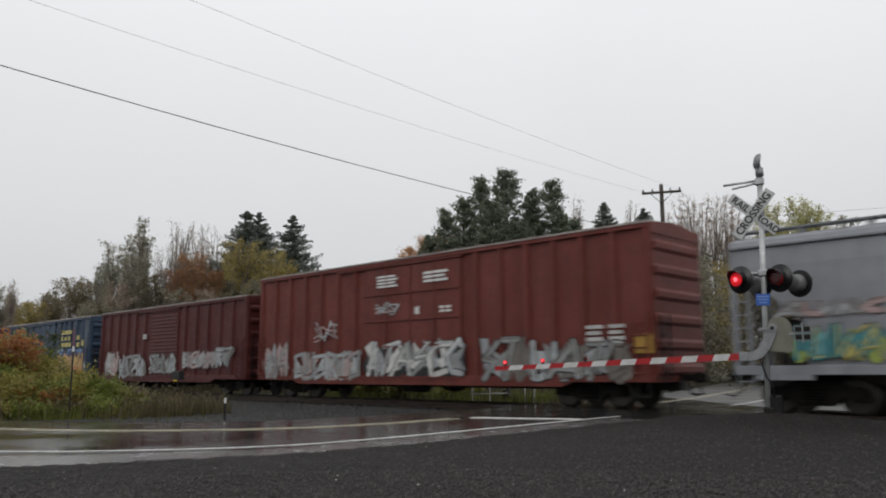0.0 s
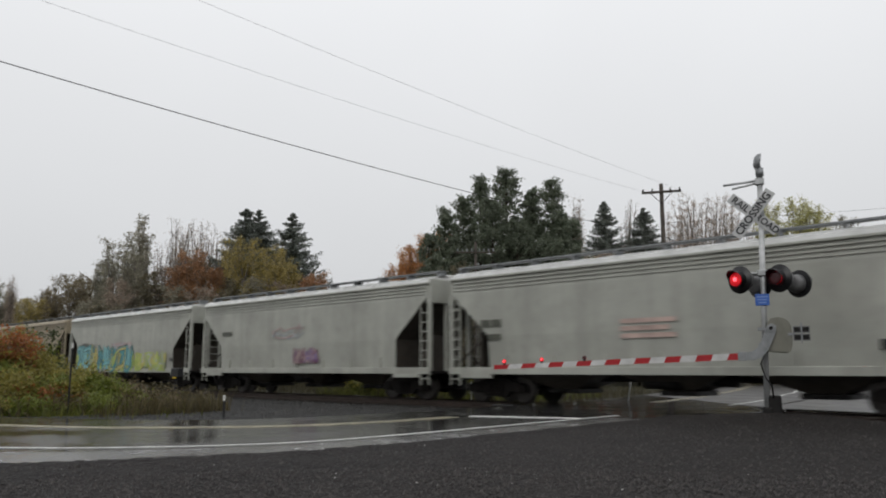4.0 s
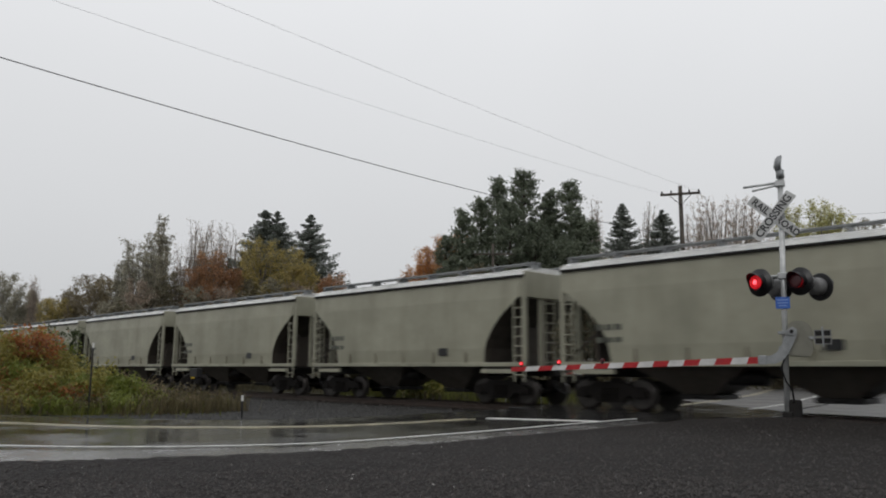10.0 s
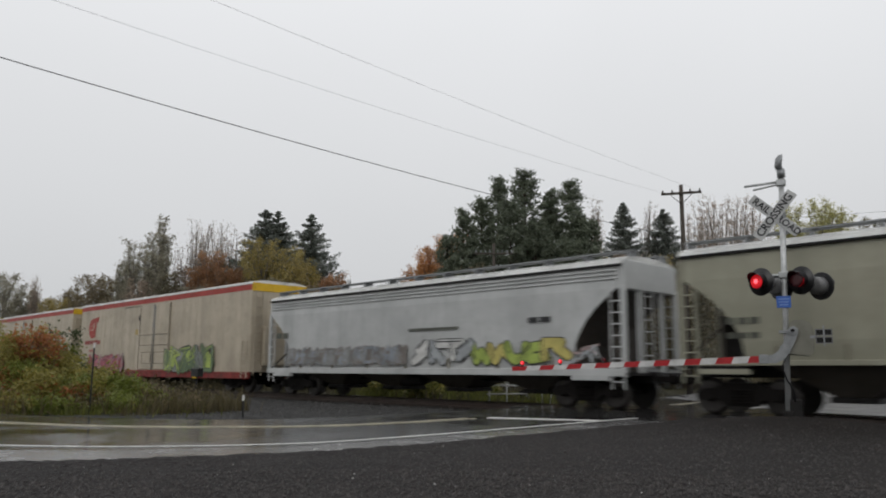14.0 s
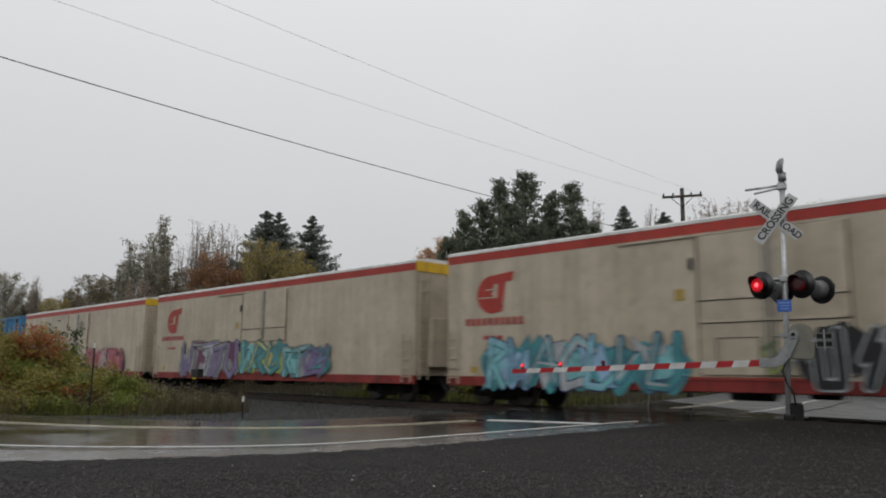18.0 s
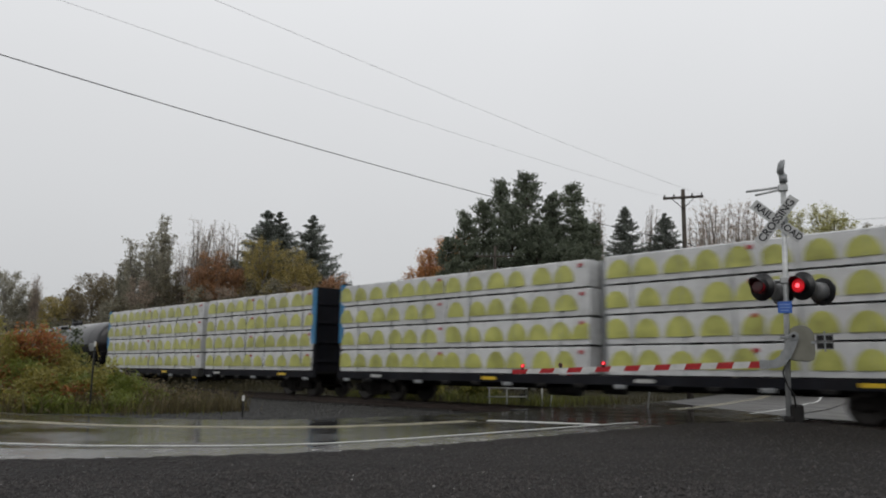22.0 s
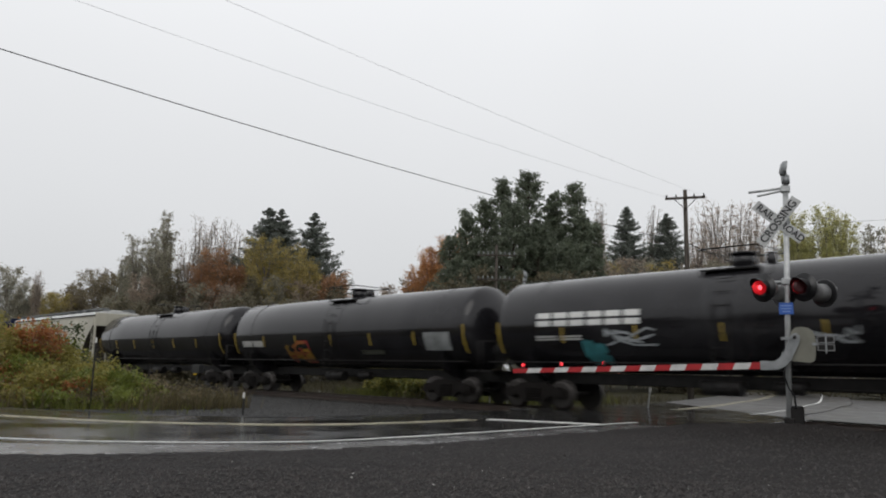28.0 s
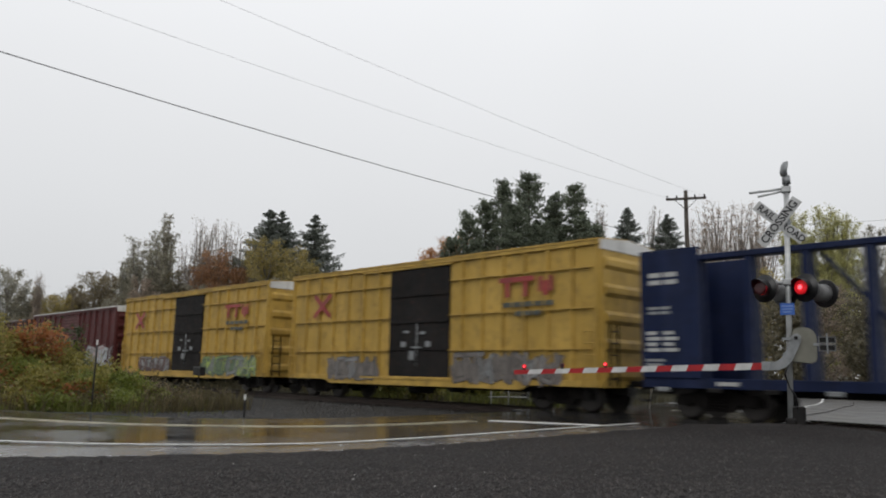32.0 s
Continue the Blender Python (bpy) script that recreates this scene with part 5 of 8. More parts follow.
def truck(car, x):
    """A four-wheeled truck, its centre at x."""
    s = Shape().box(-0.22, 0.22, -1.02, 1.02, 0.36, 0.72, 0.04).box(-0.6, 0.6, -0.06, 0.06, 0.45, 0.55)
    for ax in (-0.89, 0.89):
        s.cyl((ax, -0.92, 0.47), (ax, 0.92, 0.47), 0.075, 10)
    t = part("truck", shared("truck", lambda: s.mesh("truck", MAT["cast"])), None, car, "dark cast steel truck")
    t.location = (x, 0, 0)
    turn = Matrix.Rotation(math.pi, 4, "Z")
    for k, m in enumerate((Matrix.Identity(4), turn)):
        f = part("side_frame", shared("side_frame", frame_mesh), None, t)
        f.matrix_basis = m
        for ax in (-0.89, 0.89):
            w = part("wheel", shared("wheel", wheel_mesh), None, t, "steel wheel with a bright tread")
            w.matrix_basis = Matrix.Translation((ax, 0, 0.445)) @ m
    return t


def coupler(car, x, d, z=0.86):
    s = Shape().box(-0.35, 0.32, -0.09, 0.09, -0.09, 0.09, 0.02).box(0.28, 0.52, -0.15, 0.06, -0.14, 0.14, 0.05).box(0.42, 0.56, -0.02, 0.14, -0.12, 0.12, 0.04)
    c = part("coupler", shared("coupler", lambda: s.mesh("coupler", MAT["cast"])), None, car, "rusty knuckle coupler")
    c.matrix_basis = Matrix.Translation((x + 0.1 * d, 0, z)) @ (Matrix.Identity(4) if d > 0 else Matrix.Rotation(math.pi, 4, "Z"))
    h = Shape().tube([(x + 0.05 * d, -0.28, z - 0.05), (x + 0.25 * d, -0.32, z - 0.30), (x + 0.5 * d, -0.3, z - 0.48), (x + 0.75 * d, -0.26, z - 0.42)], 0.022, 6)
    part("air_hose", h, MAT["black"], car, "black air hose")


def running_gear(car, length, inset, z_under, low=0.0):
    """Trucks, couplers, centre sill, brake gear."""
    for x in (-inset, -length + inset):
        truck(car, x)
    coupler(car, 0.05, 1)
    coupler(car, -length - 0.05, -1)
    s = Shape().box(-length - 0.1, 0.1, -0.2, 0.2, z_under - 0.34, z_under, 0.02)
    part("centre_sill", s, MAT["steel"], car)
    mid = -length / 2
    part("brake_reservoir", Shape().cyl((mid - 0.9, -0.75, z_under - 0.32), (mid + 0.2, -0.75, z_under - 0.32), 0.2, 14), MAT["steel"], car)
    part("brake_cylinder", Shape().cyl((mid + 1.0, -0.6, z_under - 0.28), (mid + 1.7, -0.6, z_under - 0.28), 0.16, 12).cyl((mid + 1.7, -0.6, z_under - 0.28), (-inset - 1.3, -0.2, z_under - 0.3), 0.025, 6), MAT["steel"], car)


def ladder(car, x0, x1, y, z0, z1, n, material, along="x"):
    s = Shape()
    r = 0.02
    for k in range(n):
        z = z0 + (z1 - z0) * (k + 0.5) / n
        a, b = ((x0, y, z), (x1, y, z)) if along == "x" else ((y, x0, z), (y, x1, z))
        s.cyl(a, b, r, 6)
    for x in (x0, x1):
        p = (x, y) if along == "x" else (y, x)
        s.box(p[0] - 0.02, p[0] + 0.02, p[1] - 0.02, p[1] + 0.02, z0 - 0.05, z1 + 0.05)
    part("ladder", s, material, car)


def end_wall(car, x, d, z0, z1, material, ribs, w=1.43):
    """A pressed steel end with level ridges."""
    e = part("end_wall", Shape().box(min(x, x + 0.03 * d), max(x, x + 0.03 * d), -w, w, z0, z1), material, car, "ridged steel end")
    for k in range(ribs):
        z = z0 + (z1 - z0) * (k + 0.5) / ribs
        hh = (z1 - z0) / ribs * 0.26
        pr = [(x + 0.025 * d, z - hh), (x + 0.10 * d, z - hh * 0.4), (x + 0.10 * d, z + hh * 0.4), (x + 0.025 * d, z + hh)]
        part("end_ridge", Shape().prism(pr if d > 0 else pr[::-1], "y", -w + 0.12, w - 0.12), material, e)


def boxcar(name, label, length, z0, z1, body, door, roof_mat, door_at, ribs=(7, 7), style="plug", cap=None, belts=(), group="boxcars", end_ribs=6, rib_w=0.11):
    car = thing(name, label, "boxcar", group)
    L = length
    part("body", Shape().box(-L + 0.02, -0.02, -1.43, 1.43, z0 + 0.12, z1 - 0.05), body, car)
    da, db = door_at          # door's rear and front edge, from the front end
    for side in (-1, 1):
        ya, yb = sorted((side * 1.42, side * HALF))
        for k in range(ribs[0]):
            x = -0.10 + (db + 0.25) * k / max(1, ribs[0] - 0.5)
            pr = [(x - rib_w, 1.42), (x - rib_w * 0.55, HALF), (x + rib_w * 0.55, HALF), (x + rib_w, 1.42)]
            part("side_rib", Shape().prism([(u, w * side) for u, w in pr], "z", z0 + 0.14, z1 - 0.10), body, car)
        for k in range(ribs[1]):
            x = -L + 0.10 + (L + da - 0.25) * k / max(1, ribs[1] - 0.5)
            pr = [(x - rib_w, 1.42), (x - rib_w * 0.55, HALF), (x + rib_w * 0.55, HALF), (x + rib_w, 1.42)]
            part("side_rib", Shape().prism([(u, w * side) for u, w in pr], "z", z0 + 0.14, z1 - 0.10), body, car)
        # eave rail and side sill
        part("eave_rail", Shape().box(-L, 0, ya, yb, z1 - 0.18, z1 - 0.054, 0.01), body, car)
        part("side_sill", Shape().box(-L, 0, ya, yb, z0 + 0.12, z0 + 0.30, 0.01).prism([(-L + 2.6, z0 + 0.13), (-L + 3.0, z0 - 0.02), (-3.0, z0 - 0.02), (-2.6, z0 + 0.13)], "y", ya, yb - 0.02), body, car)
        for z in belts:
            for xa, xb in ((-L + 0.3, da - 0.05), (db + 0.05, -0.3)):
                part("belt_rail", Shape().box(xa, xb, min(side * 1.46, side * 1.545), max(side * 1.46, side * 1.545), z - 0.02, z + 0.02), body, car)
        # doors
        dz0, dz1 = z0 + 0.30, z1 - 0.28
        y0, y1 = sorted((side * 1.42, side * 1.50))
        leaves = [(da, db)] if style in ("slide", "black") else [(da, (da + db) / 2 - 0.02), ((da + db) / 2 + 0.02, db)]
        for a, b in leaves:
            d = part("door", Shape().box(a, b, y0, y1, dz0, dz1, 0.012), door, car, "door")
            if style == "slide":
                for k in range(18):
                    z = dz0 + (dz1 - dz0) * (k + 0.5) / 18
                    part("door_ridge", Shape().prism([(side * 1.495, z - 0.045), (side * 1.53, z), (side * 1.495, z + 0.045)], "x", a + 0.1, b - 0.1), door, d)
            else:
                for k in range(1, 4):
                    z = dz0 + (dz1 - dz0) * k / 4
                    q0, q1 = sorted((side * 1.495, side * 1.545))
                    part("door_bar", Shape().box(a + 0.03, b - 0.03, q0, q1, z - 0.03, z + 0.03), door, d)
                q0, q1 = sorted((side * 1.5, side * 1.58))
                part("lock_rod", Shape().cyl(((a + b) / 2, side * 1.545, dz0 + (0.35 if style == "black" else 0.0)), ((a + b) / 2, side * 1.545, dz0 + 1.9 if style == "black" else dz1), 0.022, 6).box((a + b) / 2 - 0.25, (a + b) / 2 + 0.25, q0, q1, dz0 + 1.0, dz0 + 1.06), MAT["galv"] if style == "black" else door, d)
        if style == "black":
            for u, w, hh in ((-0.75, 1.15, 0.10), (0.55, 1.15, 0.10), (-0.3, 0.75, 0.16), (0.25, 1.55, 0.05), (-0.6, 1.6, 0.04)):
                xm = (da + db) / 2 + u
                part("latch_plate", Shape().box(xm - 0.13, xm + 0.13, min(side * 1.50, side * 1.525), max(side * 1.50, side * 1.525), dz0 + w - hh, dz0 + w + hh, 0.004), MAT["galv"], d, "worn steel latch plate")
        q0, q1 = sorted((side * 1.45, side * 1.56))
        part("door_track", Shape().box(da - 1.6, db + 0.1, q0, q1, z0 + 0.20, z0 + 0.27), body, car)
        part("door_track", Shape().box(da - 1.6, db + 0.1, q0, q1, z1 - 0.26, z1 - 0.2), body, car)
        ladder(car, -0.55, -0.12, side * 1.585, z0 + 0.2, z0 + 1.9, 5, body)
        ladder(car, -L + 0.12, -L + 0.55, side * 1.585, z0 + 0.2, z0 + 1.9, 5, body)
        part("step", Shape().box(-0.5, -0.15, side * 1.5 - 0.03, side * 1.5 + 0.03, z0 - 0.28, z0 - 0.24).box(-0.5, -0.47, side * 1.5 - 0.02, side * 1.5 + 0.02, z0 - 0.28, z0 + 0.15).box(-0.18, -0.15, side * 1.5 - 0.02, side * 1.5 + 0.02, z0 - 0.28, z0 + 0.15), MAT["steel"], car)
    end_wall(car, -0.01, 1, z0 + 0.12, z1 - 0.30, body, end_ribs)
    end_wall(car, -L + 0.01, -1, z0 + 0.12, z1 - 0.30, body, end_ribs)
    for x, d in ((0.0, 1), (-L, -1)):
        xa, xb = sorted((x - 0.01 * d, x + 0.05 * d))
        part("end_cap", Shape().prism([(-1.46, z1 - 0.32), (1.46, z1 - 0.32), (1.46, z1 - 0.03), (0, z1 + 0.10), (-1.46, z1 - 0.03)], "x", xa, xb), cap or body, car)
        ladder(car, -1.25, -0.85, x + 0.16 * d, z0 + 0.2, z0 + 1.9, 5, MAT["steel"], "y")
    part("roof", Shape().prism([(-HALF - 0.025, z1 - 0.05), (HALF + 0.025, z1 - 0.05), (HALF + 0.025, z1 + 0.005), (0, z1 + 0.13), (-HALF - 0.025, z1 + 0.005)], "x", -L, 0), roof_mat, car, "shallow metal roof")
    n = int(L / 1.3)
    for k in range(n):
        x = -L + (k + 0.5) * L / n
        part("roof_seam", Shape().prism([(-1.5, z1), (0, z1 + 0.13), (1.5, z1), (1.5, z1 + 0.035), (0, z1 + 0.17), (-1.5, z1 + 0.035)], "x", x - 0.04, x + 0.04), roof_mat, car)
    running_gear(car, L, 2.35 if L > 18 else 1.75, z0 + 0.22)
    return car


# Dirty brown end sheets, with the shade inside the cage put into the colour.
SHADED_END = paint("sooty_end_sheet", (0.050, 0.042, 0.034), 0.6, (0.025, 0.02, 0.017), 0.5, 0.3)
# Dirty brown bays, darkened further to stand for shade beneath the body.
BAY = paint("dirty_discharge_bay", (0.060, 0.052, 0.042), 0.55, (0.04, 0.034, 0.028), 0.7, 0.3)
GUSSET = paint("stained_gusset", (0.17, 0.155, 0.115), 0.5, (0.09, 0.07, 0.05), 0.6, 0.2)


def hopper(name, label, length, eave, sill, body, roof_mat, bays=2, shape="round", band=False, group="covered hopper cars"):
    """A covered hopper with sloping ends, open end cages and a running board."""
    car = thing(name, label, "covered hopper", group)
    L = length
    zb = sill + 0.02
    if shape == "round":
        cut = [(eave, 0.28), (eave - 0.70, 0.30), (eave - 0.95, 0.62), (eave - 1.25, 1.02), (eave - 1.6, 1.36), (eave - 2.0, 1.62), (eave - 2.3, 1.74), (zb, 1.80)]
    else:
        cut = [(eave, 0.22), (eave - 0.55, 0.24), (eave - 1.2, 0.95), (eave - 1.75, 1.58), (eave - 1.95, 1.78), (zb, 1.82)]
    wide = lambda z: 1.50 - 0.06 * max(0, (z - (eave - 0.7)) / 0.7) ** 2 - 0.05 * max(0, ((zb + 0.6) - z) / 0.6) ** 2 + 0.02
    s, rings = Shape(), []
    for z, c in cut:
        w = wide(z)
        rings.append([(-c, -w, z), (-c, w, z), (-L + c, w, z), (-L + c, -w, z)])
    s.loft(rings, True, False)
    # Sloping end faces take the colour darkened for shade.
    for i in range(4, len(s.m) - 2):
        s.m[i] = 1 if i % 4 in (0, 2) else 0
    part("body", s, [body, SHADED_END], car)
    # roof: curved sheet from eave to crown
    s, rings = Shape(), []
    for x in (-L + 0.12, -0.12):
        rings.append([(x, w, z) for w, z in ((-1.525, eave - 0.01), (-1.47, eave + 0.10), (-1.15, eave + 0.22), (-0.6, eave + 0.29), (0.6, eave + 0.29), (1.15, eave + 0.22), (1.47, eave + 0.10), (1.525, eave - 0.01))])
    s.loft(rings, True, False)
    part("roof", s, roof_mat, car, "curved wet roof sheet")
    # On round hoppers the strip's dark colour stands for shadow under the overhang.
    part("eave_strip", Shape().box(-L + 0.1, -0.1, -1.545, -1.45, eave - 0.075, eave - 0.005, 0.01), MAT["steel"] if shape == "round" else body, car)
    part("eave_strip", Shape().box(-L + 0.1, -0.1, 1.45, 1.545, eave - 0.075, eave - 0.005, 0.01), MAT["steel"] if shape == "round" else body, car)
    if band:
        for k in range(3):
            z = eave - 0.18 - 0.12 * k
            for ya, yb in ((-1.535, -1.48), (1.48, 1.535)):
                part("side_ridge", Shape().box(-L + 0.3, -0.3, ya, yb, z - 0.022, z + 0.022, 0.008), body, car)
    # hatches and running boards
    nh = 4 if L < 14 else 6
    for k in range(nh):
        xc = -L + (k + 0.5) * L / nh
        part("hatch", Shape().box(xc - 0.95, xc + 0.95, -0.36, 0.36, eave + 0.28, eave + 0.37, 0.03), roof_mat, car)
    for y in (-0.85, 0.85):
        s = Shape().box(-L + 0.05, -0.05, y - 0.2, y + 0.2, eave + 0.40, eave + 0.435)
        part("running_board", s, MAT["galv"], car, "grated running board")
        for k in range(int(L / 1.5) + 1):
            x = -L + 0.15 + k * (L - 0.3) / int(L / 1.5)
            part("board_bracket", Shape().box(x - 0.03, x + 0.03, y - 0.22, y + 0.22, eave + 0.2, eave + 0.40), MAT["galv"], car)
    # sill
    for side in (-1, 1):
        ya, yb = sorted((side * 1.40, side * 1.535))
        part("side_sill", Shape().box(-L + 0.05, -0.05, ya, yb, sill - (0.09 if L < 14 else 0.18), sill + 0.04, 0.012), body, car)
        for x in (-1.9, -L + 0.6):
            part("jacking_pad", Shape().box(x, x + 1.3, ya, yb, sill - 0.30, sill - 0.17), body, car)
        n = 5 if L < 14 else 7
        for k in range(n):
            x = -2.6 - (L - 5.2) * k / (n - 1)
            part("gusset", Shape().prism([(x - 0.04, sill + 0.02), (x + 0.04, sill + 0.02), (x + 0.025, sill + 0.40), (x - 0.025, sill + 0.40)], "y", side * 1.50 - 0.035, side * 1.50 + 0.035), GUSSET if shape == "round" else body, car)
    # end cages
    for x, d in ((0.0, 1), (-L, -1)):
        xa, xb = sorted((x - 0.06 * d, x - 0.30 * d))
        part("end_hood", Shape().box(xa, xb, -1.47, 1.47, eave - 0.72, eave + 0.12, 0.02), body, car)
        part("end_platform", Shape().box(min(x, x - 1.8 * d), max(x, x - 1.8 * d), -1.5, 1.5, sill - 0.16, sill - 0.08), MAT["steel"], car)
        part("shear_plate", Shape().box(min(x - 0.9 * d, x - 1.0 * d), max(x - 0.9 * d, x - 1.0 * d), -0.9, 0.9, sill - 0.1, sill + 1.2), SHADED_END, car)
        for y in (-1.44, 1.44):
            part("corner_post", Shape().box(min(x - 0.05 * d, x - 0.20 * d), max(x - 0.05 * d, x - 0.20 * d), y - 0.06, y + 0.06, sill - 0.2, eave - 0.6, 0.01), body, car)
            xs = sorted((x - 0.52 * d, x - 0.12 * d))
            ladder(car, xs[0], xs[1], y * 1.03, sill - 0.5, eave - 0.9, 8, body)
        ladder(car, -0.45, 0.05, x - 0.08 * d, sill - 0.1, eave - 0.7, 7, body, "y")
        for y in (-0.62, 0.62):
            part("end_strut", Shape().box(min(x - 0.08 * d, x - 0.18 * d), max(x - 0.08 * d, x - 0.18 * d), y - 0.05, y + 0.05, sill - 0.1, eave - 0.7), body, car)
        for y in (-1, 1):
            part("diagonal_brace", Shape().cyl((x - 0.14 * d, 1.4 * y, sill), (x - 1.2 * d, 0.5 * y, sill + 1.3), 0.035, 6), SHADED_END, car)
    # discharge bays
    for k in range(bays):
        xc = -L / 2 + (k - (bays - 1) / 2) * (L - 4.4) / bays
        h = (L - 4.4) / bays / 2
        s = Shape().loft([[(xc - h, -1.38, sill), (xc + h, -1.38, sill), (xc + h, 1.38, sill), (xc - h, 1.38, sill)],
                          [(xc - h * 0.92, -1.30, sill - 0.1), (xc + h * 0.92, -1.30, sill - 0.1), (xc + h * 0.92, 1.30, sill - 0.1), (xc - h * 0.92, 1.30, sill - 0.1)],
                          [(xc - 0.42, -0.6, 0.50), (xc + 0.42, -0.6, 0.50), (xc + 0.42, 0.6, 0.50), (xc - 0.42, 0.6, 0.50)]], True, False)
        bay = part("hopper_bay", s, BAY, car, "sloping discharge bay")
        part("outlet_gate", Shape().box(xc - 0.55, xc + 0.55, -0.65, 0.65, 0.36, 0.50, 0.02).cyl((xc, -1.0, 0.43), (xc, 1.0, 0.43), 0.04, 8), MAT["steel"], bay)
    running_gear(car, L, 1.45 if L < 14 else 1.75, sill - 0.05)
    return car


DULLPLACARD = plain("faded_yellow_placard", (0.34, 0.24, 0.05), 0.5, 0.2, 8.0)
GASKET = paint("dirty_rubber", (0.085, 0.075, 0.062), 0.6, (0.04, 0.034, 0.028), 0.5)


def reefer(name, label, length, z0, z1, cream, stripe, sill_mat, yellow, roof_mat):
    car = thing(name, label, "refrigerator car", "refrigerator cars")
    L = length
    part("body", Shape().box(-L, 0, -1.49, 1.49, z0 + 0.30, z1 - 0.30, 0.02), cream, car)
    part("cant_stripe", Shape().box(-L - 0.004, 0.004, -1.497, 1.497, z1 - 0.36, z1 - 0.09), stripe, car, "orange stripe under the roof")
    part("roof", Shape().prism([(-1.51, z1 - 0.09), (1.51, z1 - 0.09), (1.51, z1 - 0.01), (1.42, z1 + 0.04), (0.9, z1 + 0.12), (-0.9, z1 + 0.12), (-1.42, z1 + 0.04), (-1.51, z1 - 0.01)], "x", -L - 0.01, 0.01), roof_mat, car, "white wet roof")
    part("end_band", Shape().box(0.005, 0.03, -1.49, 1.49, z1 - 0.40, z1 - 0.02), yellow, car, "yellow band on the end")
    part("end_band", Shape().box(-L - 0.03, -L - 0.005, -1.49, 1.49, z1 - 0.40, z1 - 0.02), yellow, car, "yellow band on the end")
    da, db = -L / 2 - 1.85, -L / 2 + 1.85
    for side in (-1, 1):
        ya, yb = sorted((side * 1.42, side * 1.52))
        part("side_sill", Shape().box(-L, 0, ya, yb, z0, z0 + 0.31, 0.012), sill_mat, car, "red side sill")
        q0, q1 = sorted((side * 1.47, side * 1.545))
        mid, e0, e1 = -L / 2 + 0.5, -L / 2 - 1.36, -L / 2 + 2.35
        d = part("door", Shape().box(e0, e1, q0, q1, z0 + 0.42, z1 - 0.45, 0.015), cream, car, "plug door")
        r0, r1 = sorted((side * 1.54, side * 1.562))
        for x in (e0, mid, e1):
            part("door_gasket", Shape().box(x - 0.018, x + 0.018, r0, r1, z0 + 0.42, z1 - 0.47), GASKET, d, "dark rubber door gasket")
        for z in (z0 + 2.36, z0 + 1.78):
            part("door_bar", Shape().box(e0 + 0.05, e1 - 0.05, min(side * 1.54, side * 1.575), max(side * 1.54, side * 1.575), z - 0.03, z + 0.03), cream, d)
            part("bar_groove", Shape().box(e0 + 0.05, e1 - 0.05, r0, r1, z - 0.055, z - 0.032), GASKET, d)
        for xa, xb in ((mid - 1.4, mid - 0.3), (mid + 0.12, mid + 1.45)):
            f = part("latch_frame", Shape().box(xa, xb, min(side * 1.54, side * 1.556), max(side * 1.54, side * 1.556), z0 + 0.74, z0 + 1.34, 0.006), cream, d)
            for u0, u1, za, zb in ((xa - 0.02, xa + 0.015, 0.72, 1.36), (xb - 0.015, xb + 0.02, 0.72, 1.36), (xa, xb, 0.72, 0.745), (xa, xb, 1.335, 1.36)):
                part("frame_edge", Shape().box(u0, u1, min(side * 1.54, side * 1.564), max(side * 1.54, side * 1.564), z0 + za, z0 + zb), GASKET, f)
        for x in (mid - 0.12, mid + 0.10):
            part("lock_rod", Shape().cyl((x, side * 1.575, z0 + 0.4), (x, side * 1.575, z1 - 0.5), 0.02, 6), MAT["galv"], d)
        part("door_track", Shape().box(da - 2.6, db + 0.1, q0, q1, z0 + 0.30, z0 + 0.37), SILL_TRACK, car, "red door track")
        part("door_track", Shape().box(da - 1.9, db + 0.1, q0, q1, z1 - 0.44, z1 - 0.38), cream, car, "upper door track")
        for k in range(1, 16):
            x = -L * k / 16
            if not da < x < db:
                part("panel_seam", Shape().box(x - 0.012, x + 0.012, min(side * 1.488, side * 1.496), max(side * 1.488, side * 1.496), z0 + 0.31, z1 - 0.37), cream, car)
        part("grab_iron", Shape().box(e0 - 0.24, e0 - 0.15, q0, q1, z1 - 1.30, z1 - 1.0), MAT["black"], car)
        part("yellow_placard", Shape().box(e0 - 0.68, e0 - 0.40, min(side * 1.49, side * 1.5), max(side * 1.49, side * 1.5), z1 - 2.10, z1 - 1.80), DULLPLACARD, car, "small yellow placard")
        part("yellow_placard", Shape().box(-L + 1.1, -L + 1.4, min(side * 1.49, side * 1.5), max(side * 1.49, side * 1.5), z0 + 0.42, z0 + 0.62), DULLPLACARD, car, "small yellow placard")
        for x in (-0.6, -L + 0.12):
            ladder(car, x, x + 0.45, side * 1.56, z0 + 0.1, z0 + 1.7, 5, cream)
    part("reefer_unit", Shape().box(0.0, 0.28, -0.9, 0.9, z0 + 0.6, z0 + 2.4, 0.03), cream, car, "cooling unit on the end")
    ladder(car, -1.35, -0.95, 0.1, z0 + 0.2, z1 - 0.5, 9, cream, "y")
    running_gear(car, L, 2.0, z0 + 0.30)
    return car


DULLYELLOW = plain("dull_yellow_reflective", (0.30, 0.21, 0.03), 0.45, 0.2, 8.0)


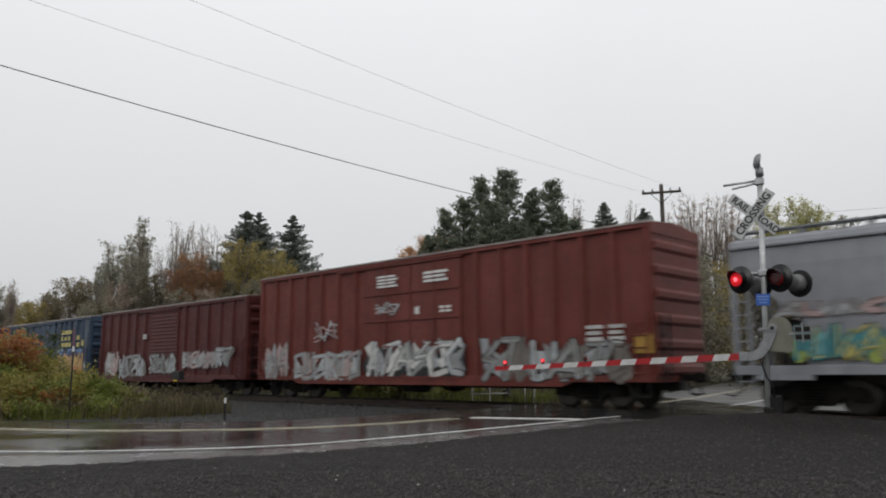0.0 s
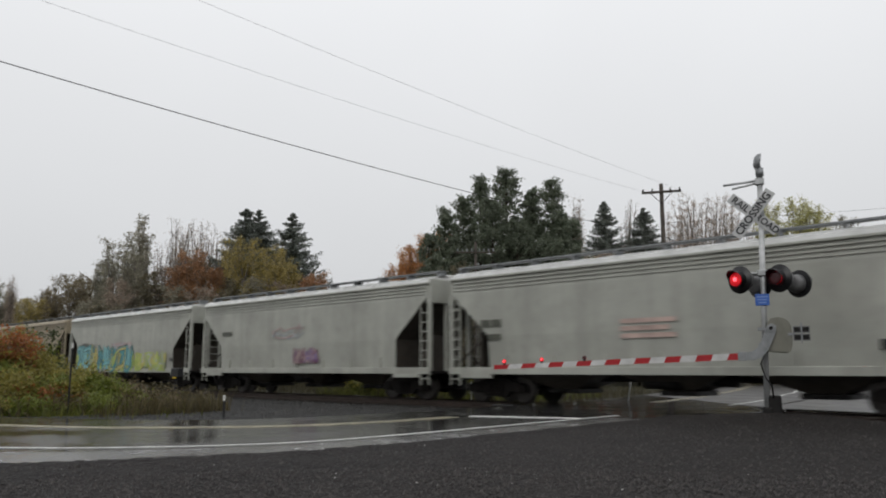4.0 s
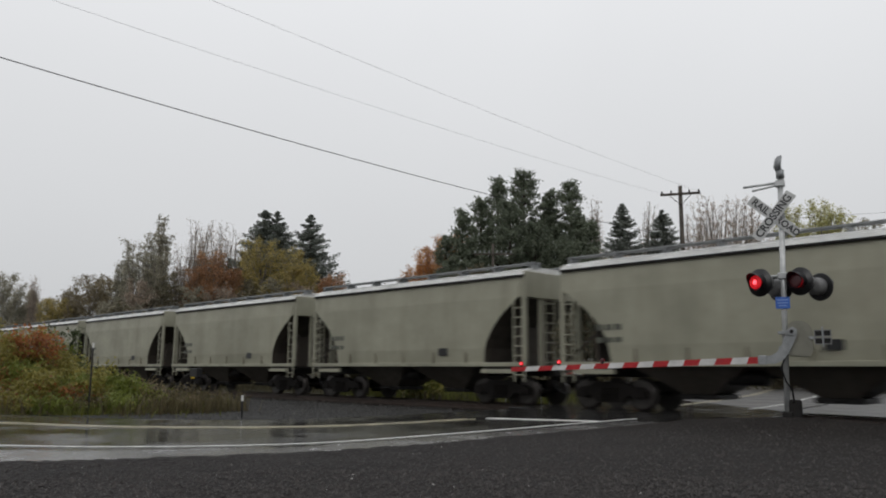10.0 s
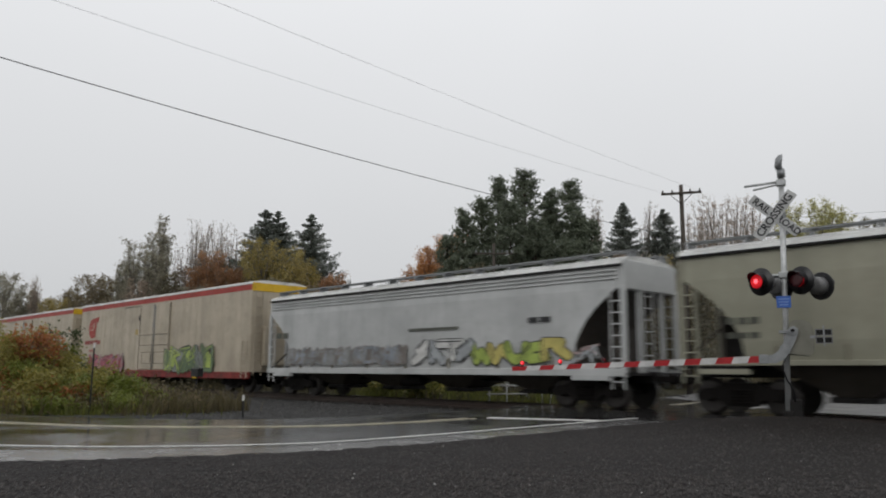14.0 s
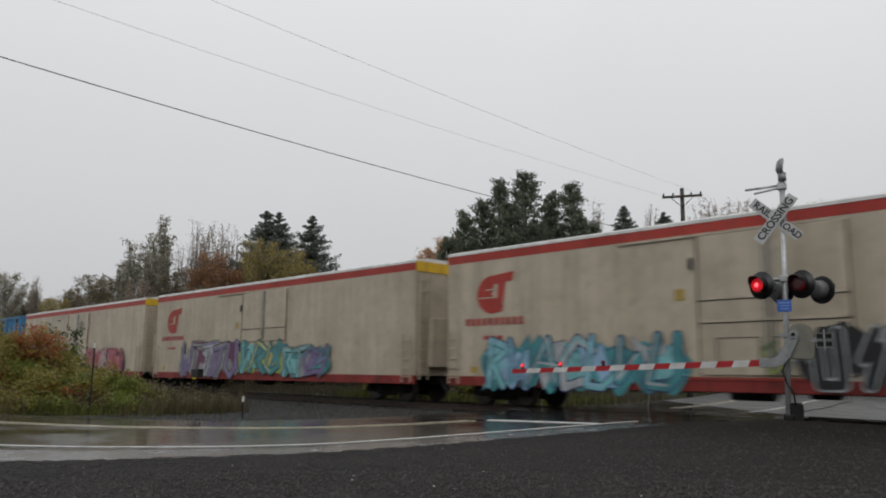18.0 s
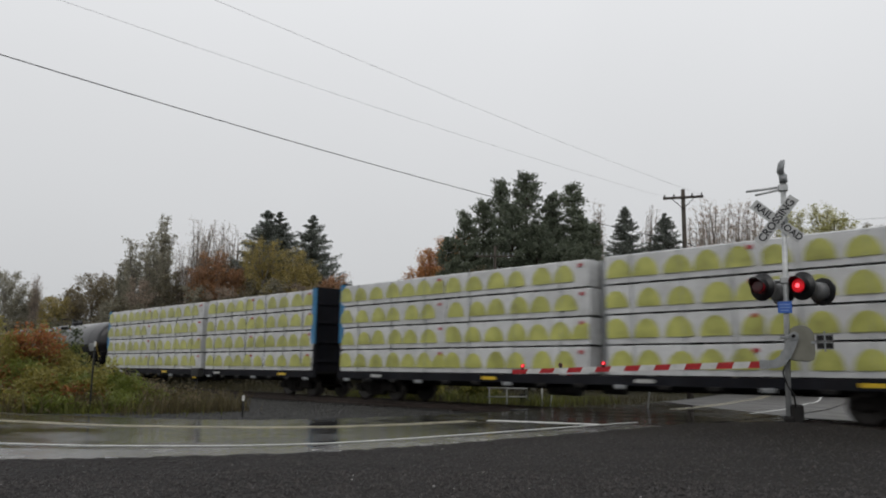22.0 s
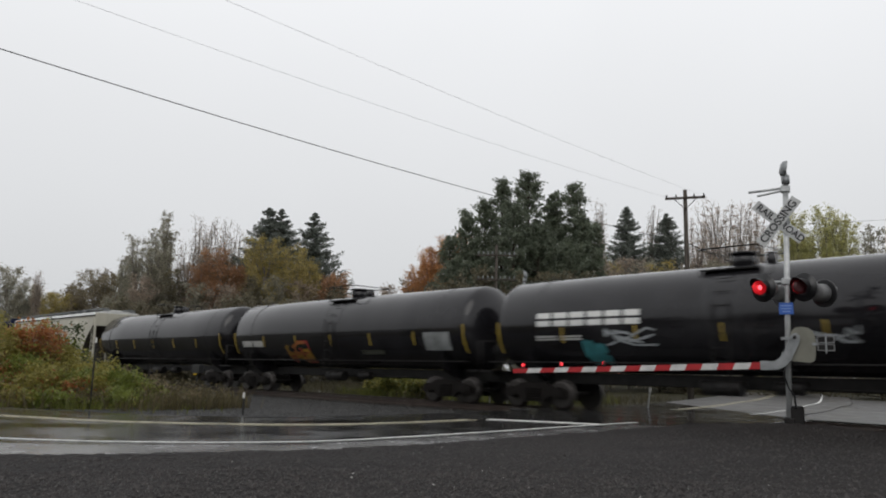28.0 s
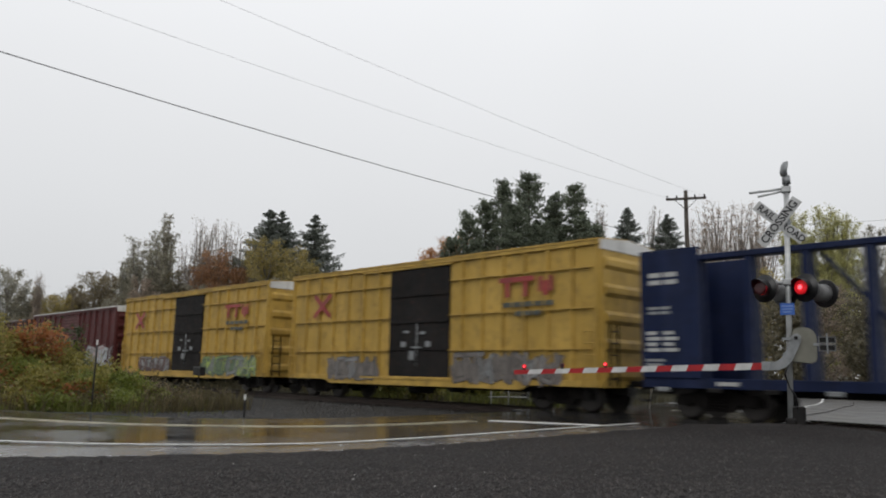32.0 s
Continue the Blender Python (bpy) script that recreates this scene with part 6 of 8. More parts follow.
def tank_car(name, label, length, shell):
    car = thing(name, label, "tank car", "tank cars")
    L, r, zc = length, 1.48, 2.62
    prof = []
    for k in range(7):
        a = k / 6 * math.pi / 2
        prof.append((r * math.sin(a) + 0.001, -L + 0.30 + 0.62 * (1 - math.cos(a))))
    prof += [(r, -L * 0.75), (r, -L / 2), (r, -L * 0.25)]
    for k in range(6, -1, -1):
        a = k / 6 * math.pi / 2
        prof.append((r * math.sin(a) + 0.001, -0.30 - 0.62 * (1 - math.cos(a))))
    part("tank", Shape().lathe(prof, (0, 0, zc), "x", 44), shell, car, "long black tank shell")
    for x in (-2.2, -L / 2 - 0.5, -L / 2 + 0.5, -L + 2.2):
        part("shell_seam", Shape().lathe([(r + 0.006, -0.03), (r + 0.012, 0), (r + 0.006, 0.03)], (x, 0, zc), "x", 44), shell, car)
    m = -L / 2
    part("manway", Shape().cyl((m, 0, zc + r - 0.1), (m, 0, zc + r + 0.28), 0.33, 20).cyl((m, 0, zc + r + 0.28), (m, 0, zc + r + 0.34), 0.37, 20).cyl((m + 0.75, 0, zc + r - 0.1), (m + 0.75, 0, zc + r + 0.28), 0.16, 12), shell, car, "round manway cover")
    part("top_platform", Shape().box(m - 0.8, m + 0.8, 0.52, 0.95, zc + 1.26, zc + 1.30), MAT["steel"], car, "dark walkway beside the manway")
    plat = part("top_platform", Shape().box(m - 0.8, m + 0.8, -0.95, -0.52, zc + 1.26, zc + 1.30), MAT["steel"], car, "dark walkway beside the manway")
    s = Shape()
    for y in (-0.95, 0.95):
        for x in (-0.8, 0, 0.8):
            s.cyl((m + x, y, zc + 1.1), (m + x, y, zc + 1.86), 0.018, 6)
        s.cyl((m - 0.8, y, zc + 1.86), (m + 0.8, y, zc + 1.86), 0.018, 6)
    for x in (-0.8, 0.8):
        s.cyl((m + x, -0.95, zc + 1.86), (m + x, 0.95, zc + 1.86), 0.018, 6)
    part("handrail", s, MAT["steel"], plat)
    for side in (-1, 1):
        s = Shape()
        for k in range(9):
            z = 0.75 + k * 0.36
            y = side * (math.sqrt(max(0.05, (r + 0.06) ** 2 - (z - zc) ** 2)) if z > zc else r + 0.06)
            s.cyl((m - 0.22, y, z), (m + 0.22, y, z), 0.013, 6)
        s.box(m - 0.235, m - 0.21, side * 1.54 - 0.012, side * 1.54 + 0.012, 0.6, zc + 0.4).box(m + 0.21, m + 0.235, side * 1.54 - 0.012, side * 1.54 + 0.012, 0.6, zc + 0.4)
        part("side_ladder", s, MAT["steel"], car)
        for k in range(7):
            x = -0.75 - (L - 1.5) * k / 6
            za, zb = (-0.62, -0.16) if k not in (0, 6) else (-0.92, 0.05)
            zs = [za + (zb - za) * j / 5 for j in range(6)]
            ring = lambda z: [(u, side * (math.sqrt(r * r - z * z) + w), zc + z) for u, w in ((x - 0.04, 0.004), (x + 0.04, 0.004), (x + 0.04, 0.014), (x - 0.04, 0.014))]
            part("reflector_strip", Shape().loft([ring(z) for z in zs], True, False), DULLYELLOW, car, "yellow reflective strip")
        part("running_rail", Shape().cyl((-L + 0.4, side * 1.5, 1.42), (-0.4, side * 1.5, 1.42), 0.022, 6), MAT["steel"], car)
    for x, d in ((0.0, 1), (-L, -1)):
        xa, xb = sorted((x - 0.05 * d, x - 2.6 * d))
        part("stub_sill", Shape().box(xa, xb, -0.25, 0.25, 0.75, 1.15, 0.02), MAT["steel"], car)
        part("end_platform", Shape().box(min(x, x - 0.5 * d), max(x, x - 0.5 * d), -1.5, 1.5, 1.10, 1.15), MAT["steel"], car)
        part("bolster_saddle", Shape().prism([(-1.4, 1.75), (-1.2, 1.2), (-0.5, 0.85), (0.5, 0.85), (1.2, 1.2), (1.4, 1.75), (1.1, 1.55), (0.6, 1.22), (-0.6, 1.22), (-1.1, 1.55)], "x", x - 1.95 * d - 0.12, x - 1.95 * d + 0.12), shell, car)
        s = Shape()
        for y in (-1.45, -0.5, 0.5, 1.45):
            s.cyl((x - 0.05 * d, y, 1.12), (x - 0.05 * d, y, 2.1), 0.02, 6)
        s.cyl((x - 0.05 * d, -1.45, 2.1), (x - 0.05 * d, 1.45, 2.1), 0.02, 6)
        part("end_rail", s, MAT["steel"], car)
    running_gear(car, L, 1.9, 1.12)
    part("bottom_outlet", Shape().cyl((m, 0, zc - r - 0.3), (m, 0, zc - r + 0.1), 0.2, 12), MAT["steel"], car)
    return car


def centrebeam(name, label, length, z1, paint_mat, deck_mat, posts=13, post_half=0.085, end_panels=False):
    car = thing(name, label, "centerbeam flatcar", "centerbeam flatcars")
    L = length
    for side in (-1, 1):
        ya, yb = sorted((side * 1.36, side * 1.50))
        part("side_sill", Shape().box(-L, 0, ya, yb, 0.80, 1.06, 0.012), paint_mat, car, "deep side sill")
        n = 16
        for k in range(n):
            x = -0.6 - (L - 1.2) * k / (n - 1)
            part("winch", Shape().box(x - 0.18, x + 0.18, side * 1.49 - 0.05, side * 1.49 + 0.05, 0.70, 0.82, 0.02), MAT["steel"] if k % 3 else MAT["galv"], car)
        for k in range(4):
            x = -2.4 - (L - 4.8) * k / 3
            part("reflector_strip", Shape().box(x - 0.3, x + 0.3, side * 1.503 - 0.004, side * 1.503 + 0.004, 0.88, 0.98), MAT["offwhite"] if k % 2 else MAT["yellow"], car, "reflective strip")
    part("deck", Shape().box(-L, 0, -1.37, 1.37, 0.96, 1.05), deck_mat, car, "ribbed deck")
    for x, d in ((0.0, 1), (-L, -1)):
        xa, xb = sorted((x, x - 0.10 * d))
        b = part("bulkhead", Shape().box(xa, xb, -1.42, 1.42, 1.05, z1), paint_mat, car, "steel end bulkhead")
        for y in (-1.40, -0.7, 0.0, 0.7, 1.40):
            q = sorted((x - 0.02 * d, x - 0.34 * d))
            part("bulkhead_post", Shape().box(q[0], q[1], y - 0.06, y + 0.06, 1.05, z1, 0.01), paint_mat, b)
        for k in range(4):
            z = 1.5 + k * 0.8
            part("bulkhead_rib", Shape().box(min(x + 0.05 * d, x - 0.02 * d), max(x + 0.05 * d, x - 0.02 * d), -1.38, 1.38, z - 0.06, z + 0.06), paint_mat, b)
        if not end_panels:
            for side in (-1, 1):
                ya, yb = sorted((side * 1.465, side * 1.50))
                part("bulkhead_edge", Shape().box(min(x - 0.03 * d, x - 0.33 * d), max(x - 0.03 * d, x - 0.33 * d), ya, yb, 2.2, z1 - 0.05), SKYBLUE, b, "bright blue edge of the bulkhead")
        if end_panels:
            for side in (-1, 1):
                ya, yb = sorted((side * 1.42, side * 1.546))
                deep = 0.45 if d > 0 else 1.7
                part("end_panel", Shape().box(min(x, x - deep * d), max(x, x - deep * d), ya, yb, 1.06, z1, 0.01), paint_mat, car, "solid side panel at the bulkhead")
    if not end_panels:
        part("centre_panel", Shape().box(-9.78, -9.34, -1.0, 1.0, 1.06, z1 - 0.1, 0.02), MAT["galv"], car, "grey panel between the two halves of the load")
    part("top_chord", Shape().box(-L + 0.1, -0.1, -0.22, 0.22, z1 - 0.16, z1, 0.02), paint_mat, car, "top chord of the centre truss")
    for k in range(posts):
        x = -0.95 - (L - 1.9) * k / (posts - 1)
        for side in (-1, 1):
            foot = 0.36 if end_panels else 0.26
            pr = [(side * 0.06, z1 - 0.12), (side * (0.12 + 0.2 * foot), z1 - 0.12), (side * foot, 1.05), (side * 0.06, 1.05)]
            part("truss_post", Shape().prism(pr, "x", x - post_half, x + post_half), paint_mat, car)
        if k < posts - 1 and k in (1, 3, 8, 10):
            x2 = -0.95 - (L - 1.9) * (k + 1.8) / (posts - 1)
            part("truss_diagonal", Shape().cyl((x, 0, z1 - 0.2 if k < 6 else 1.1), (x2, 0, 1.1 if k < 6 else z1 - 0.2), 0.06, 6), paint_mat, car)
    running_gear(car, L, 1.9, 0.96)
    return car

# ---- the train ----
RED = paint("oxide_red_boxcar", (0.128, 0.026, 0.019), 0.5, (0.045, 0.028, 0.022), 0.5, 0.4)
MAROON = paint("maroon_boxcar", (0.074, 0.0125, 0.012), 0.5, (0.035, 0.02, 0.018), 0.5, 0.3)
DARKRED = paint("dark_red_boxcar", (0.084, 0.0125, 0.0135), 0.5, (0.03, 0.018, 0.016), 0.4, 0.3)
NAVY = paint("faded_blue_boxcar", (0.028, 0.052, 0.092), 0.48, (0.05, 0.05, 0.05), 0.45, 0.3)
SKYBLUE = paint("bright_blue_boxcar", (0.045, 0.19, 0.36), 0.45, (0.06, 0.075, 0.08), 0.45, 0.2)
GOLD_PAINT = paint("yellow_boxcar", (0.44, 0.285, 0.060), 0.45, (0.13, 0.085, 0.035), 0.6, 0.3, 0.6)
BROWN = paint("brown_boxcar", (0.070, 0.030, 0.022), 0.5, (0.03, 0.02, 0.018), 0.5, 0.3)
LIGHTGREY = paint("light_grey_hopper", (0.35, 0.355, 0.315), 0.42, (0.17, 0.165, 0.15), 0.22, 0.05, 0.3)
DULLGREY = paint("dull_grey_hopper", (0.29, 0.285, 0.255), 0.45, (0.14, 0.13, 0.115), 0.3, 0.08, 0.4)
STEELGREY = paint("silver_grey_hopper", (0.235, 0.245, 0.265), 0.4, (0.13, 0.13, 0.135), 0.3, 0.05, 0.4)
TAN = paint("tan_hopper", (0.275, 0.235, 0.165), 0.5, (0.15, 0.11, 0.07), 0.4, 0.15, 0.45)
SAGE = paint("grey_green_hopper", (0.265, 0.26, 0.20), 0.45, (0.17, 0.16, 0.12), 0.22, 0.04, 0.35)
PALE = paint("pale_grey_hopper", (0.43, 0.44, 0.435), 0.42, (0.22, 0.22, 0.21), 0.22, 0.04, 0.3)
IVORY = paint("ivory_hopper", (0.42, 0.40, 0.33), 0.42, (0.21, 0.20, 0.16), 0.2, 0.04, 0.3)
CREAM = paint("cream_reefer", (0.425, 0.372, 0.288), 0.42, (0.21, 0.175, 0.13), 0.36, 0.03, 0.48)
ORANGE = paint("orange_stripe", (0.34, 0.036, 0.026), 0.42, (0.12, 0.05, 0.03), 0.35)
SILLRED = paint("red_sill", (0.21, 0.024, 0.020), 0.5, (0.03, 0.022, 0.018), 0.8, 0.3, 0.8)
YELLOW = paint("yellow_end_band", (0.58, 0.36, 0.015), 0.42, (0.15, 0.10, 0.03), 0.35)
ROOFWHITE = paint("white_roof", (0.60, 0.60, 0.58), 0.28, (0.25, 0.24, 0.22), 0.4)
ROOFGREY = paint("wet_grey_roof", (0.56, 0.565, 0.55), 0.20, (0.30, 0.29, 0.27), 0.4)
ROOFWET = paint("wet_rust_roof", (0.30, 0.265, 0.245), 0.20, (0.14, 0.11, 0.10), 0.5, 0.2)
ROOFDARK = paint("dull_roof", (0.19, 0.17, 0.155), 0.3, (0.06, 0.05, 0.045), 0.6, 0.3)
TANKBLACK = paint("black_tank", (0.0085, 0.008, 0.0098), 0.11, (0.014, 0.012, 0.011), 0.3, 0.0, 0.3, 0.0, 0.5, 0.03)
for field, amount in (("Coat Weight", 0.10), ("Coat Roughness", 0.08), ("Coat IOR", 1.5), ("Specular IOR Level", 0.36)):
    TANKBLACK.node_tree.nodes["Principled BSDF"].inputs[field].default_value = amount
BEAMBLUE = paint("dark_blue_centerbeam", (0.009, 0.016, 0.050), 0.48, (0.012, 0.012, 0.014), 0.4)
BEAMBLACK = paint("black_centerbeam", (0.006, 0.0065, 0.010), 0.6, (0.012, 0.010, 0.009), 0.5)
BLACKDOOR = paint("black_door", (0.010, 0.0092, 0.009), 0.65, (0.030, 0.022, 0.018), 0.6, 0.3)
for beam in (BEAMBLUE, BEAMBLACK, BLACKDOOR):
    beam.node_tree.nodes["Principled BSDF"].inputs["Specular IOR Level"].default_value = 0.10
WRAP = paint("white_plastic_wrap", (0.54, 0.545, 0.545), 0.26, (0.30, 0.30, 0.29), 0.3, 0.0, 0.4, 0.0, 1.0, 0.5)
DOME = plain("yellow_green_print", (0.385, 0.39, 0.105), 0.35, 0.30, 1.6)

SPRAY = {}
for key, rgb in dict(white=(0.52, 0.52, 0.50), black=(0.013, 0.013, 0.015), grey=(0.22, 0.23, 0.23), silver=(0.32, 0.34, 0.35), teal=(0.05, 0.22, 0.24), aqua=(0.16, 0.40, 0.42), blue=(0.05, 0.14, 0.36),
                     navy=(0.02, 0.03, 0.10), orange=(0.52, 0.17, 0.02), amber=(0.50, 0.29, 0.06), yellow=(0.46, 0.40, 0.12), lime=(0.30, 0.38, 0.08), moss=(0.10, 0.15, 0.07), pink=(0.40, 0.12, 0.16), plum=(0.10, 0.02, 0.06),
                     violet=(0.16, 0.12, 0.25), red=(0.27, 0.034, 0.03), brown=(0.085, 0.035, 0.025), buff=(0.125, 0.112, 0.10), deepsea=(0.035, 0.105, 0.13), ochre=(0.33, 0.19, 0.03), sky=(0.22, 0.36, 0.50), ink=(0.065, 0.068, 0.052), rust=(0.26, 0.09, 0.025), blush=(0.42, 0.31, 0.27), rose=(0.36, 0.27, 0.26), faint=(0.24, 0.27, 0.31), goldleaf=(0.46, 0.29, 0.035), greige=(0.165, 0.145, 0.13), sand=(0.46, 0.30, 0.13), flame=(0.46, 0.10, 0.025), indigo=(0.022, 0.028, 0.085), bluebell=(0.07, 0.19, 0.40), mint=(0.05, 0.20, 0.14)).items():
    SPRAY[key] = plain("spray_" + key, rgb, 0.45, 0.30, 2.2)
PALETTES = {  # cloud, outline, fills
    "pale": ("rose", "brown", ("silver", "grey", "rose", "silver")), "bw": ("black", "black", ("white", "silver", "white", "grey")), "silver": ("buff", "black", ("silver", "grey", "buff", "silver")),
    "ochre": ("ochre", "ochre", ("ochre",)), "fire": ("navy", "black", ("orange", "yellow", "amber", "orange")), "sky": ("blue", "navy", ("sky", "blue", "white", "teal")), "brown": ("brown", "black", ("brown", "grey")),
    "bluew": ("blue", "navy", ("sky", "white", "blue", "aqua")), "purple": ("rose", "plum", ("violet", "rose", "plum")), "pinkpale": ("rose", "rose", ("rose", "silver")), "lagoon": ("lime", "black", ("teal", "aqua", "teal", "yellow")),
    "limepale": ("lime", "lime", ("lime", "yellow", "silver")), "redw": ("rose", "red", ("white", "rose", "red")), "faded": ("faint", "faint", ("faint", "sky")), "black": ("black", "black", ("black",)), "dark": ("grey", "black", ("grey", "black", "silver")),
    "outline": ("silver", "black", ("white", "silver")), "limeout": ("lime", "black", ("lime", "yellow", "lime")), "pink": ("plum", "plum", ("pink", "red", "pink", "rose")), "moss": ("moss", "black", ("moss", "lime", "grey")),
    "gold": ("black", "black", ("goldleaf", "amber")), "chrome": ("black", "black", ("black", "white", "black", "silver")), "drip": ("deepsea", "buff", ("deepsea", "buff", "moss", "buff", "grey")), "dusk": ("indigo", "indigo", ("indigo", "indigo", "indigo", "bluebell")), "sand": ("brown", "brown", ("sand", "amber", "sand", "goldleaf")), "flame": ("flame", "brown", ("flame", "orange", "amber", "flame")), "bubble": ("blue", "navy", ("bluebell", "sky", "blue", "bluebell")), "greige": ("greige", "greige", ("greige",)), "inkbold": ("silver", "silver", ("black", "black")), "whitebold": ("black", "silver", ("black", "black")), "mint": ("mint", "mint", ("mint", "teal")), "weed": ("moss", "moss", ("moss", "deepsea", "moss", "greige")), "brownpatch": ("brown", "brown", ("brown",)), "skylump": ("sky", "blue", ("sky", "bluebell", "sky", "sky")), "skyblock": ("sky", "blue", ("sky", "white", "bluebell", "sky")), "faintdark": ("grey", "greige", ("grey", "greige", "faint")), "ghost": ("greige", "black", ("greige", "buff", "greige", "grey")), "inky": ("grey", "black", ("white", "black", "silver", "black")), "violet": ("grey", "black", ("violet", "grey", "plum", "silver")), "sea": ("teal", "navy", ("aqua", "sky", "teal", "silver")), "night": ("plum", "rose", ("black", "black", "navy", "rose")), "teal": ("teal", "black", ("teal", "aqua", "grey", "violet")), "amber": ("teal", "brown", ("amber", "orange", "amber", "ochre", "buff")),
    "buff": ("buff", "buff", ("buff", "brown", "grey")), "wash": ("buff", "buff", ("buff",)), "smudge": ("buff", "brown", ("grey", "buff", "brown", "buff")),
}
SIGNS = [  # loose bends and slashes, in a unit square
    [[(0.05, 0.0), (0.15, 1.0), (0.85, 0.8), (0.45, 0.5), (0.95, 0.05)]], [[(0.0, 1.0), (0.25, 0.05), (0.55, 0.75), (0.95, 0.0)]], [[(0.95, 0.85), (0.35, 1.0), (0.02, 0.5), (0.35, 0.0), (0.98, 0.15)]],
    [[(0.0, 0.0), (0.5, 1.0), (1.0, 0.0)], [(0.2, 0.4), (0.85, 0.35)]], [[(0.0, 0.9), (1.0, 1.0)], [(0.55, 0.95), (0.4, 0.0)]], [[(0.1, 0.05), (0.0, 0.9), (0.9, 1.0), (1.0, 0.15), (0.1, 0.05)]],
    [[(0.7, 1.0), (0.1, 0.45), (0.8, 0.55), (0.2, 0.0)]], [[(0.05, 1.0), (0.1, 0.1), (0.5, 0.0), (0.9, 0.2), (0.85, 1.0)]],
]
SOKU = [[[(0.9, 0.85), (0.5, 1.0), (0.1, 0.8), (0.3, 0.55), (0.8, 0.45), (0.9, 0.2), (0.5, 0.0), (0.08, 0.15)]], [[(0.5, 1.0), (0.08, 0.75), (0.08, 0.25), (0.5, 0.0), (0.92, 0.25), (0.92, 0.75), (0.5, 1.0)]],
        [[(0.1, 0.0), (0.1, 1.0)], [(0.9, 1.0), (0.15, 0.5), (0.95, 0.0)]], [[(0.08, 1.0), (0.1, 0.2), (0.5, 0.0), (0.9, 0.2), (0.92, 1.0)]]]


def stroke(s, pts, w, y, slot):
    """A flat brush stroke with round joints on an upright plane."""
    for (xa, za), (xb, zb) in zip(pts, pts[1:]):
        d = Vector((xb - xa, zb - za))
        if d.length < 1e-4:
            continue
        n = Vector((-d.y, d.x)).normalized() * w / 2
        s.add([(xa + n.x, y, za + n.y), (xb + n.x, y, zb + n.y), (xb - n.x, y, zb - n.y), (xa - n.x, y, za - n.y)], [(0, 1, 2, 3)], slot=slot)
    for x, z in pts:
        s.add([(x + w / 2 * math.cos(a), y, z + w / 2 * math.sin(a)) for a in [math.pi / 5 * i for i in range(10)]], [tuple(range(10))], slot=slot)


def blob(s, x, z, rx, rz, y, slot, rnd):
    ph = rnd.uniform(0, 6.28)
    s.add([(x + rx * math.cos(a) * (1 + 0.16 * math.sin(3 * a + ph)), y, z + rz * math.sin(a) * (1 + 0.16 * math.cos(4 * a + ph))) for a in [math.pi / 10 * i for i in range(20)]], [tuple(range(20))], slot=slot)


LETTER_FORMS = [  # slanted hooks, arrows and wedges in a unit box, never letters
    [(-0.5, -0.5), (-0.15, -0.5), (0.05, 0.05), (0.35, -0.1), (0.5, 0.5), (0.1, 0.32), (-0.12, 0.5)],
    [(-0.35, -0.5), (0.5, -0.38), (0.15, -0.2), (0.42, 0.2), (0.2, 0.5), (-0.1, 0.1), (-0.5, 0.3), (-0.25, -0.1)],
    [(-0.5, 0.1), (-0.1, -0.5), (0.1, -0.15), (0.5, -0.3), (0.25, 0.1), (0.4, 0.5), (0.0, 0.25), (-0.3, 0.45)],
    [(-0.45, -0.5), (-0.2, -0.45), (0.5, 0.3), (0.3, 0.5), (0.0, 0.3), (-0.1, 0.5), (-0.5, 0.2), (-0.2, 0.05)],
    [(-0.5, -0.3), (0.0, -0.5), (0.5, -0.2), (0.2, -0.05), (0.5, 0.45), (0.05, 0.2), (-0.4, 0.5), (-0.2, 0.0)],
]


def wedge(s, form, x, z, w, h, lean, y, slot, grow=0.0):
    cx = lambda u, v: x + u * (w + 2 * grow) + lean * v * h
    n = len(form)
    pts = [(cx(u, v), y, z + v * (h + 2 * grow)) for u, v in form]
    mid = (x, y, z)
    s.add([mid] + pts, [(0, 1 + k, 1 + (k + 1) % n) for k in range(n)], slot=slot)


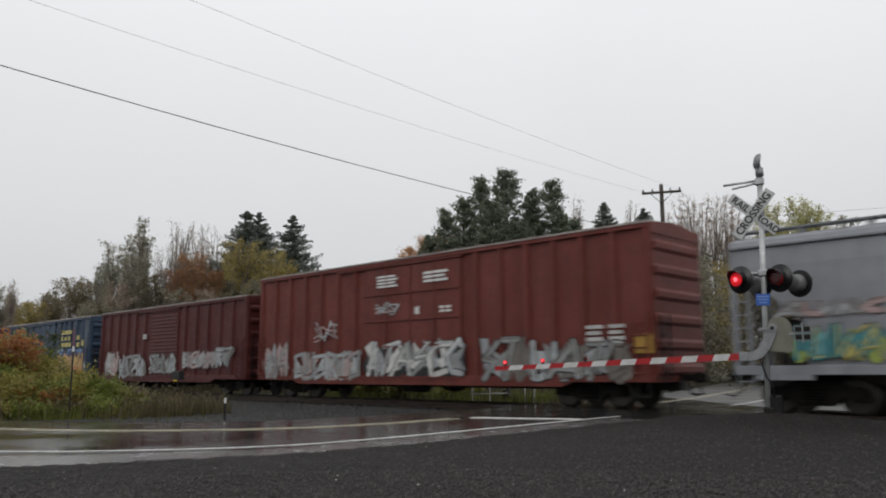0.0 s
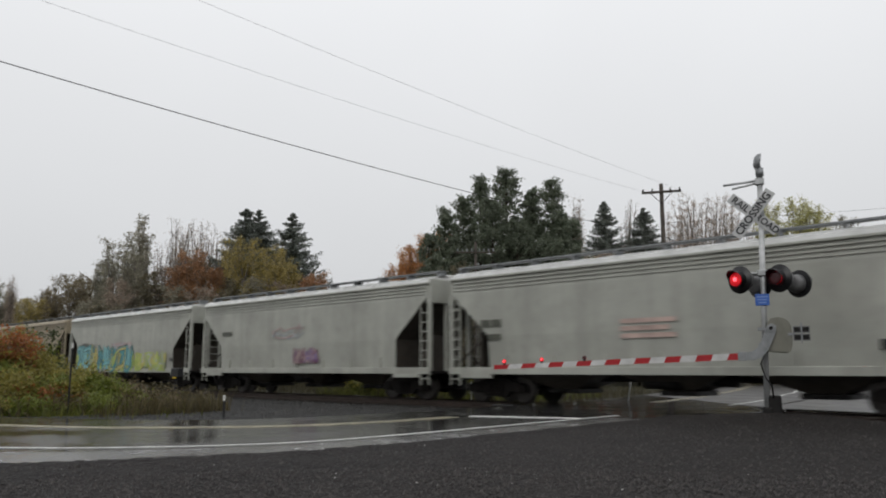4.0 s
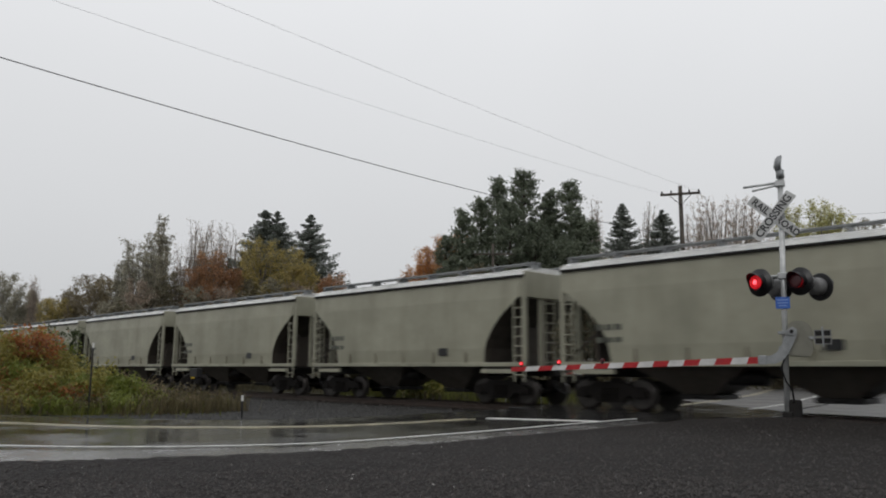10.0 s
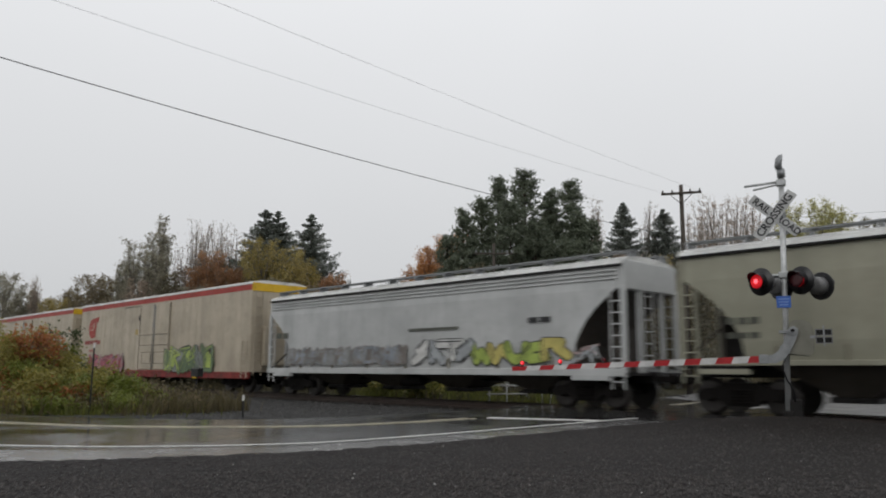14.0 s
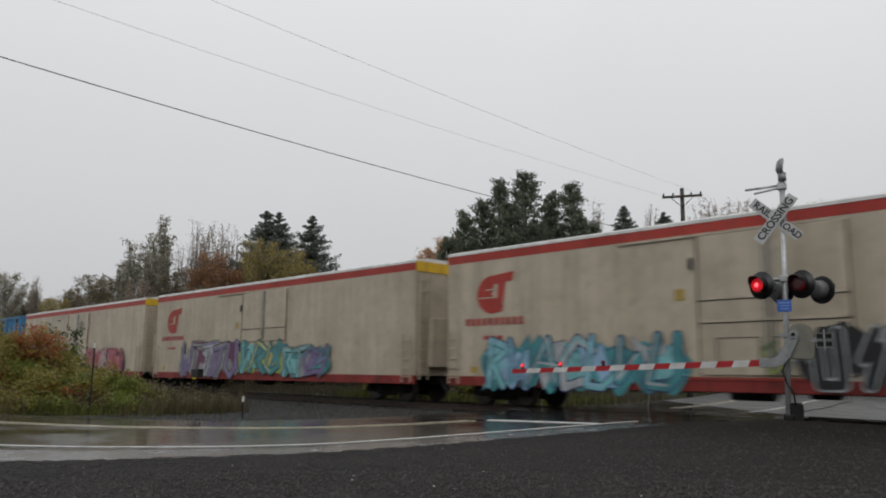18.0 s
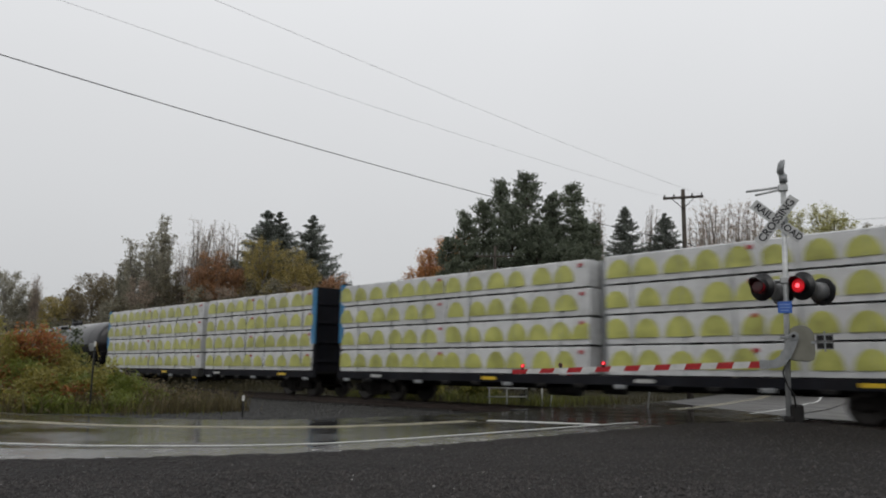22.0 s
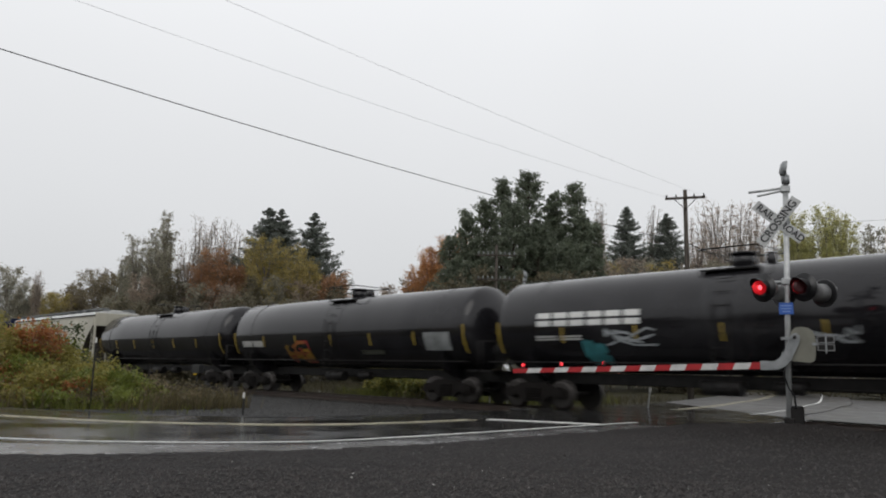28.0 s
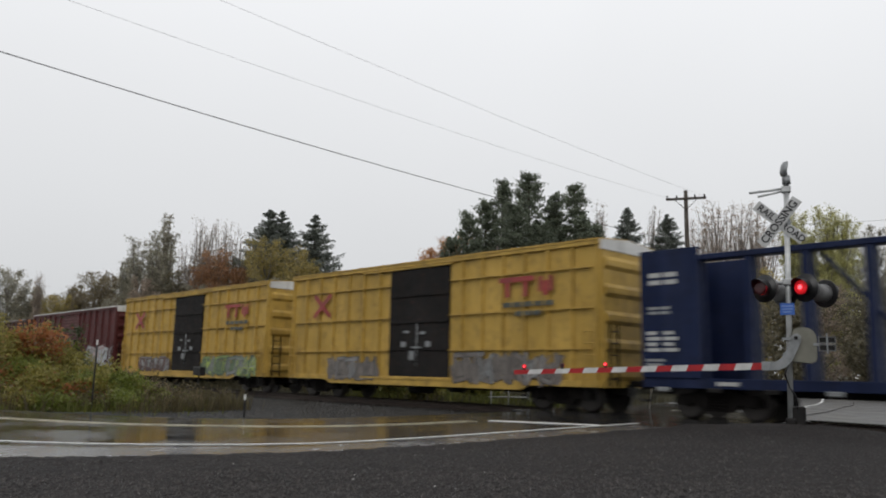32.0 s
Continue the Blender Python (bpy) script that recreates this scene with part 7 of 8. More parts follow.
def wildstyle(s, x0, z0, W, H, nf, y, rnd, worn=False):
    """Interlocking outlined hooks and arrows over a sprayed cloud."""
    cols = max(3, int(W / (H * 0.42)))
    cw = W / cols
    for i in range(cols if not worn else cols // 2):
        xb = x0 + cw * (i + 0.5) if not worn else x0 + W * rnd.random()
        blob(s, xb, z0 + H * rnd.uniform(0.36, 0.52), cw * rnd.uniform(0.5, 0.75), H * rnd.uniform(0.30, 0.42), y(0) - 0.0001 * (i % 5), 0, rnd)
    for k in range(cols):
        form = [(u * (-1 if k % 2 else 1), v * (1 if k % 3 else -1)) for u, v in rnd.choice(LETTER_FORMS)]
        w, h = cw * rnd.uniform(1.1, 1.7), H * rnd.uniform(0.6, 0.95)
        xc = min(x0 + W - w * 0.45, max(x0 + w * 0.45, x0 + cw * (k + 0.5)))
        zc = min(z0 + H - h * 0.5, max(z0 + h * 0.5, z0 + H * rnd.uniform(0.4, 0.6)))
        lean, d = rnd.uniform(-0.1, 0.3), y(2) - 0.0002 * k
        wedge(s, form, xc, zc, w, h, lean, d, 1, 0.03)
        wedge(s, form, xc, zc, w, h, lean, d - 0.00006, 2 + k % nf)
    n = max(2, round(W / (H * 0.62)))
    cell, lean = W / n, rnd.uniform(0.05, 0.3)
    for i in range(n):
        th = min(cell, H) * rnd.uniform(0.17, 0.23)
        fill = 2 + (i + rnd.choice((0, 0, 1))) % nf
        lines = []
        for line in rnd.choice(SIGNS):
            q = []
            for u, v in line:
                v = min(1, max(0, v + rnd.uniform(-0.12, 0.12)))
                q.append((min(x0 + W - th, max(x0 + th, x0 + cell * (i + 0.5 + (u - 0.5 + rnd.uniform(-0.12, 0.12)) * 1.08) + lean * H * (v - 0.5))), z0 + th * 0.7 + (H - th * 1.4) * v))
            lines.append(q)
        d = y(3) - 0.0009 * i
        for q in lines:
            stroke(s, q, th * 1.38, d - 0.002, 1)
        for q in lines:
            stroke(s, q, th, d - 0.0023, fill)
        for q in lines:
            stroke(s, [(u - th * 0.12, v + th * 0.2) for u, v in q[:3]], th * 0.34, d - 0.0026, 2 + (fill - 1) % nf)


def graffiti(car, x0, x1, z0, z1, palette, style, seed, plane=1.540):
    rnd = random.Random(seed)
    cloud, edge, fills = PALETTES[palette]
    mats = [SPRAY[cloud], SPRAY[edge]] + [SPRAY[f] for f in fills]
    s = Shape()
    W, H = x1 - x0, z1 - z0
    y = lambda k: -plane - 0.0012 * k
    if style == "fill":
        n = max(2, int(W / (H * 0.45)))
        for i in range(n * 2):
            k = i % len(fills)
            px = x0 + W * (i + 0.5) / (n * 2)
            hh = H * (0.5 if k == 0 else rnd.uniform(0.12, 0.3))
            zc = z0 + H * 0.5 if k == 0 else z0 + H * rnd.uniform(0.25, 0.75)
            if k == 0:
                w = W / n * 0.62
                top = [(px - w + 2 * w * t / 6, zc + hh * rnd.uniform(0.55, 1.08)) for t in range(7)]
                s.add([(px + w, y(i % 3), zc - hh), (px - w, y(i % 3), zc - hh)] + [(a, y(i % 3), b) for a, b in top], [tuple(range(9))], slot=2)
            else:
                blob(s, px, zc, W / n * rnd.uniform(0.2, 0.5), hh, y(3 + i % 3), 2 + k, rnd)
        part("graffiti", s, mats, car, "worn sprayed paint patch")
        return
    if style == "cloud":
        n = max(3, int(W / (H * 0.5)))
        for i in range(n * 2):
            blob(s, x0 + W * (i + 0.5) / (n * 2), z0 + H * rnd.uniform(0.38, 0.62), W / n * rnd.uniform(0.45, 0.7), H * rnd.uniform(0.28, 0.42), y(0) + 0.004 - 0.00015 * i, 2 + rnd.randrange(len(fills)), rnd)
        part("graffiti", s, mats, car, "soft sprayed background cloud")
        return
    if style == "ring":
        for i in range(3):
            a0 = rnd.uniform(0, 6.28)
            stroke(s, [(x0 + W * (0.5 + (0.42 - 0.13 * i) * math.cos(a0 + k * 0.5)), z0 + H * (0.58 + (0.38 - 0.1 * i) * math.sin(a0 + k * 0.5))) for k in range(11)], 0.05, y(i), 1)
        stroke(s, [(x0 + 0.1 * W, z0 + 0.12 * H), (x0 + 0.4 * W, z0), (x0 + 0.5 * W, z0 + 0.15 * H), (x0 + 0.9 * W, z0 + 0.05 * H)], 0.05, y(3), 1)
        part("graffiti", s, mats, car, "round black sprayed scribble")
        return
    if style == "tag":
        for i in range(4):
            pts = [(x0 + W * min(1, max(0, (j / 5 + rnd.uniform(-0.12, 0.12)))), z0 + H * rnd.random()) for j in range(6)]
            stroke(s, pts, 0.055, y(i), 2 + i % len(fills))
        part("graffiti", s, mats, car, "thin sprayed scribble")
        return
    if style == "wild":
        wildstyle(s, x0, z0, W, H, len(fills), y, rnd, palette in ("pale", "silver", "dark", "faded", "smudge"))
        part("graffiti", s, mats, car, "sprayed graffiti with interlocking coloured shapes")
        return
    n = 4 if style == "soku" else max(2, round(W / (H * (0.85 if style == "block" else 0.5))))
    cell = W / n
    for i in range(n):
        g = SOKU[i] if style == "soku" else rnd.choice(SIGNS)
        tilt, big = 0.05, 1.0 if style == "block" else 0.84
        th = min(cell, H) * (0.40 if style == "block" else 0.27)
        pts = []
        for line in g:
            q = []
            for u, w in line:
                jx, jz = (rnd.uniform(-0.3, 0.3), rnd.uniform(-0.22, 0.22)) if style != "soku" else (0, 0)
                w = min(1, max(0, w + jz))
                q.append((x0 + cell * (i + 0.5 + (u - 0.5 + jx) * big + tilt * (w - 0.5) * 0.6), z0 + th * 0.6 + (H - th * 1.2) * w))
            pts.append(q)
        f = 2 + (i % len(fills))
        for q in pts:
            stroke(s, q, th * (1.24 if style == "block" else 1.5), y(2) - 0.0009 * i, 1)
        for q in pts:
            stroke(s, q, th, y(2) - 0.0009 * i - 0.0003, f)
        if style == "block":
            for q in pts:
                stroke(s, [(u - th * 0.2, v + th * 0.25) for u, v in q[:2]], th * 0.16, y(2) - 0.0009 * i - 0.0006, 1)
    part("graffiti", s, mats, car, "bold outlined graffiti")


INK = {"white": MAT["white"], "offwhite": MAT["offwhite"], "yellow": SPRAY["yellow"], "black": MAT["black"], "greytext": SPRAY["ink"], "redtext": SPRAY["red"], "pinkbar": SPRAY["plum"],
       "blush": SPRAY["blush"], "greyframe": SPRAY["grey"], "silverpatch": SPRAY["silver"], "orangepatch": SPRAY["orange"], "tealpatch": SPRAY["teal"]}


def print_bars(car, x0, x1, z0, z1, ink, rows, cols, plane=1.538):
    """Unreadable print as plain bars."""
    s = Shape()
    for r in range(rows):
        for c in range(cols):
            a = x0 + (x1 - x0) * c / cols + (0.02 if cols > 1 else 0)
            b = x0 + (x1 - x0) * (c + 1) / cols - (0.05 if cols > 1 else 0) - (0.12 * (x1 - x0) if rows > 2 and r % 2 else 0)
            za = z0 + (z1 - z0) * r / rows + 0.0
            zb = z0 + (z1 - z0) * (r + (0.62 if rows > 1 else 1.0)) / rows
            s.box(a, b, -plane - 0.004, -plane, za, zb)
    part("print", s, INK[ink], car)


def tank_bars(car, x0, x1, z0, z1, ink, rows, cols):
    s = Shape()
    rad = lambda z: -math.sqrt(max(0.1, 1.48 ** 2 - (z - 2.62) ** 2)) - 0.012
    if ink in ("silverpatch", "orangepatch", "tealpatch"):
        rnd = random.Random(int(abs(x0) * 100))
        lines, wide = {"silverpatch": (7, 0.05), "orangepatch": (16, 0.12), "tealpatch": (12, 0.14)}[ink]
        for i in range(lines):
            u, w = rnd.uniform(x0, x1), rnd.uniform(z0, z1)
            for _ in range(4):
                u2, w2 = min(x1, max(x0, u + rnd.uniform(-0.4, 0.4) * (x1 - x0))), min(z1, max(z0, w + rnd.uniform(-0.45, 0.45) * (z1 - z0)))
                d = Vector((u2 - u, w2 - w))
                if d.length > 0.05:
                    q = Vector((-d.y, d.x)).normalized() * wide / 2
                    s.add([(a, rad(b) - 0.008 - 0.0004 * i, b) for a, b in ((u + q.x, w + q.y), (u2 + q.x, w2 + q.y), (u2 - q.x, w2 - q.y), (u - q.x, w - q.y))], [(0, 1, 2, 3)], slot=i % 3 if ink == "orangepatch" else 0)
                u, w = u2, w2
        part("graffiti", s, [SPRAY["rust"], SPRAY["red"], SPRAY["ochre"]] if ink == "orangepatch" else INK[ink], car, "sprayed scribble")
        return
    for r in range(rows):
        for c in range(cols):
            a = x0 + (x1 - x0) * c / cols + (0.03 if cols > 1 else 0)
            b = x0 + (x1 - x0) * (c + 1) / cols - (0.07 if cols > 1 else 0)
            za, zb = z0 + (z1 - z0) * r / rows, z0 + (z1 - z0) * (r + (0.7 if rows > 1 else 1.0)) / rows
            zs = [za + (zb - za) * k / 4 for k in range(5)]
            s.add([(x, rad(z), z) for z in zs for x in (a, b)], [(2 * k, 2 * k + 1, 2 * k + 3, 2 * k + 2) for k in range(4)])
    part("print", s, INK[ink], car)


def lumber_bundle(length, seed):
    """A wrapped stack of boards of the given length; the printed face looks to -y."""
    rnd = random.Random(seed)
    b = thing("lumber_bundle", "white plastic-wrapped lumber bundle with yellow half-round prints", "lumber bundle", "lumber bundles")
    s, rings = Shape(), []
    n, half = int(length * 5), length / 2
    for i in range(n + 1):
        x = -half + length * i / n
        e = 0.012 if i in (0, n) else 0.0
        j = lambda k: 0.022 * noise.noise(Vector((x * 2.3 + seed, k * 3.1, seed)))
        rings.append([(x, -0.60 + e + j(0), 0.012 + e), (x, -0.605 + e + j(1), 0.22), (x, -0.60 + e + j(2), 0.50), (x, -0.59 + e + j(3), 0.785 - e), (x, -0.55 + e, 0.818 - e + 0.6 * j(4)), (x, 0.55, 0.818 - e + 0.6 * j(5)), (x, 0.59, 0.78), (x, 0.59, 0.012 + e)])
    s.loft(rings, True, False)
    part("wrap", s, WRAP, b)
    x = -half + rnd.uniform(0.30, 0.50)
    while x < half - 0.15:
        w = rnd.uniform(0.38, 0.45)
        h = rnd.uniform(0.48, 0.56)
        lim = lambda u: max(-half + 0.03, min(half - 0.03, u))
        pts = [(lim(x + w * math.cos(math.pi * k / 14)), -0.634 - 0.003 * math.sin(k * 1.7 + x), 0.17 + h * math.sin(math.pi * k / 14)) for k in range(15)]
        part("half_round_print", Shape().add(pts, [tuple(range(15))]), DOME, b, "yellow-green half-round print")
        x += rnd.choice((0.95, 1.0, 1.04, 0.97, 0.84))
    for x in (-half * 0.62, half * 0.05, half * 0.66):
        part("strap", Shape().box(x - 0.007, x + 0.007, -0.640, -0.604, 0.02, 0.80), MAT["galv"], b)
    part("sticker", Shape().box(half - 0.34, half - 0.20, -0.636, -0.606, 0.60, 0.70), MAT["red"], b, "small red sticker")
    for x in (-half + 0.5, -half * 0.33, half * 0.33, half - 0.5):
        part("bearer", Shape().box(x - 0.05, x + 0.05, -0.58, 0.58, -0.03, 0.04), MAT["tie"], b, "dark spacer board")
    return b


CAR, FRONT = {}, {}


def add_car(key, front, car):
    CAR[key], FRONT[key] = car, front
    return car


add_car("Z", 7.3, hopper("covered_hopper", "silver-grey covered hopper with sprayed lower side", 15.6, 4.10, 1.12, STEELGREY, STEELGREY, 3, "slant"))
add_car("A", -10.45, boxcar("boxcar", "tall rust-red boxcar with plug doors and graffiti", 19.05, 0.62, 5.13, RED, RED, ROOFWET, (-11.85, -7.0), (7, 7), "plug"))
add_car("B", -30.6, boxcar("boxcar", "maroon boxcar with ridged sliding door and graffiti", 15.8, 0.62, 4.52, MAROON, MAROON, ROOFWET, (-9.45, -6.4), (6, 6), "slide"))
add_car("C", -48.1, boxcar("boxcar", "faded blue boxcar with orange and yellow graffiti", 15.7, 0.62, 4.50, NAVY, NAVY, ROOFWET, (-9.4, -5.8), (6, 6), "plug"))
add_car("D", -65.8, boxcar("boxcar", "dark red boxcar with white and blue graffiti", 15.4, 0.62, 4.42, DARKRED, DARKRED, ROOFWET, (-9.2, -6.2), (6, 6), "slide"))
E_FIRST = add_car("E1", -82.4, hopper("covered_hopper", "light grey covered hopper with red print", 15.6, 4.08, 1.10, LIGHTGREY, ROOFGREY, 3, "slant", True))
for key, x, lab in (("E2", -98.8, "light grey covered hopper with small purple graffiti"), ("E3", -115.5, "light grey covered hopper with teal and lime graffiti")):
    add_car(key, x, copy_thing(E_FIRST, pose(0, 0, 0)))
    CAR[key]["label"] = lab
add_car("E5", -148.3, hopper("covered_hopper", "dull grey covered hopper with faded marks", 15.6, 4.08, 1.10, DULLGREY, ROOFGREY, 3, "slant", True))
add_car("E4", -131.85, hopper("covered_hopper", "weathered tan covered hopper with black and white graffiti", 15.6, 4.08, 1.10, TAN, TAN, 3, "slant", True))
H_FIRST = add_car("H1", -164.6, hopper("covered_hopper", "short grey-green covered hopper with two bays", 11.45, 4.12, 1.32, SAGE, ROOFGREY, 2, "round"))
for n in range(2, 11):
    add_car("H%d" % n, -164.6 - 12.69 * (n - 1), copy_thing(H_FIRST, pose(0, 0, 0)))
add_car("G", -291.8, hopper("covered_hopper", "pale grey long covered hopper with outlined graffiti", 18.45, 4.12, 1.12, PALE, ROOFGREY, 4, "round", True))
R_FIRST = add_car("R1", -311.8, reefer("refrigerator_car", "cream refrigerator car with orange stripe and graffiti", 21.25, 0.66, 5.13, CREAM, ORANGE, SILLRED, YELLOW, ROOFWHITE))
for n in range(2, 6):
    add_car("R%d" % n, -311.8 - 22.92 * (n - 1), copy_thing(R_FIRST, pose(0, 0, 0)))
add_car("F", -426.1, boxcar("boxcar", "bright blue boxcar with grey painted-over lower side", 15.85, 0.62, 5.10, SKYBLUE, SKYBLUE, SKYBLUE, (-10.1, -4.8), (5, 6), "plug"))
CB_FIRST = add_car("CB1", -443.2, centrebeam("centerbeam_flatcar", "black centerbeam flatcar loaded with wrapped lumber", 21.9, 4.56, BEAMBLACK, MAT["steel"]))
add_car("CB2", -466.7, copy_thing(CB_FIRST, pose(0, 0, 0)))
T_FIRST = add_car("T1", -489.6, tank_car("tank_car", "long black tank car with yellow reflective strips", 17.6, TANKBLACK))
for key, x in (("T2", -507.45), ("T3", -525.35), ("T4", -543.1)):
    add_car(key, x, copy_thing(T_FIRST, pose(0, 0, 0)))
P_FIRST = add_car("P", -560.8, tank_car("tank_car", "black tank car with white block print", 16.6, TANKBLACK))
add_car("N", -577.5, copy_thing(P_FIRST, pose(0, 0, 0)))
add_car("O", -594.1, copy_thing(P_FIRST, pose(0, 0, 0)))
CAR["N"]["label"], CAR["O"]["label"] = "black tank car with an orange sprayed patch", "black tank car with yellow strips"
add_car("HP", -611.0, hopper("covered_hopper", "ivory covered hopper with two small dark prints", 17.0, 4.20, 1.28, IVORY, ROOFGREY, 3, "round"))
add_car("CBB", -628.5, centrebeam("centerbeam_flatcar", "empty dark blue centerbeam flatcar", 22.9, 4.50, BEAMBLUE, MAT["steel"], 15, 0.11, True))
add_car("K", -652.75, boxcar("boxcar", "yellow boxcar with black sliding door", 15.9, 0.62, 5.08, GOLD_PAINT, BLACKDOOR, GOLD_PAINT, (-9.35, -6.2), (7, 7), "black", ROOFWHITE, (1.85, 3.05, 4.25), end_ribs=5, rib_w=0.05))
add_car("L", -670.6, copy_thing(CAR["K"], pose(0, 0, 0)))
add_car("M", -687.9, boxcar("boxcar", "dark maroon boxcar with pale streaks", 15.6, 0.62, 4.75, MAROON, MAROON, ROOFWHITE, (-9.2, -6.2), (6, 6), "slide", ROOFWHITE))
add_car("M2", -705.3, boxcar("boxcar", "dull brown boxcar with ridged sliding doors", 15.6, 0.62, 4.55, BROWN, BROWN, ROOFDARK, (-9.2, -6.2), (6, 6), "slide"))
add_car("M3", -722.7, copy_thing(CAR["M2"], pose(0, 0, 0)))

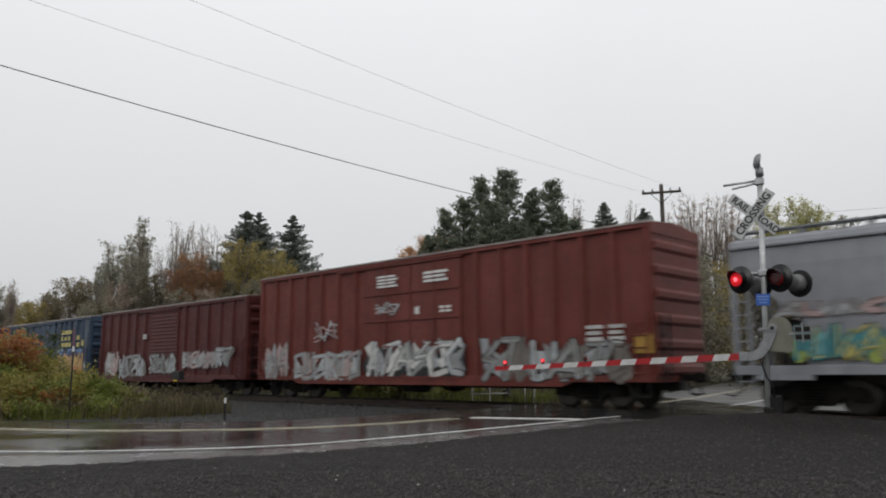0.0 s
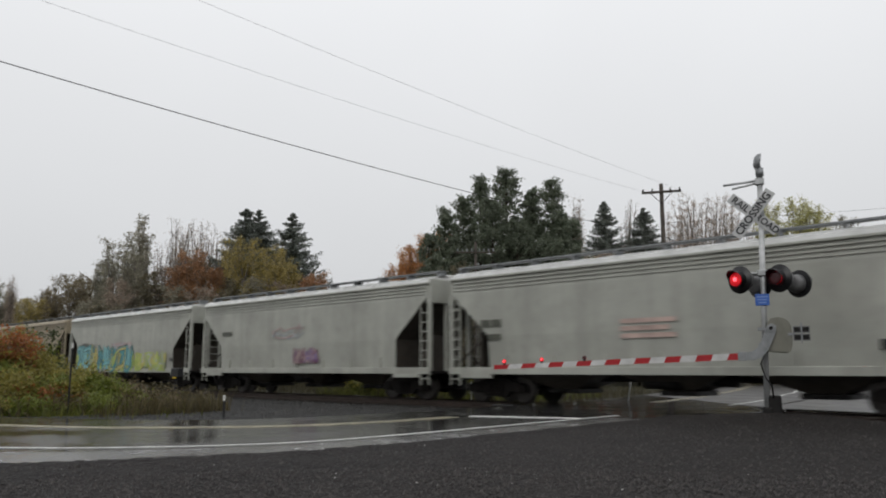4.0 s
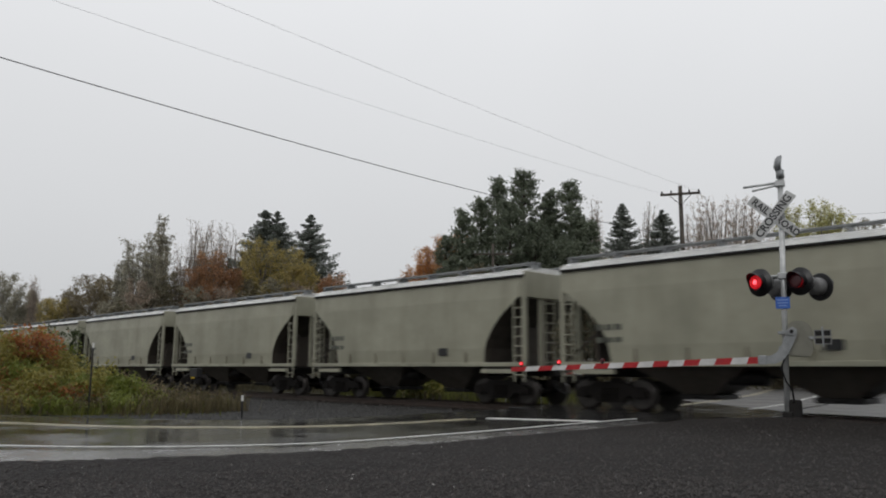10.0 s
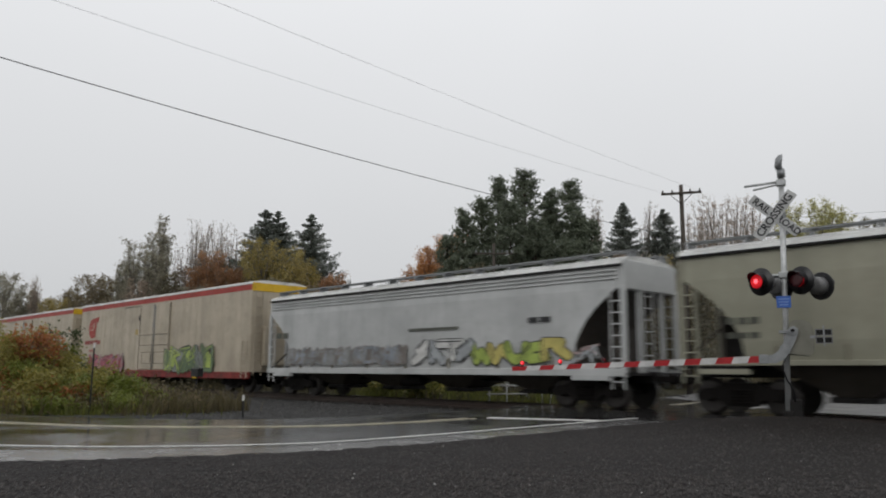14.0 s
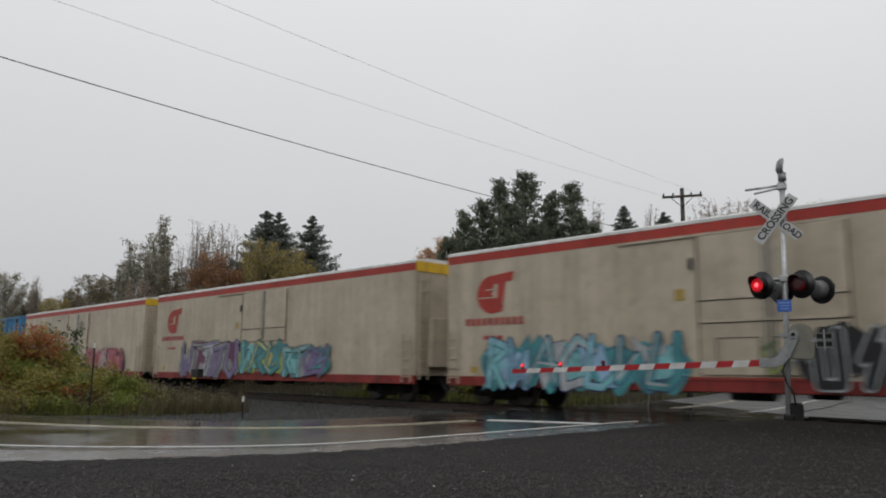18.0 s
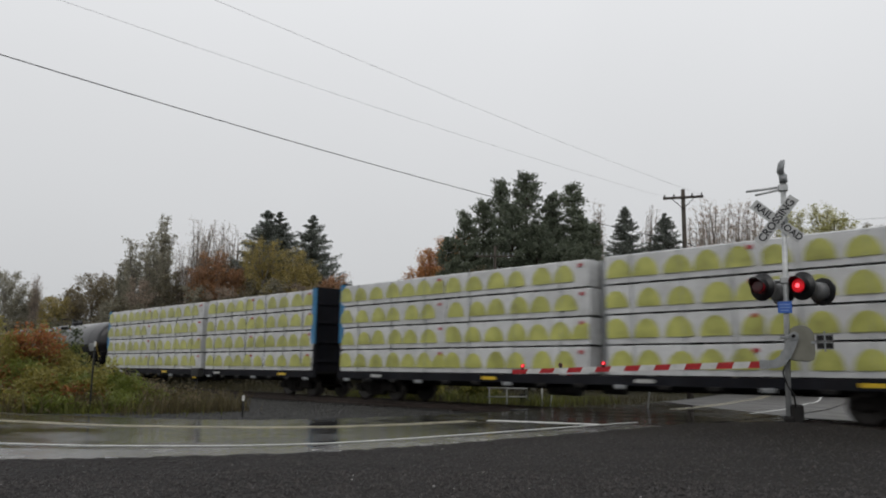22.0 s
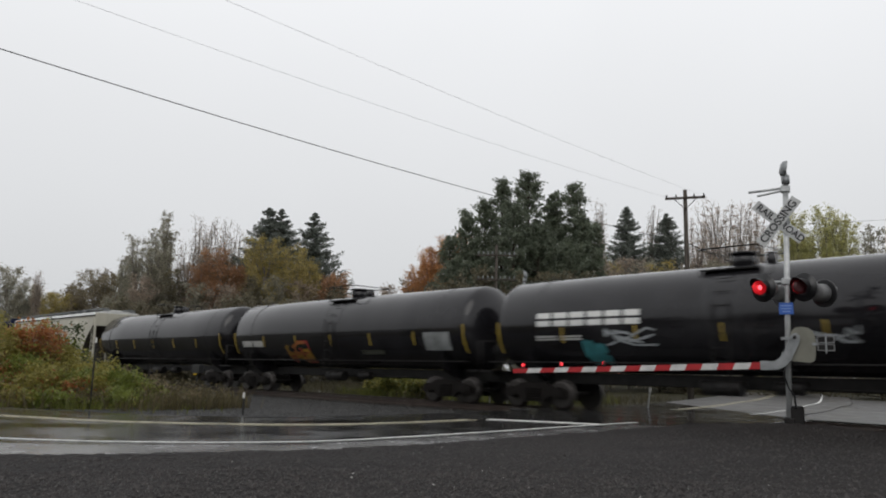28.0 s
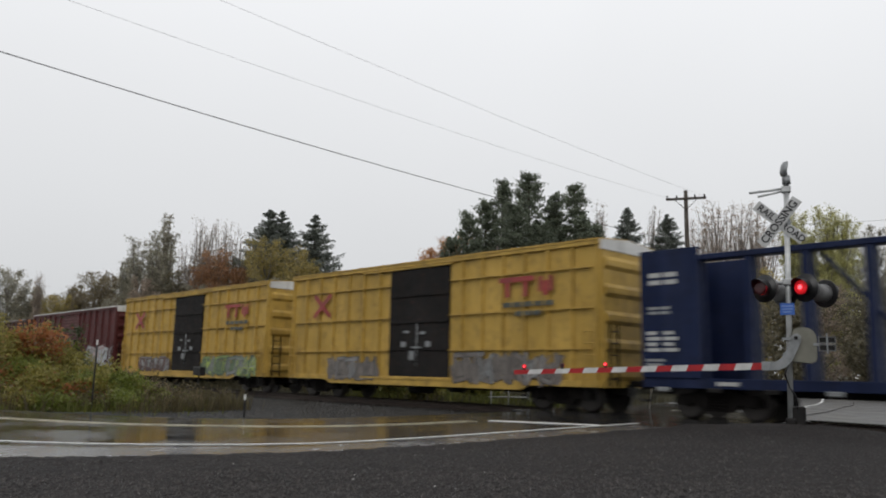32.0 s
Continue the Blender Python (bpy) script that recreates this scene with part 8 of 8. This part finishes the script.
GRAFFITI = [
    ("A", -18.47, -16.71, 0.75, 2.34, "pale", "wild"),
    ("A", -16.37, -12.04, 0.59, 1.90, "pale", "wild"),
    ("A", -11.78, -6.74, 0.78, 2.22, "bw", "wild"),
    ("A", -6.13, -4.40, 0.66, 2.15, "silver", "wild"),
    ("A", -4.19, -2.15, 0.68, 2.03, "silver", "wild"),
    ("A", -2.15, -0.75, 0.69, 1.94, "silver", "wild"),
    ("A", -14.99, -13.53, 2.22, 3.06, "pale", "tag"),
    ("A", -11.26, -9.99, 3.05, 3.57, "pale", "tag"),
    ("A", -0.45, -0.04, 1.52, 2.05, "ochre", "fill"),
    ("B", -14.90, -13.09, 0.84, 2.31, "pale", "wild"),
    ("B", -13.09, -9.88, 0.50, 2.09, "silver", "wild"),
    ("B", -9.30, -6.36, 0.91, 2.08, "silver", "wild"),
    ("B", -5.75, -2.59, 1.21, 2.12, "pale", "wild"),
    ("B", -2.58, -0.88, 1.19, 2.31, "silver", "wild"),
    ("C", -15.55, -9.0, 1.5, 2.45, "dusk", "cloud"),
    ("C", -9.2, -0.25, 1.5, 2.62, "dusk", "cloud"),
    ("C", -15.55, -13.2, 0.75, 2.5, "skylump", "cloud"),
    ("C", -11.0, -9.8, 1.9, 2.5, "skylump", "cloud"),
    ("C", -5.3, -4.0, 2.0, 2.6, "skylump", "cloud"),
    ("C", -3.0, -1.0, 2.0, 2.6, "skylump", "cloud"),
    ("C", -9.1, -5.6, 0.70, 1.95, "skyblock", "wild"),
    ("C", -14.8, -9.1, 0.68, 1.60, "flame", "wild"),
    ("C", -14.3, -9.4, 1.05, 2.35, "sand", "wild"),
    ("C", -6.0, -0.4, 0.68, 1.50, "flame", "wild"),
    ("C", -5.7, -0.7, 1.05, 2.35, "sand", "wild"),
    ("C", -0.9, -0.2, 0.66, 1.9, "sky", "fill"),
    ("D", -14.35, -9.0, 0.70, 2.10, "inky", "wild"),
    ("D", -15.2, -0.3, 0.66, 1.0, "greige", "fill"),
    ("D", -5.7, -0.7, 1.7, 2.50, "buff", "cloud"),
    ("D", -9.3, -8.4, 1.3, 1.9, "pale", "wild"),
    ("D", -8.4, -7.9, 1.3, 1.9, "pale", "tag"),
    ("D", -5.6, -0.7, 0.85, 2.25, "bubble", "wild"),
    ("E2", -8.0, -6.3, 1.3, 1.95, "purple", "wild"),
    ("E2", -9.53, -7.36, 2.32, 2.95, "pinkpale", "tag"),
    ("E3", -14.09, -10.96, 0.83, 2.57, "lagoon", "wild"),
    ("E3", -11.00, -6.30, 0.86, 2.53, "lagoon", "wild"),
    ("E3", -6.04, -2.50, 0.98, 2.02, "limepale", "wild"),
    ("E3", -9.05, -6.59, 2.17, 2.60, "pinkpale", "fill"),
    ("E4", -14.15, -10.9, 0.85, 2.30, "silver", "wild"),
    ("E4", -10.9, -8.35, 0.77, 2.45, "inky", "wild"),
    ("E4", -8.50, -6.61, 1.29, 2.40, "redw", "tag"),
    ("E4", -8.2, -1.61, 0.85, 2.35, "inkbold", "bold"),
    ("E4", -12.81, -7.72, 3.0, 3.30, "faded", "fill"),
    ("E5", -10.2, -9.2, 1.55, 2.3, "dark", "tag"),
    ("E5", -9.3, -5.8, 1.5, 2.0, "teal", "tag"),
    ("E5", -8.57, -7.19, 2.07, 2.45, "pinkpale", "fill"),
    ("E5", -8.55, -7.05, 1.58, 1.96, "faded", "tag"),
    ("G", -16.86, -9.07, 1.24, 2.02, "faintdark", "wild"),
    ("G", -8.74, -5.83, 1.23, 2.16, "outline", "block"),
    ("G", -5.70, -2.07, 1.23, 2.10, "limeout", "block"),
    ("G", -2.11, -0.92, 1.28, 1.85, "pinkpale", "tag"),
    ("R1", -19.42, -14.01, 0.74, 2.02, "pink", "wild"),
    ("R1", -8.62, -3.19, 0.88, 2.34, "moss", "wild"),
    ("R2", -16.80, -12.90, 0.55, 1.98, "gold", "soku"),
    ("R2", -7.96, -3.20, 0.67, 1.96, "gold", "block"),
    ("R3", -19.48, -12.36, 0.53, 2.26, "sea", "wild"),
    ("R3", -9.3, -4.25, 0.70, 2.30, "black", "cloud"),
    ("R3", -9.1, -4.4, 0.75, 2.20, "whitebold", "bold"),
    ("R3", -4.26, -2.76, 1.26, 2.10, "outline", "tag"),
    ("R3", -10.35, -9.17, 1.11, 1.93, "moss", "tag"),
    ("R4", -17.97, -12.04, 0.65, 2.58, "violet", "wild"),
    ("R4", -11.98, -8.44, 0.87, 2.51, "lagoon", "wild"),
    ("R4", -8.45, -4.97, 0.78, 2.22, "teal", "wild"),
    ("R5", -18.5, -12.1, 1.5, 2.40, "mint", "cloud"),
    ("R5", -18.39, -11.95, 0.62, 2.20, "amber", "wild"),
    ("R5", -8.25, -4.73, 0.67, 2.53, "pink", "wild"),
    ("R5", -4.80, -2.36, 0.73, 2.36, "pink", "wild"),
    ("R5", -9.77, -8.89, 3.30, 4.20, "black", "ring"),
    ("F", -13.4, -0.15, 1.75, 2.36, "weed", "cloud"),
    ("F", -13.2, -0.15, 0.72, 2.22, "greige", "fill"),
    ("F", -12.8, -8.0, 0.72, 2.10, "smudge", "wild"),
    ("F", -7.2, -0.4, 0.72, 2.15, "smudge", "wild"),
    ("F", -8.2, -6.9, 0.9, 2.7, "brownpatch", "tag"),
    ("F", -11.0, -5.0, 2.0, 2.35, "moss", "tag"),
    ("F", -7.25, -6.7, 1.37, 1.75, "limepale", "fill"),
    ("K", -13.07, -9.93, 0.58, 1.66, "ghost", "wild"),
    ("K", -5.97, -1.41, 0.72, 1.80, "ghost", "wild"),
    ("L", -13.37, -9.49, 0.83, 1.69, "brown", "wild"),
    ("L", -5.82, -0.63, 0.67, 1.73, "moss", "wild"),
    ("Z", -14.35, -12.17, 2.26, 2.65, "pale", "block"),
    ("Z", -14.14, -12.14, 1.24, 2.12, "lagoon", "wild"),
    ("M", -4.50, 0.05, 0.84, 2.41, "pale", "wild"),
]
PRINT = [
    ("D", -0.42, -0.12, 2.10, 2.50, "offwhite", 2, 1),
    ("D", -7.72, -7.15, 1.50, 2.15, "offwhite", 1, 1),
    ("A", -11.18, -10.06, 4.11, 4.59, "white", 4, 1),
    ("A", -8.72, -7.54, 4.13, 4.56, "white", 3, 1),
    ("A", -9.14, -8.94, 3.05, 3.31, "white", 1, 1),
    ("A", -7.95, -7.36, 3.05, 3.32, "white", 2, 2),
    ("A", -2.06, -1.50, 1.89, 2.40, "offwhite", 3, 1),
    ("A", -1.32, -0.81, 1.90, 2.40, "offwhite", 3, 1),
    ("B", -10.20, -9.78, 2.84, 3.10, "offwhite", 1, 1),
    ("B", -14.69, -13.59, 1.38, 2.31, "offwhite", 2, 2),
    ("C", -4.46, -2.71, 2.71, 3.89, "yellow", 3, 3),
    ("C", -2.53, -2.19, 2.64, 3.84, "pinkbar", 1, 1),
    ("C", -1.89, -1.47, 2.66, 3.53, "yellow", 2, 1),
    ("C", -1.15, -0.81, 2.69, 3.07, "yellow", 1, 1),
    ("D", -2.2, -1.85, 3.3, 3.7, "offwhite", 2, 1),
    ("E1", -8.97, -7.30, 1.92, 2.53, "blush", 3, 1),
    ("E1", -2.52, -2.11, 1.49, 1.73, "black", 1, 1),
    ("E1", -14.10, -13.21, 2.41, 2.64, "greytext", 1, 2),
    ("E1", -13.81, -13.27, 2.00, 2.18, "greytext", 1, 1),
    ("E2", -13.68, -12.83, 2.59, 2.77, "greytext", 1, 1),
    ("E3", -13.26, -12.43, 2.41, 2.64, "greytext", 1, 2),
    ("E3", -2.02, -1.78, 1.49, 1.65, "black", 1, 1),
    ("E4", -13.96, -12.98, 2.59, 2.77, "greytext", 1, 1),
    ("E5", -13.10, -12.18, 2.51, 2.75, "greytext", 1, 4),
    ("E5", -13.11, -12.44, 2.05, 2.28, "greytext", 1, 3),
    ("H3", -10.26, -8.91, 3.21, 3.51, "greytext", 1, 4),
    ("H3", -10.31, -8.77, 2.65, 2.97, "greytext", 1, 6),
    ("G", -3.51, -2.57, 2.55, 2.72, "black", 1, 2),
    ("G", -9.02, -6.51, 2.46, 2.56, "greytext", 1, 1),
    ("G", -17.72, -16.74, 2.41, 2.65, "greytext", 1, 2),
    ("CBB", -22.65, -21.75, 3.55, 3.95, "offwhite", 2, 2),
    ("CBB", -22.70, -21.95, 2.75, 3.0, "greyframe", 2, 2),
    ("CBB", -22.75, -21.75, 1.75, 2.35, "offwhite", 4, 2),
    ("CBB", -22.75, -22.2, 1.25, 1.6, "greyframe", 3, 1),
    ("HP", -15.96, -15.09, 2.23, 2.74, "greytext", 2, 1),
    ("HP", -3.22, -2.87, 1.61, 1.82, "black", 1, 1),
]
TANK_PRINT = [
    ("T1", -2.04, -0.99, 2.14, 2.63, "greyframe", 1, 1),
    ("T1", -15.94, -13.82, 2.00, 2.24, "offwhite", 1, 3),
    ("T1", -15.64, -14.17, 1.53, 1.66, "greytext", 1, 1),
    ("T2", -5.16, -3.72, 2.51, 2.92, "offwhite", 2, 2),
    ("T2", -5.17, -3.16, 2.28, 2.51, "offwhite", 1, 2),
    ("T2", -2.16, -1.16, 2.27, 2.70, "greyframe", 1, 1),
    ("T2", -15.95, -14.06, 2.01, 2.22, "greytext", 1, 2),
    ("T3", -16.40, -14.80, 2.16, 2.37, "greytext", 1, 1),
    ("T3", -3.12, -1.93, 2.08, 2.57, "greyframe", 1, 1),
    ("P", -14.29, -10.58, 2.50, 2.98, "white", 2, 6),
    ("P", -14.36, -12.58, 2.08, 2.24, "offwhite", 2, 2),
    ("P", -12.6, -11.9, 1.45, 2.05, "tealpatch", 1, 1),
    ("P", -11.8, -10.2, 1.92, 2.38, "silverpatch", 1, 1),
    ("P", -6.34, -5.08, 1.94, 2.41, "silverpatch", 1, 1),
    ("P", -3.67, -2.37, 1.61, 2.06, "silverpatch", 1, 1),
    ("P", -2.85, -1.74, 2.19, 2.58, "greyframe", 1, 1),
    ("N", -15.22, -13.39, 2.00, 2.26, "offwhite", 1, 2),
    ("N", -11.60, -9.95, 1.38, 2.18, "orangepatch", 1, 1),
    ("N", -2.73, -1.43, 1.80, 2.43, "greyframe", 1, 1),
    ("N", -6.44, -5.11, 1.67, 1.82, "greytext", 1, 1),
]

for i, (key, x0, x1, z0, z1, pal, sty) in enumerate(GRAFFITI):
    z0 = max(z0, 0.70) if key[0] in "ABCDFKLM" else z0
    graffiti(CAR[key], x0, x1, z0, z1, pal, sty, 100 + i, 1.585 if key[0] in "RF" else 1.55)
for key, x0, x1, z0, z1, ink, r, c in PRINT:
    print_bars(CAR[key], x0, x1, z0, z1, ink, r, c, 1.552)
for key, x0, x1, z0, z1, ink, r, c in TANK_PRINT:
    tank_bars(CAR[key], x0, x1, z0, z1, ink, r, c)
for n in range(1, 11):
    if n != 3:
        print_bars(CAR["H%d" % n], -10.1, -9.2, 2.25, 2.42, "greytext", 1, 3, 1.53)
        print_bars(CAR["H%d" % n], -10.1, -9.2, 1.90, 2.05, "greytext", 1, 3, 1.53)
    print_bars(CAR["H%d" % n], -3.9, -3.45, 1.60, 1.85, "black", 1, 1, 1.53)
# the reefers' round emblem and the print under it, as plain shapes
for n in range(1, 6):
    s = Shape()
    cx, cz = -19.2, 3.62
    arc = lambda r: [(cx + r * math.cos(k), cz + 0.95 * r * math.sin(k)) for k in [math.radians(75 + 245 * j / 18) for j in range(19)]]
    o, i = arc(0.66), arc(0.02)
    for j in range(18):
        s.add([(u, -1.504, w) for u, w in (o[j], o[j + 1], i[j + 1], i[j])], [(0, 1, 2, 3)])
    part("emblem_ring", s, ORANGE, CAR["R%d" % n], "plain open orange ring")
    bar = [(cx + 0.02, cz + 0.62), (cx + 0.92, cz + 0.70), (cx + 0.86, cz + 0.40), (cx + 0.58, cz + 0.38), (cx + 0.42, cz - 0.58), (cx + 0.16, cz - 0.60), (cx + 0.26, cz + 0.34), (cx - 0.02, cz + 0.34)]
    for k, (u, w) in enumerate(((0.02, 0.16), (-0.22, -0.10))):
        part("emblem_line", Shape().box(cx - 0.30 + u, cx + 0.16, -1.512, -1.506, cz + w - 0.02, cz + w + 0.02), CREAM, CAR["R%d" % n], "pale line across the emblem")
    part("emblem_bar", Shape().prism(bar, "y", -1.510, -1.505), ORANGE, CAR["R%d" % n], "plain orange bar shape")
    print_bars(CAR["R%d" % n], cx - 1.2, cx + 1.35, 2.62, 2.86, "redtext", 1, 10, 1.50)
    print_bars(CAR["R%d" % n], cx - 0.4, cx + 0.5, 2.15, 2.28, "redtext", 1, 3, 1.50)
# red block marks on the yellow boxcars
for key in ("K", "L"):
    part("red_mark", Shape().box(-3.86, -2.40, -1.556, -1.550, 3.98, 4.14), SPRAY["red"], CAR[key], "plain red bar")
    for a in (-3.50, -2.76, -1.95):
        part("red_mark", Shape().box(a - 0.09, a + 0.09, -1.556, -1.550, 3.50, 3.97), SPRAY["red"], CAR[key], "plain red bar")
    for a in (-2.15, -1.75):
        part("red_mark", Shape().box(a - 0.08, a + 0.08, -1.557, -1.551, 3.62, 4.10), SPRAY["red"], CAR[key], "plain red bar")
    s = Shape()
    stroke(s, [(-14.1, 3.3), (-13.1, 4.1)], 0.2, -1.556, 0)
    stroke(s, [(-14.1, 4.1), (-13.1, 3.3)], 0.2, -1.557, 0)
    part("red_cross", s, SPRAY["red"], CAR[key], "crossed red strokes")
    print_bars(CAR[key], -3.7, -1.6, 3.18, 3.34, "greytext", 1, 5, 1.552)
    print_bars(CAR[key], -3.2, -2.1, 2.9, 3.05, "greytext", 1, 3, 1.552)
# faded sheets between the blue boxcar's ribs
FADED = paint("sun_faded_blue", (0.062, 0.083, 0.112), 0.5, (0.05, 0.05, 0.05), 0.5, 0.4, 0.8)
for xa, xb in ((-5.35, -4.75), (-2.62, -2.05), (-0.86, -0.30), (-11.9, -11.25), (-13.6, -12.9)):
    part("faded_panel", Shape().box(xa, xb, -1.508, -1.502, 1.0, 4.28), FADED, CAR["C"], "sun-faded grey-blue side sheet")
# the dark gap between the bright blue boxcar's two doors, their dark edges and the grimy sill
part("door_gap", Shape().box(-7.64, -7.40, -1.552, -1.50, 0.95, 4.72, 0.01), BLACKDOOR, CAR["F"], "dark rusty gap between the doors")
for xa, w in ((-10.16, 0.09), (-4.83, 0.09)):
    part("door_edge", Shape().box(xa, xa + w, -1.556, -1.50, 0.95, 4.80, 0.01), BLACKDOOR, CAR["F"], "dark door edge")
# Dark strips on the side sheets stand for shadow lines at the ribs.
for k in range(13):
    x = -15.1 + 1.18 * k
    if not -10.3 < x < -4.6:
        part("panel_seam", Shape().box(x - 0.02, x + 0.02, -1.546, -1.44, 2.2, 4.9), NAVY, CAR["F"], "dark strip painted as rib shadow on the side")
for z in (1.9, 2.75, 3.35, 3.95, 4.55):
    for xa, xb in ((-10.0, -7.72), (-7.30, -4.9)):
        part("door_rail", Shape().box(xa, xb, -1.552, -1.50, z - 0.022, z + 0.022), NAVY, CAR["F"])
part("grimy_sill", Shape().box(-15.84, -0.01, -1.541, -1.528, 0.60, 0.94), BROWN, CAR["F"], "side sill caked in brown grime")

BUNDLES = {length: [lumber_bundle(length, 11 * k + int(length * 10)) for k in range(3)] for length in (5.95, 4.55)}
USED, LOAD = set(), []
for key in ("CB1", "CB2"):
    for row in range(4):
        for side in (-1, 1):
            for k, (bx, length) in enumerate(((-2.45, 4.55), (-7.03, 4.55), (-12.82, 5.95), (-18.80, 5.95))):
                first = BUNDLES[length][(row + k + (side > 0)) % 3]
                b = copy_thing(first, pose(0, 0, 0)) if first.name in USED else first
                USED.add(first.name)
                LOAD.append((b, FRONT[key] + bx + random.uniform(-0.05, 0.05), side * 0.90, 1.08 + 0.855 * row, 0 if side < 0 else 180))

def switch_times():
    """When the flashing lamps change over: the right lamp lights for 0.56 s in every 1.245 s."""
    out, t = [], 0.63 - 1.245
    while t < 33:
        out += [(t, True), (t + 0.56, False)]
        t += 1.245
    return out


def flash(lens, lit_with_right, face):
    """Turns a two-faced lens to its glowing side and back."""
    at = lens.location.copy()
    ang = face + (180 if lit_with_right else 0)
    right = any(a <= 0 < b for (a, on), (b, _) in zip(switch_times(), switch_times()[1:]) if on)
    if right:
        ang += 180
    rows = [(0.0, ang)]
    for t, _ in switch_times():
        if 0.1 < t < 31.9:
            rows += [(t - 0.05, ang), (t - 0.017, ang + 60), (t + 0.017, ang + 120), (t + 0.05, ang + 180)]
            ang += 180
    rows.append((32.0, ang))
    walk(lens, [(t, pose(at.x, at.y, at.z, 0, 0, a)) for t, a in rows])


def motions():
    for key, car in CAR.items():
        x = FRONT[key]
        walk(car, [(0, pose(x, TRACK, 0)), (32, pose(x + SPEED * 32, TRACK, 0))])
    for b, x, y, z, turn in LOAD:
        walk(b, [(0, pose(x, TRACK + y, z, 0, 0, turn)), (32, pose(x + SPEED * 32, TRACK + y, z, 0, 0, turn))])
    for lamps, bulbs in ((LAMPS, BULBS), (FAR_LAMPS, FAR_BULBS)):
        for k, lens in enumerate(lamps):
            flash(lens, k % 2 == 1, 0 if k < 2 else 180)
        flash(bulbs[1], False, 0)
        flash(bulbs[2], True, 0)


motions()
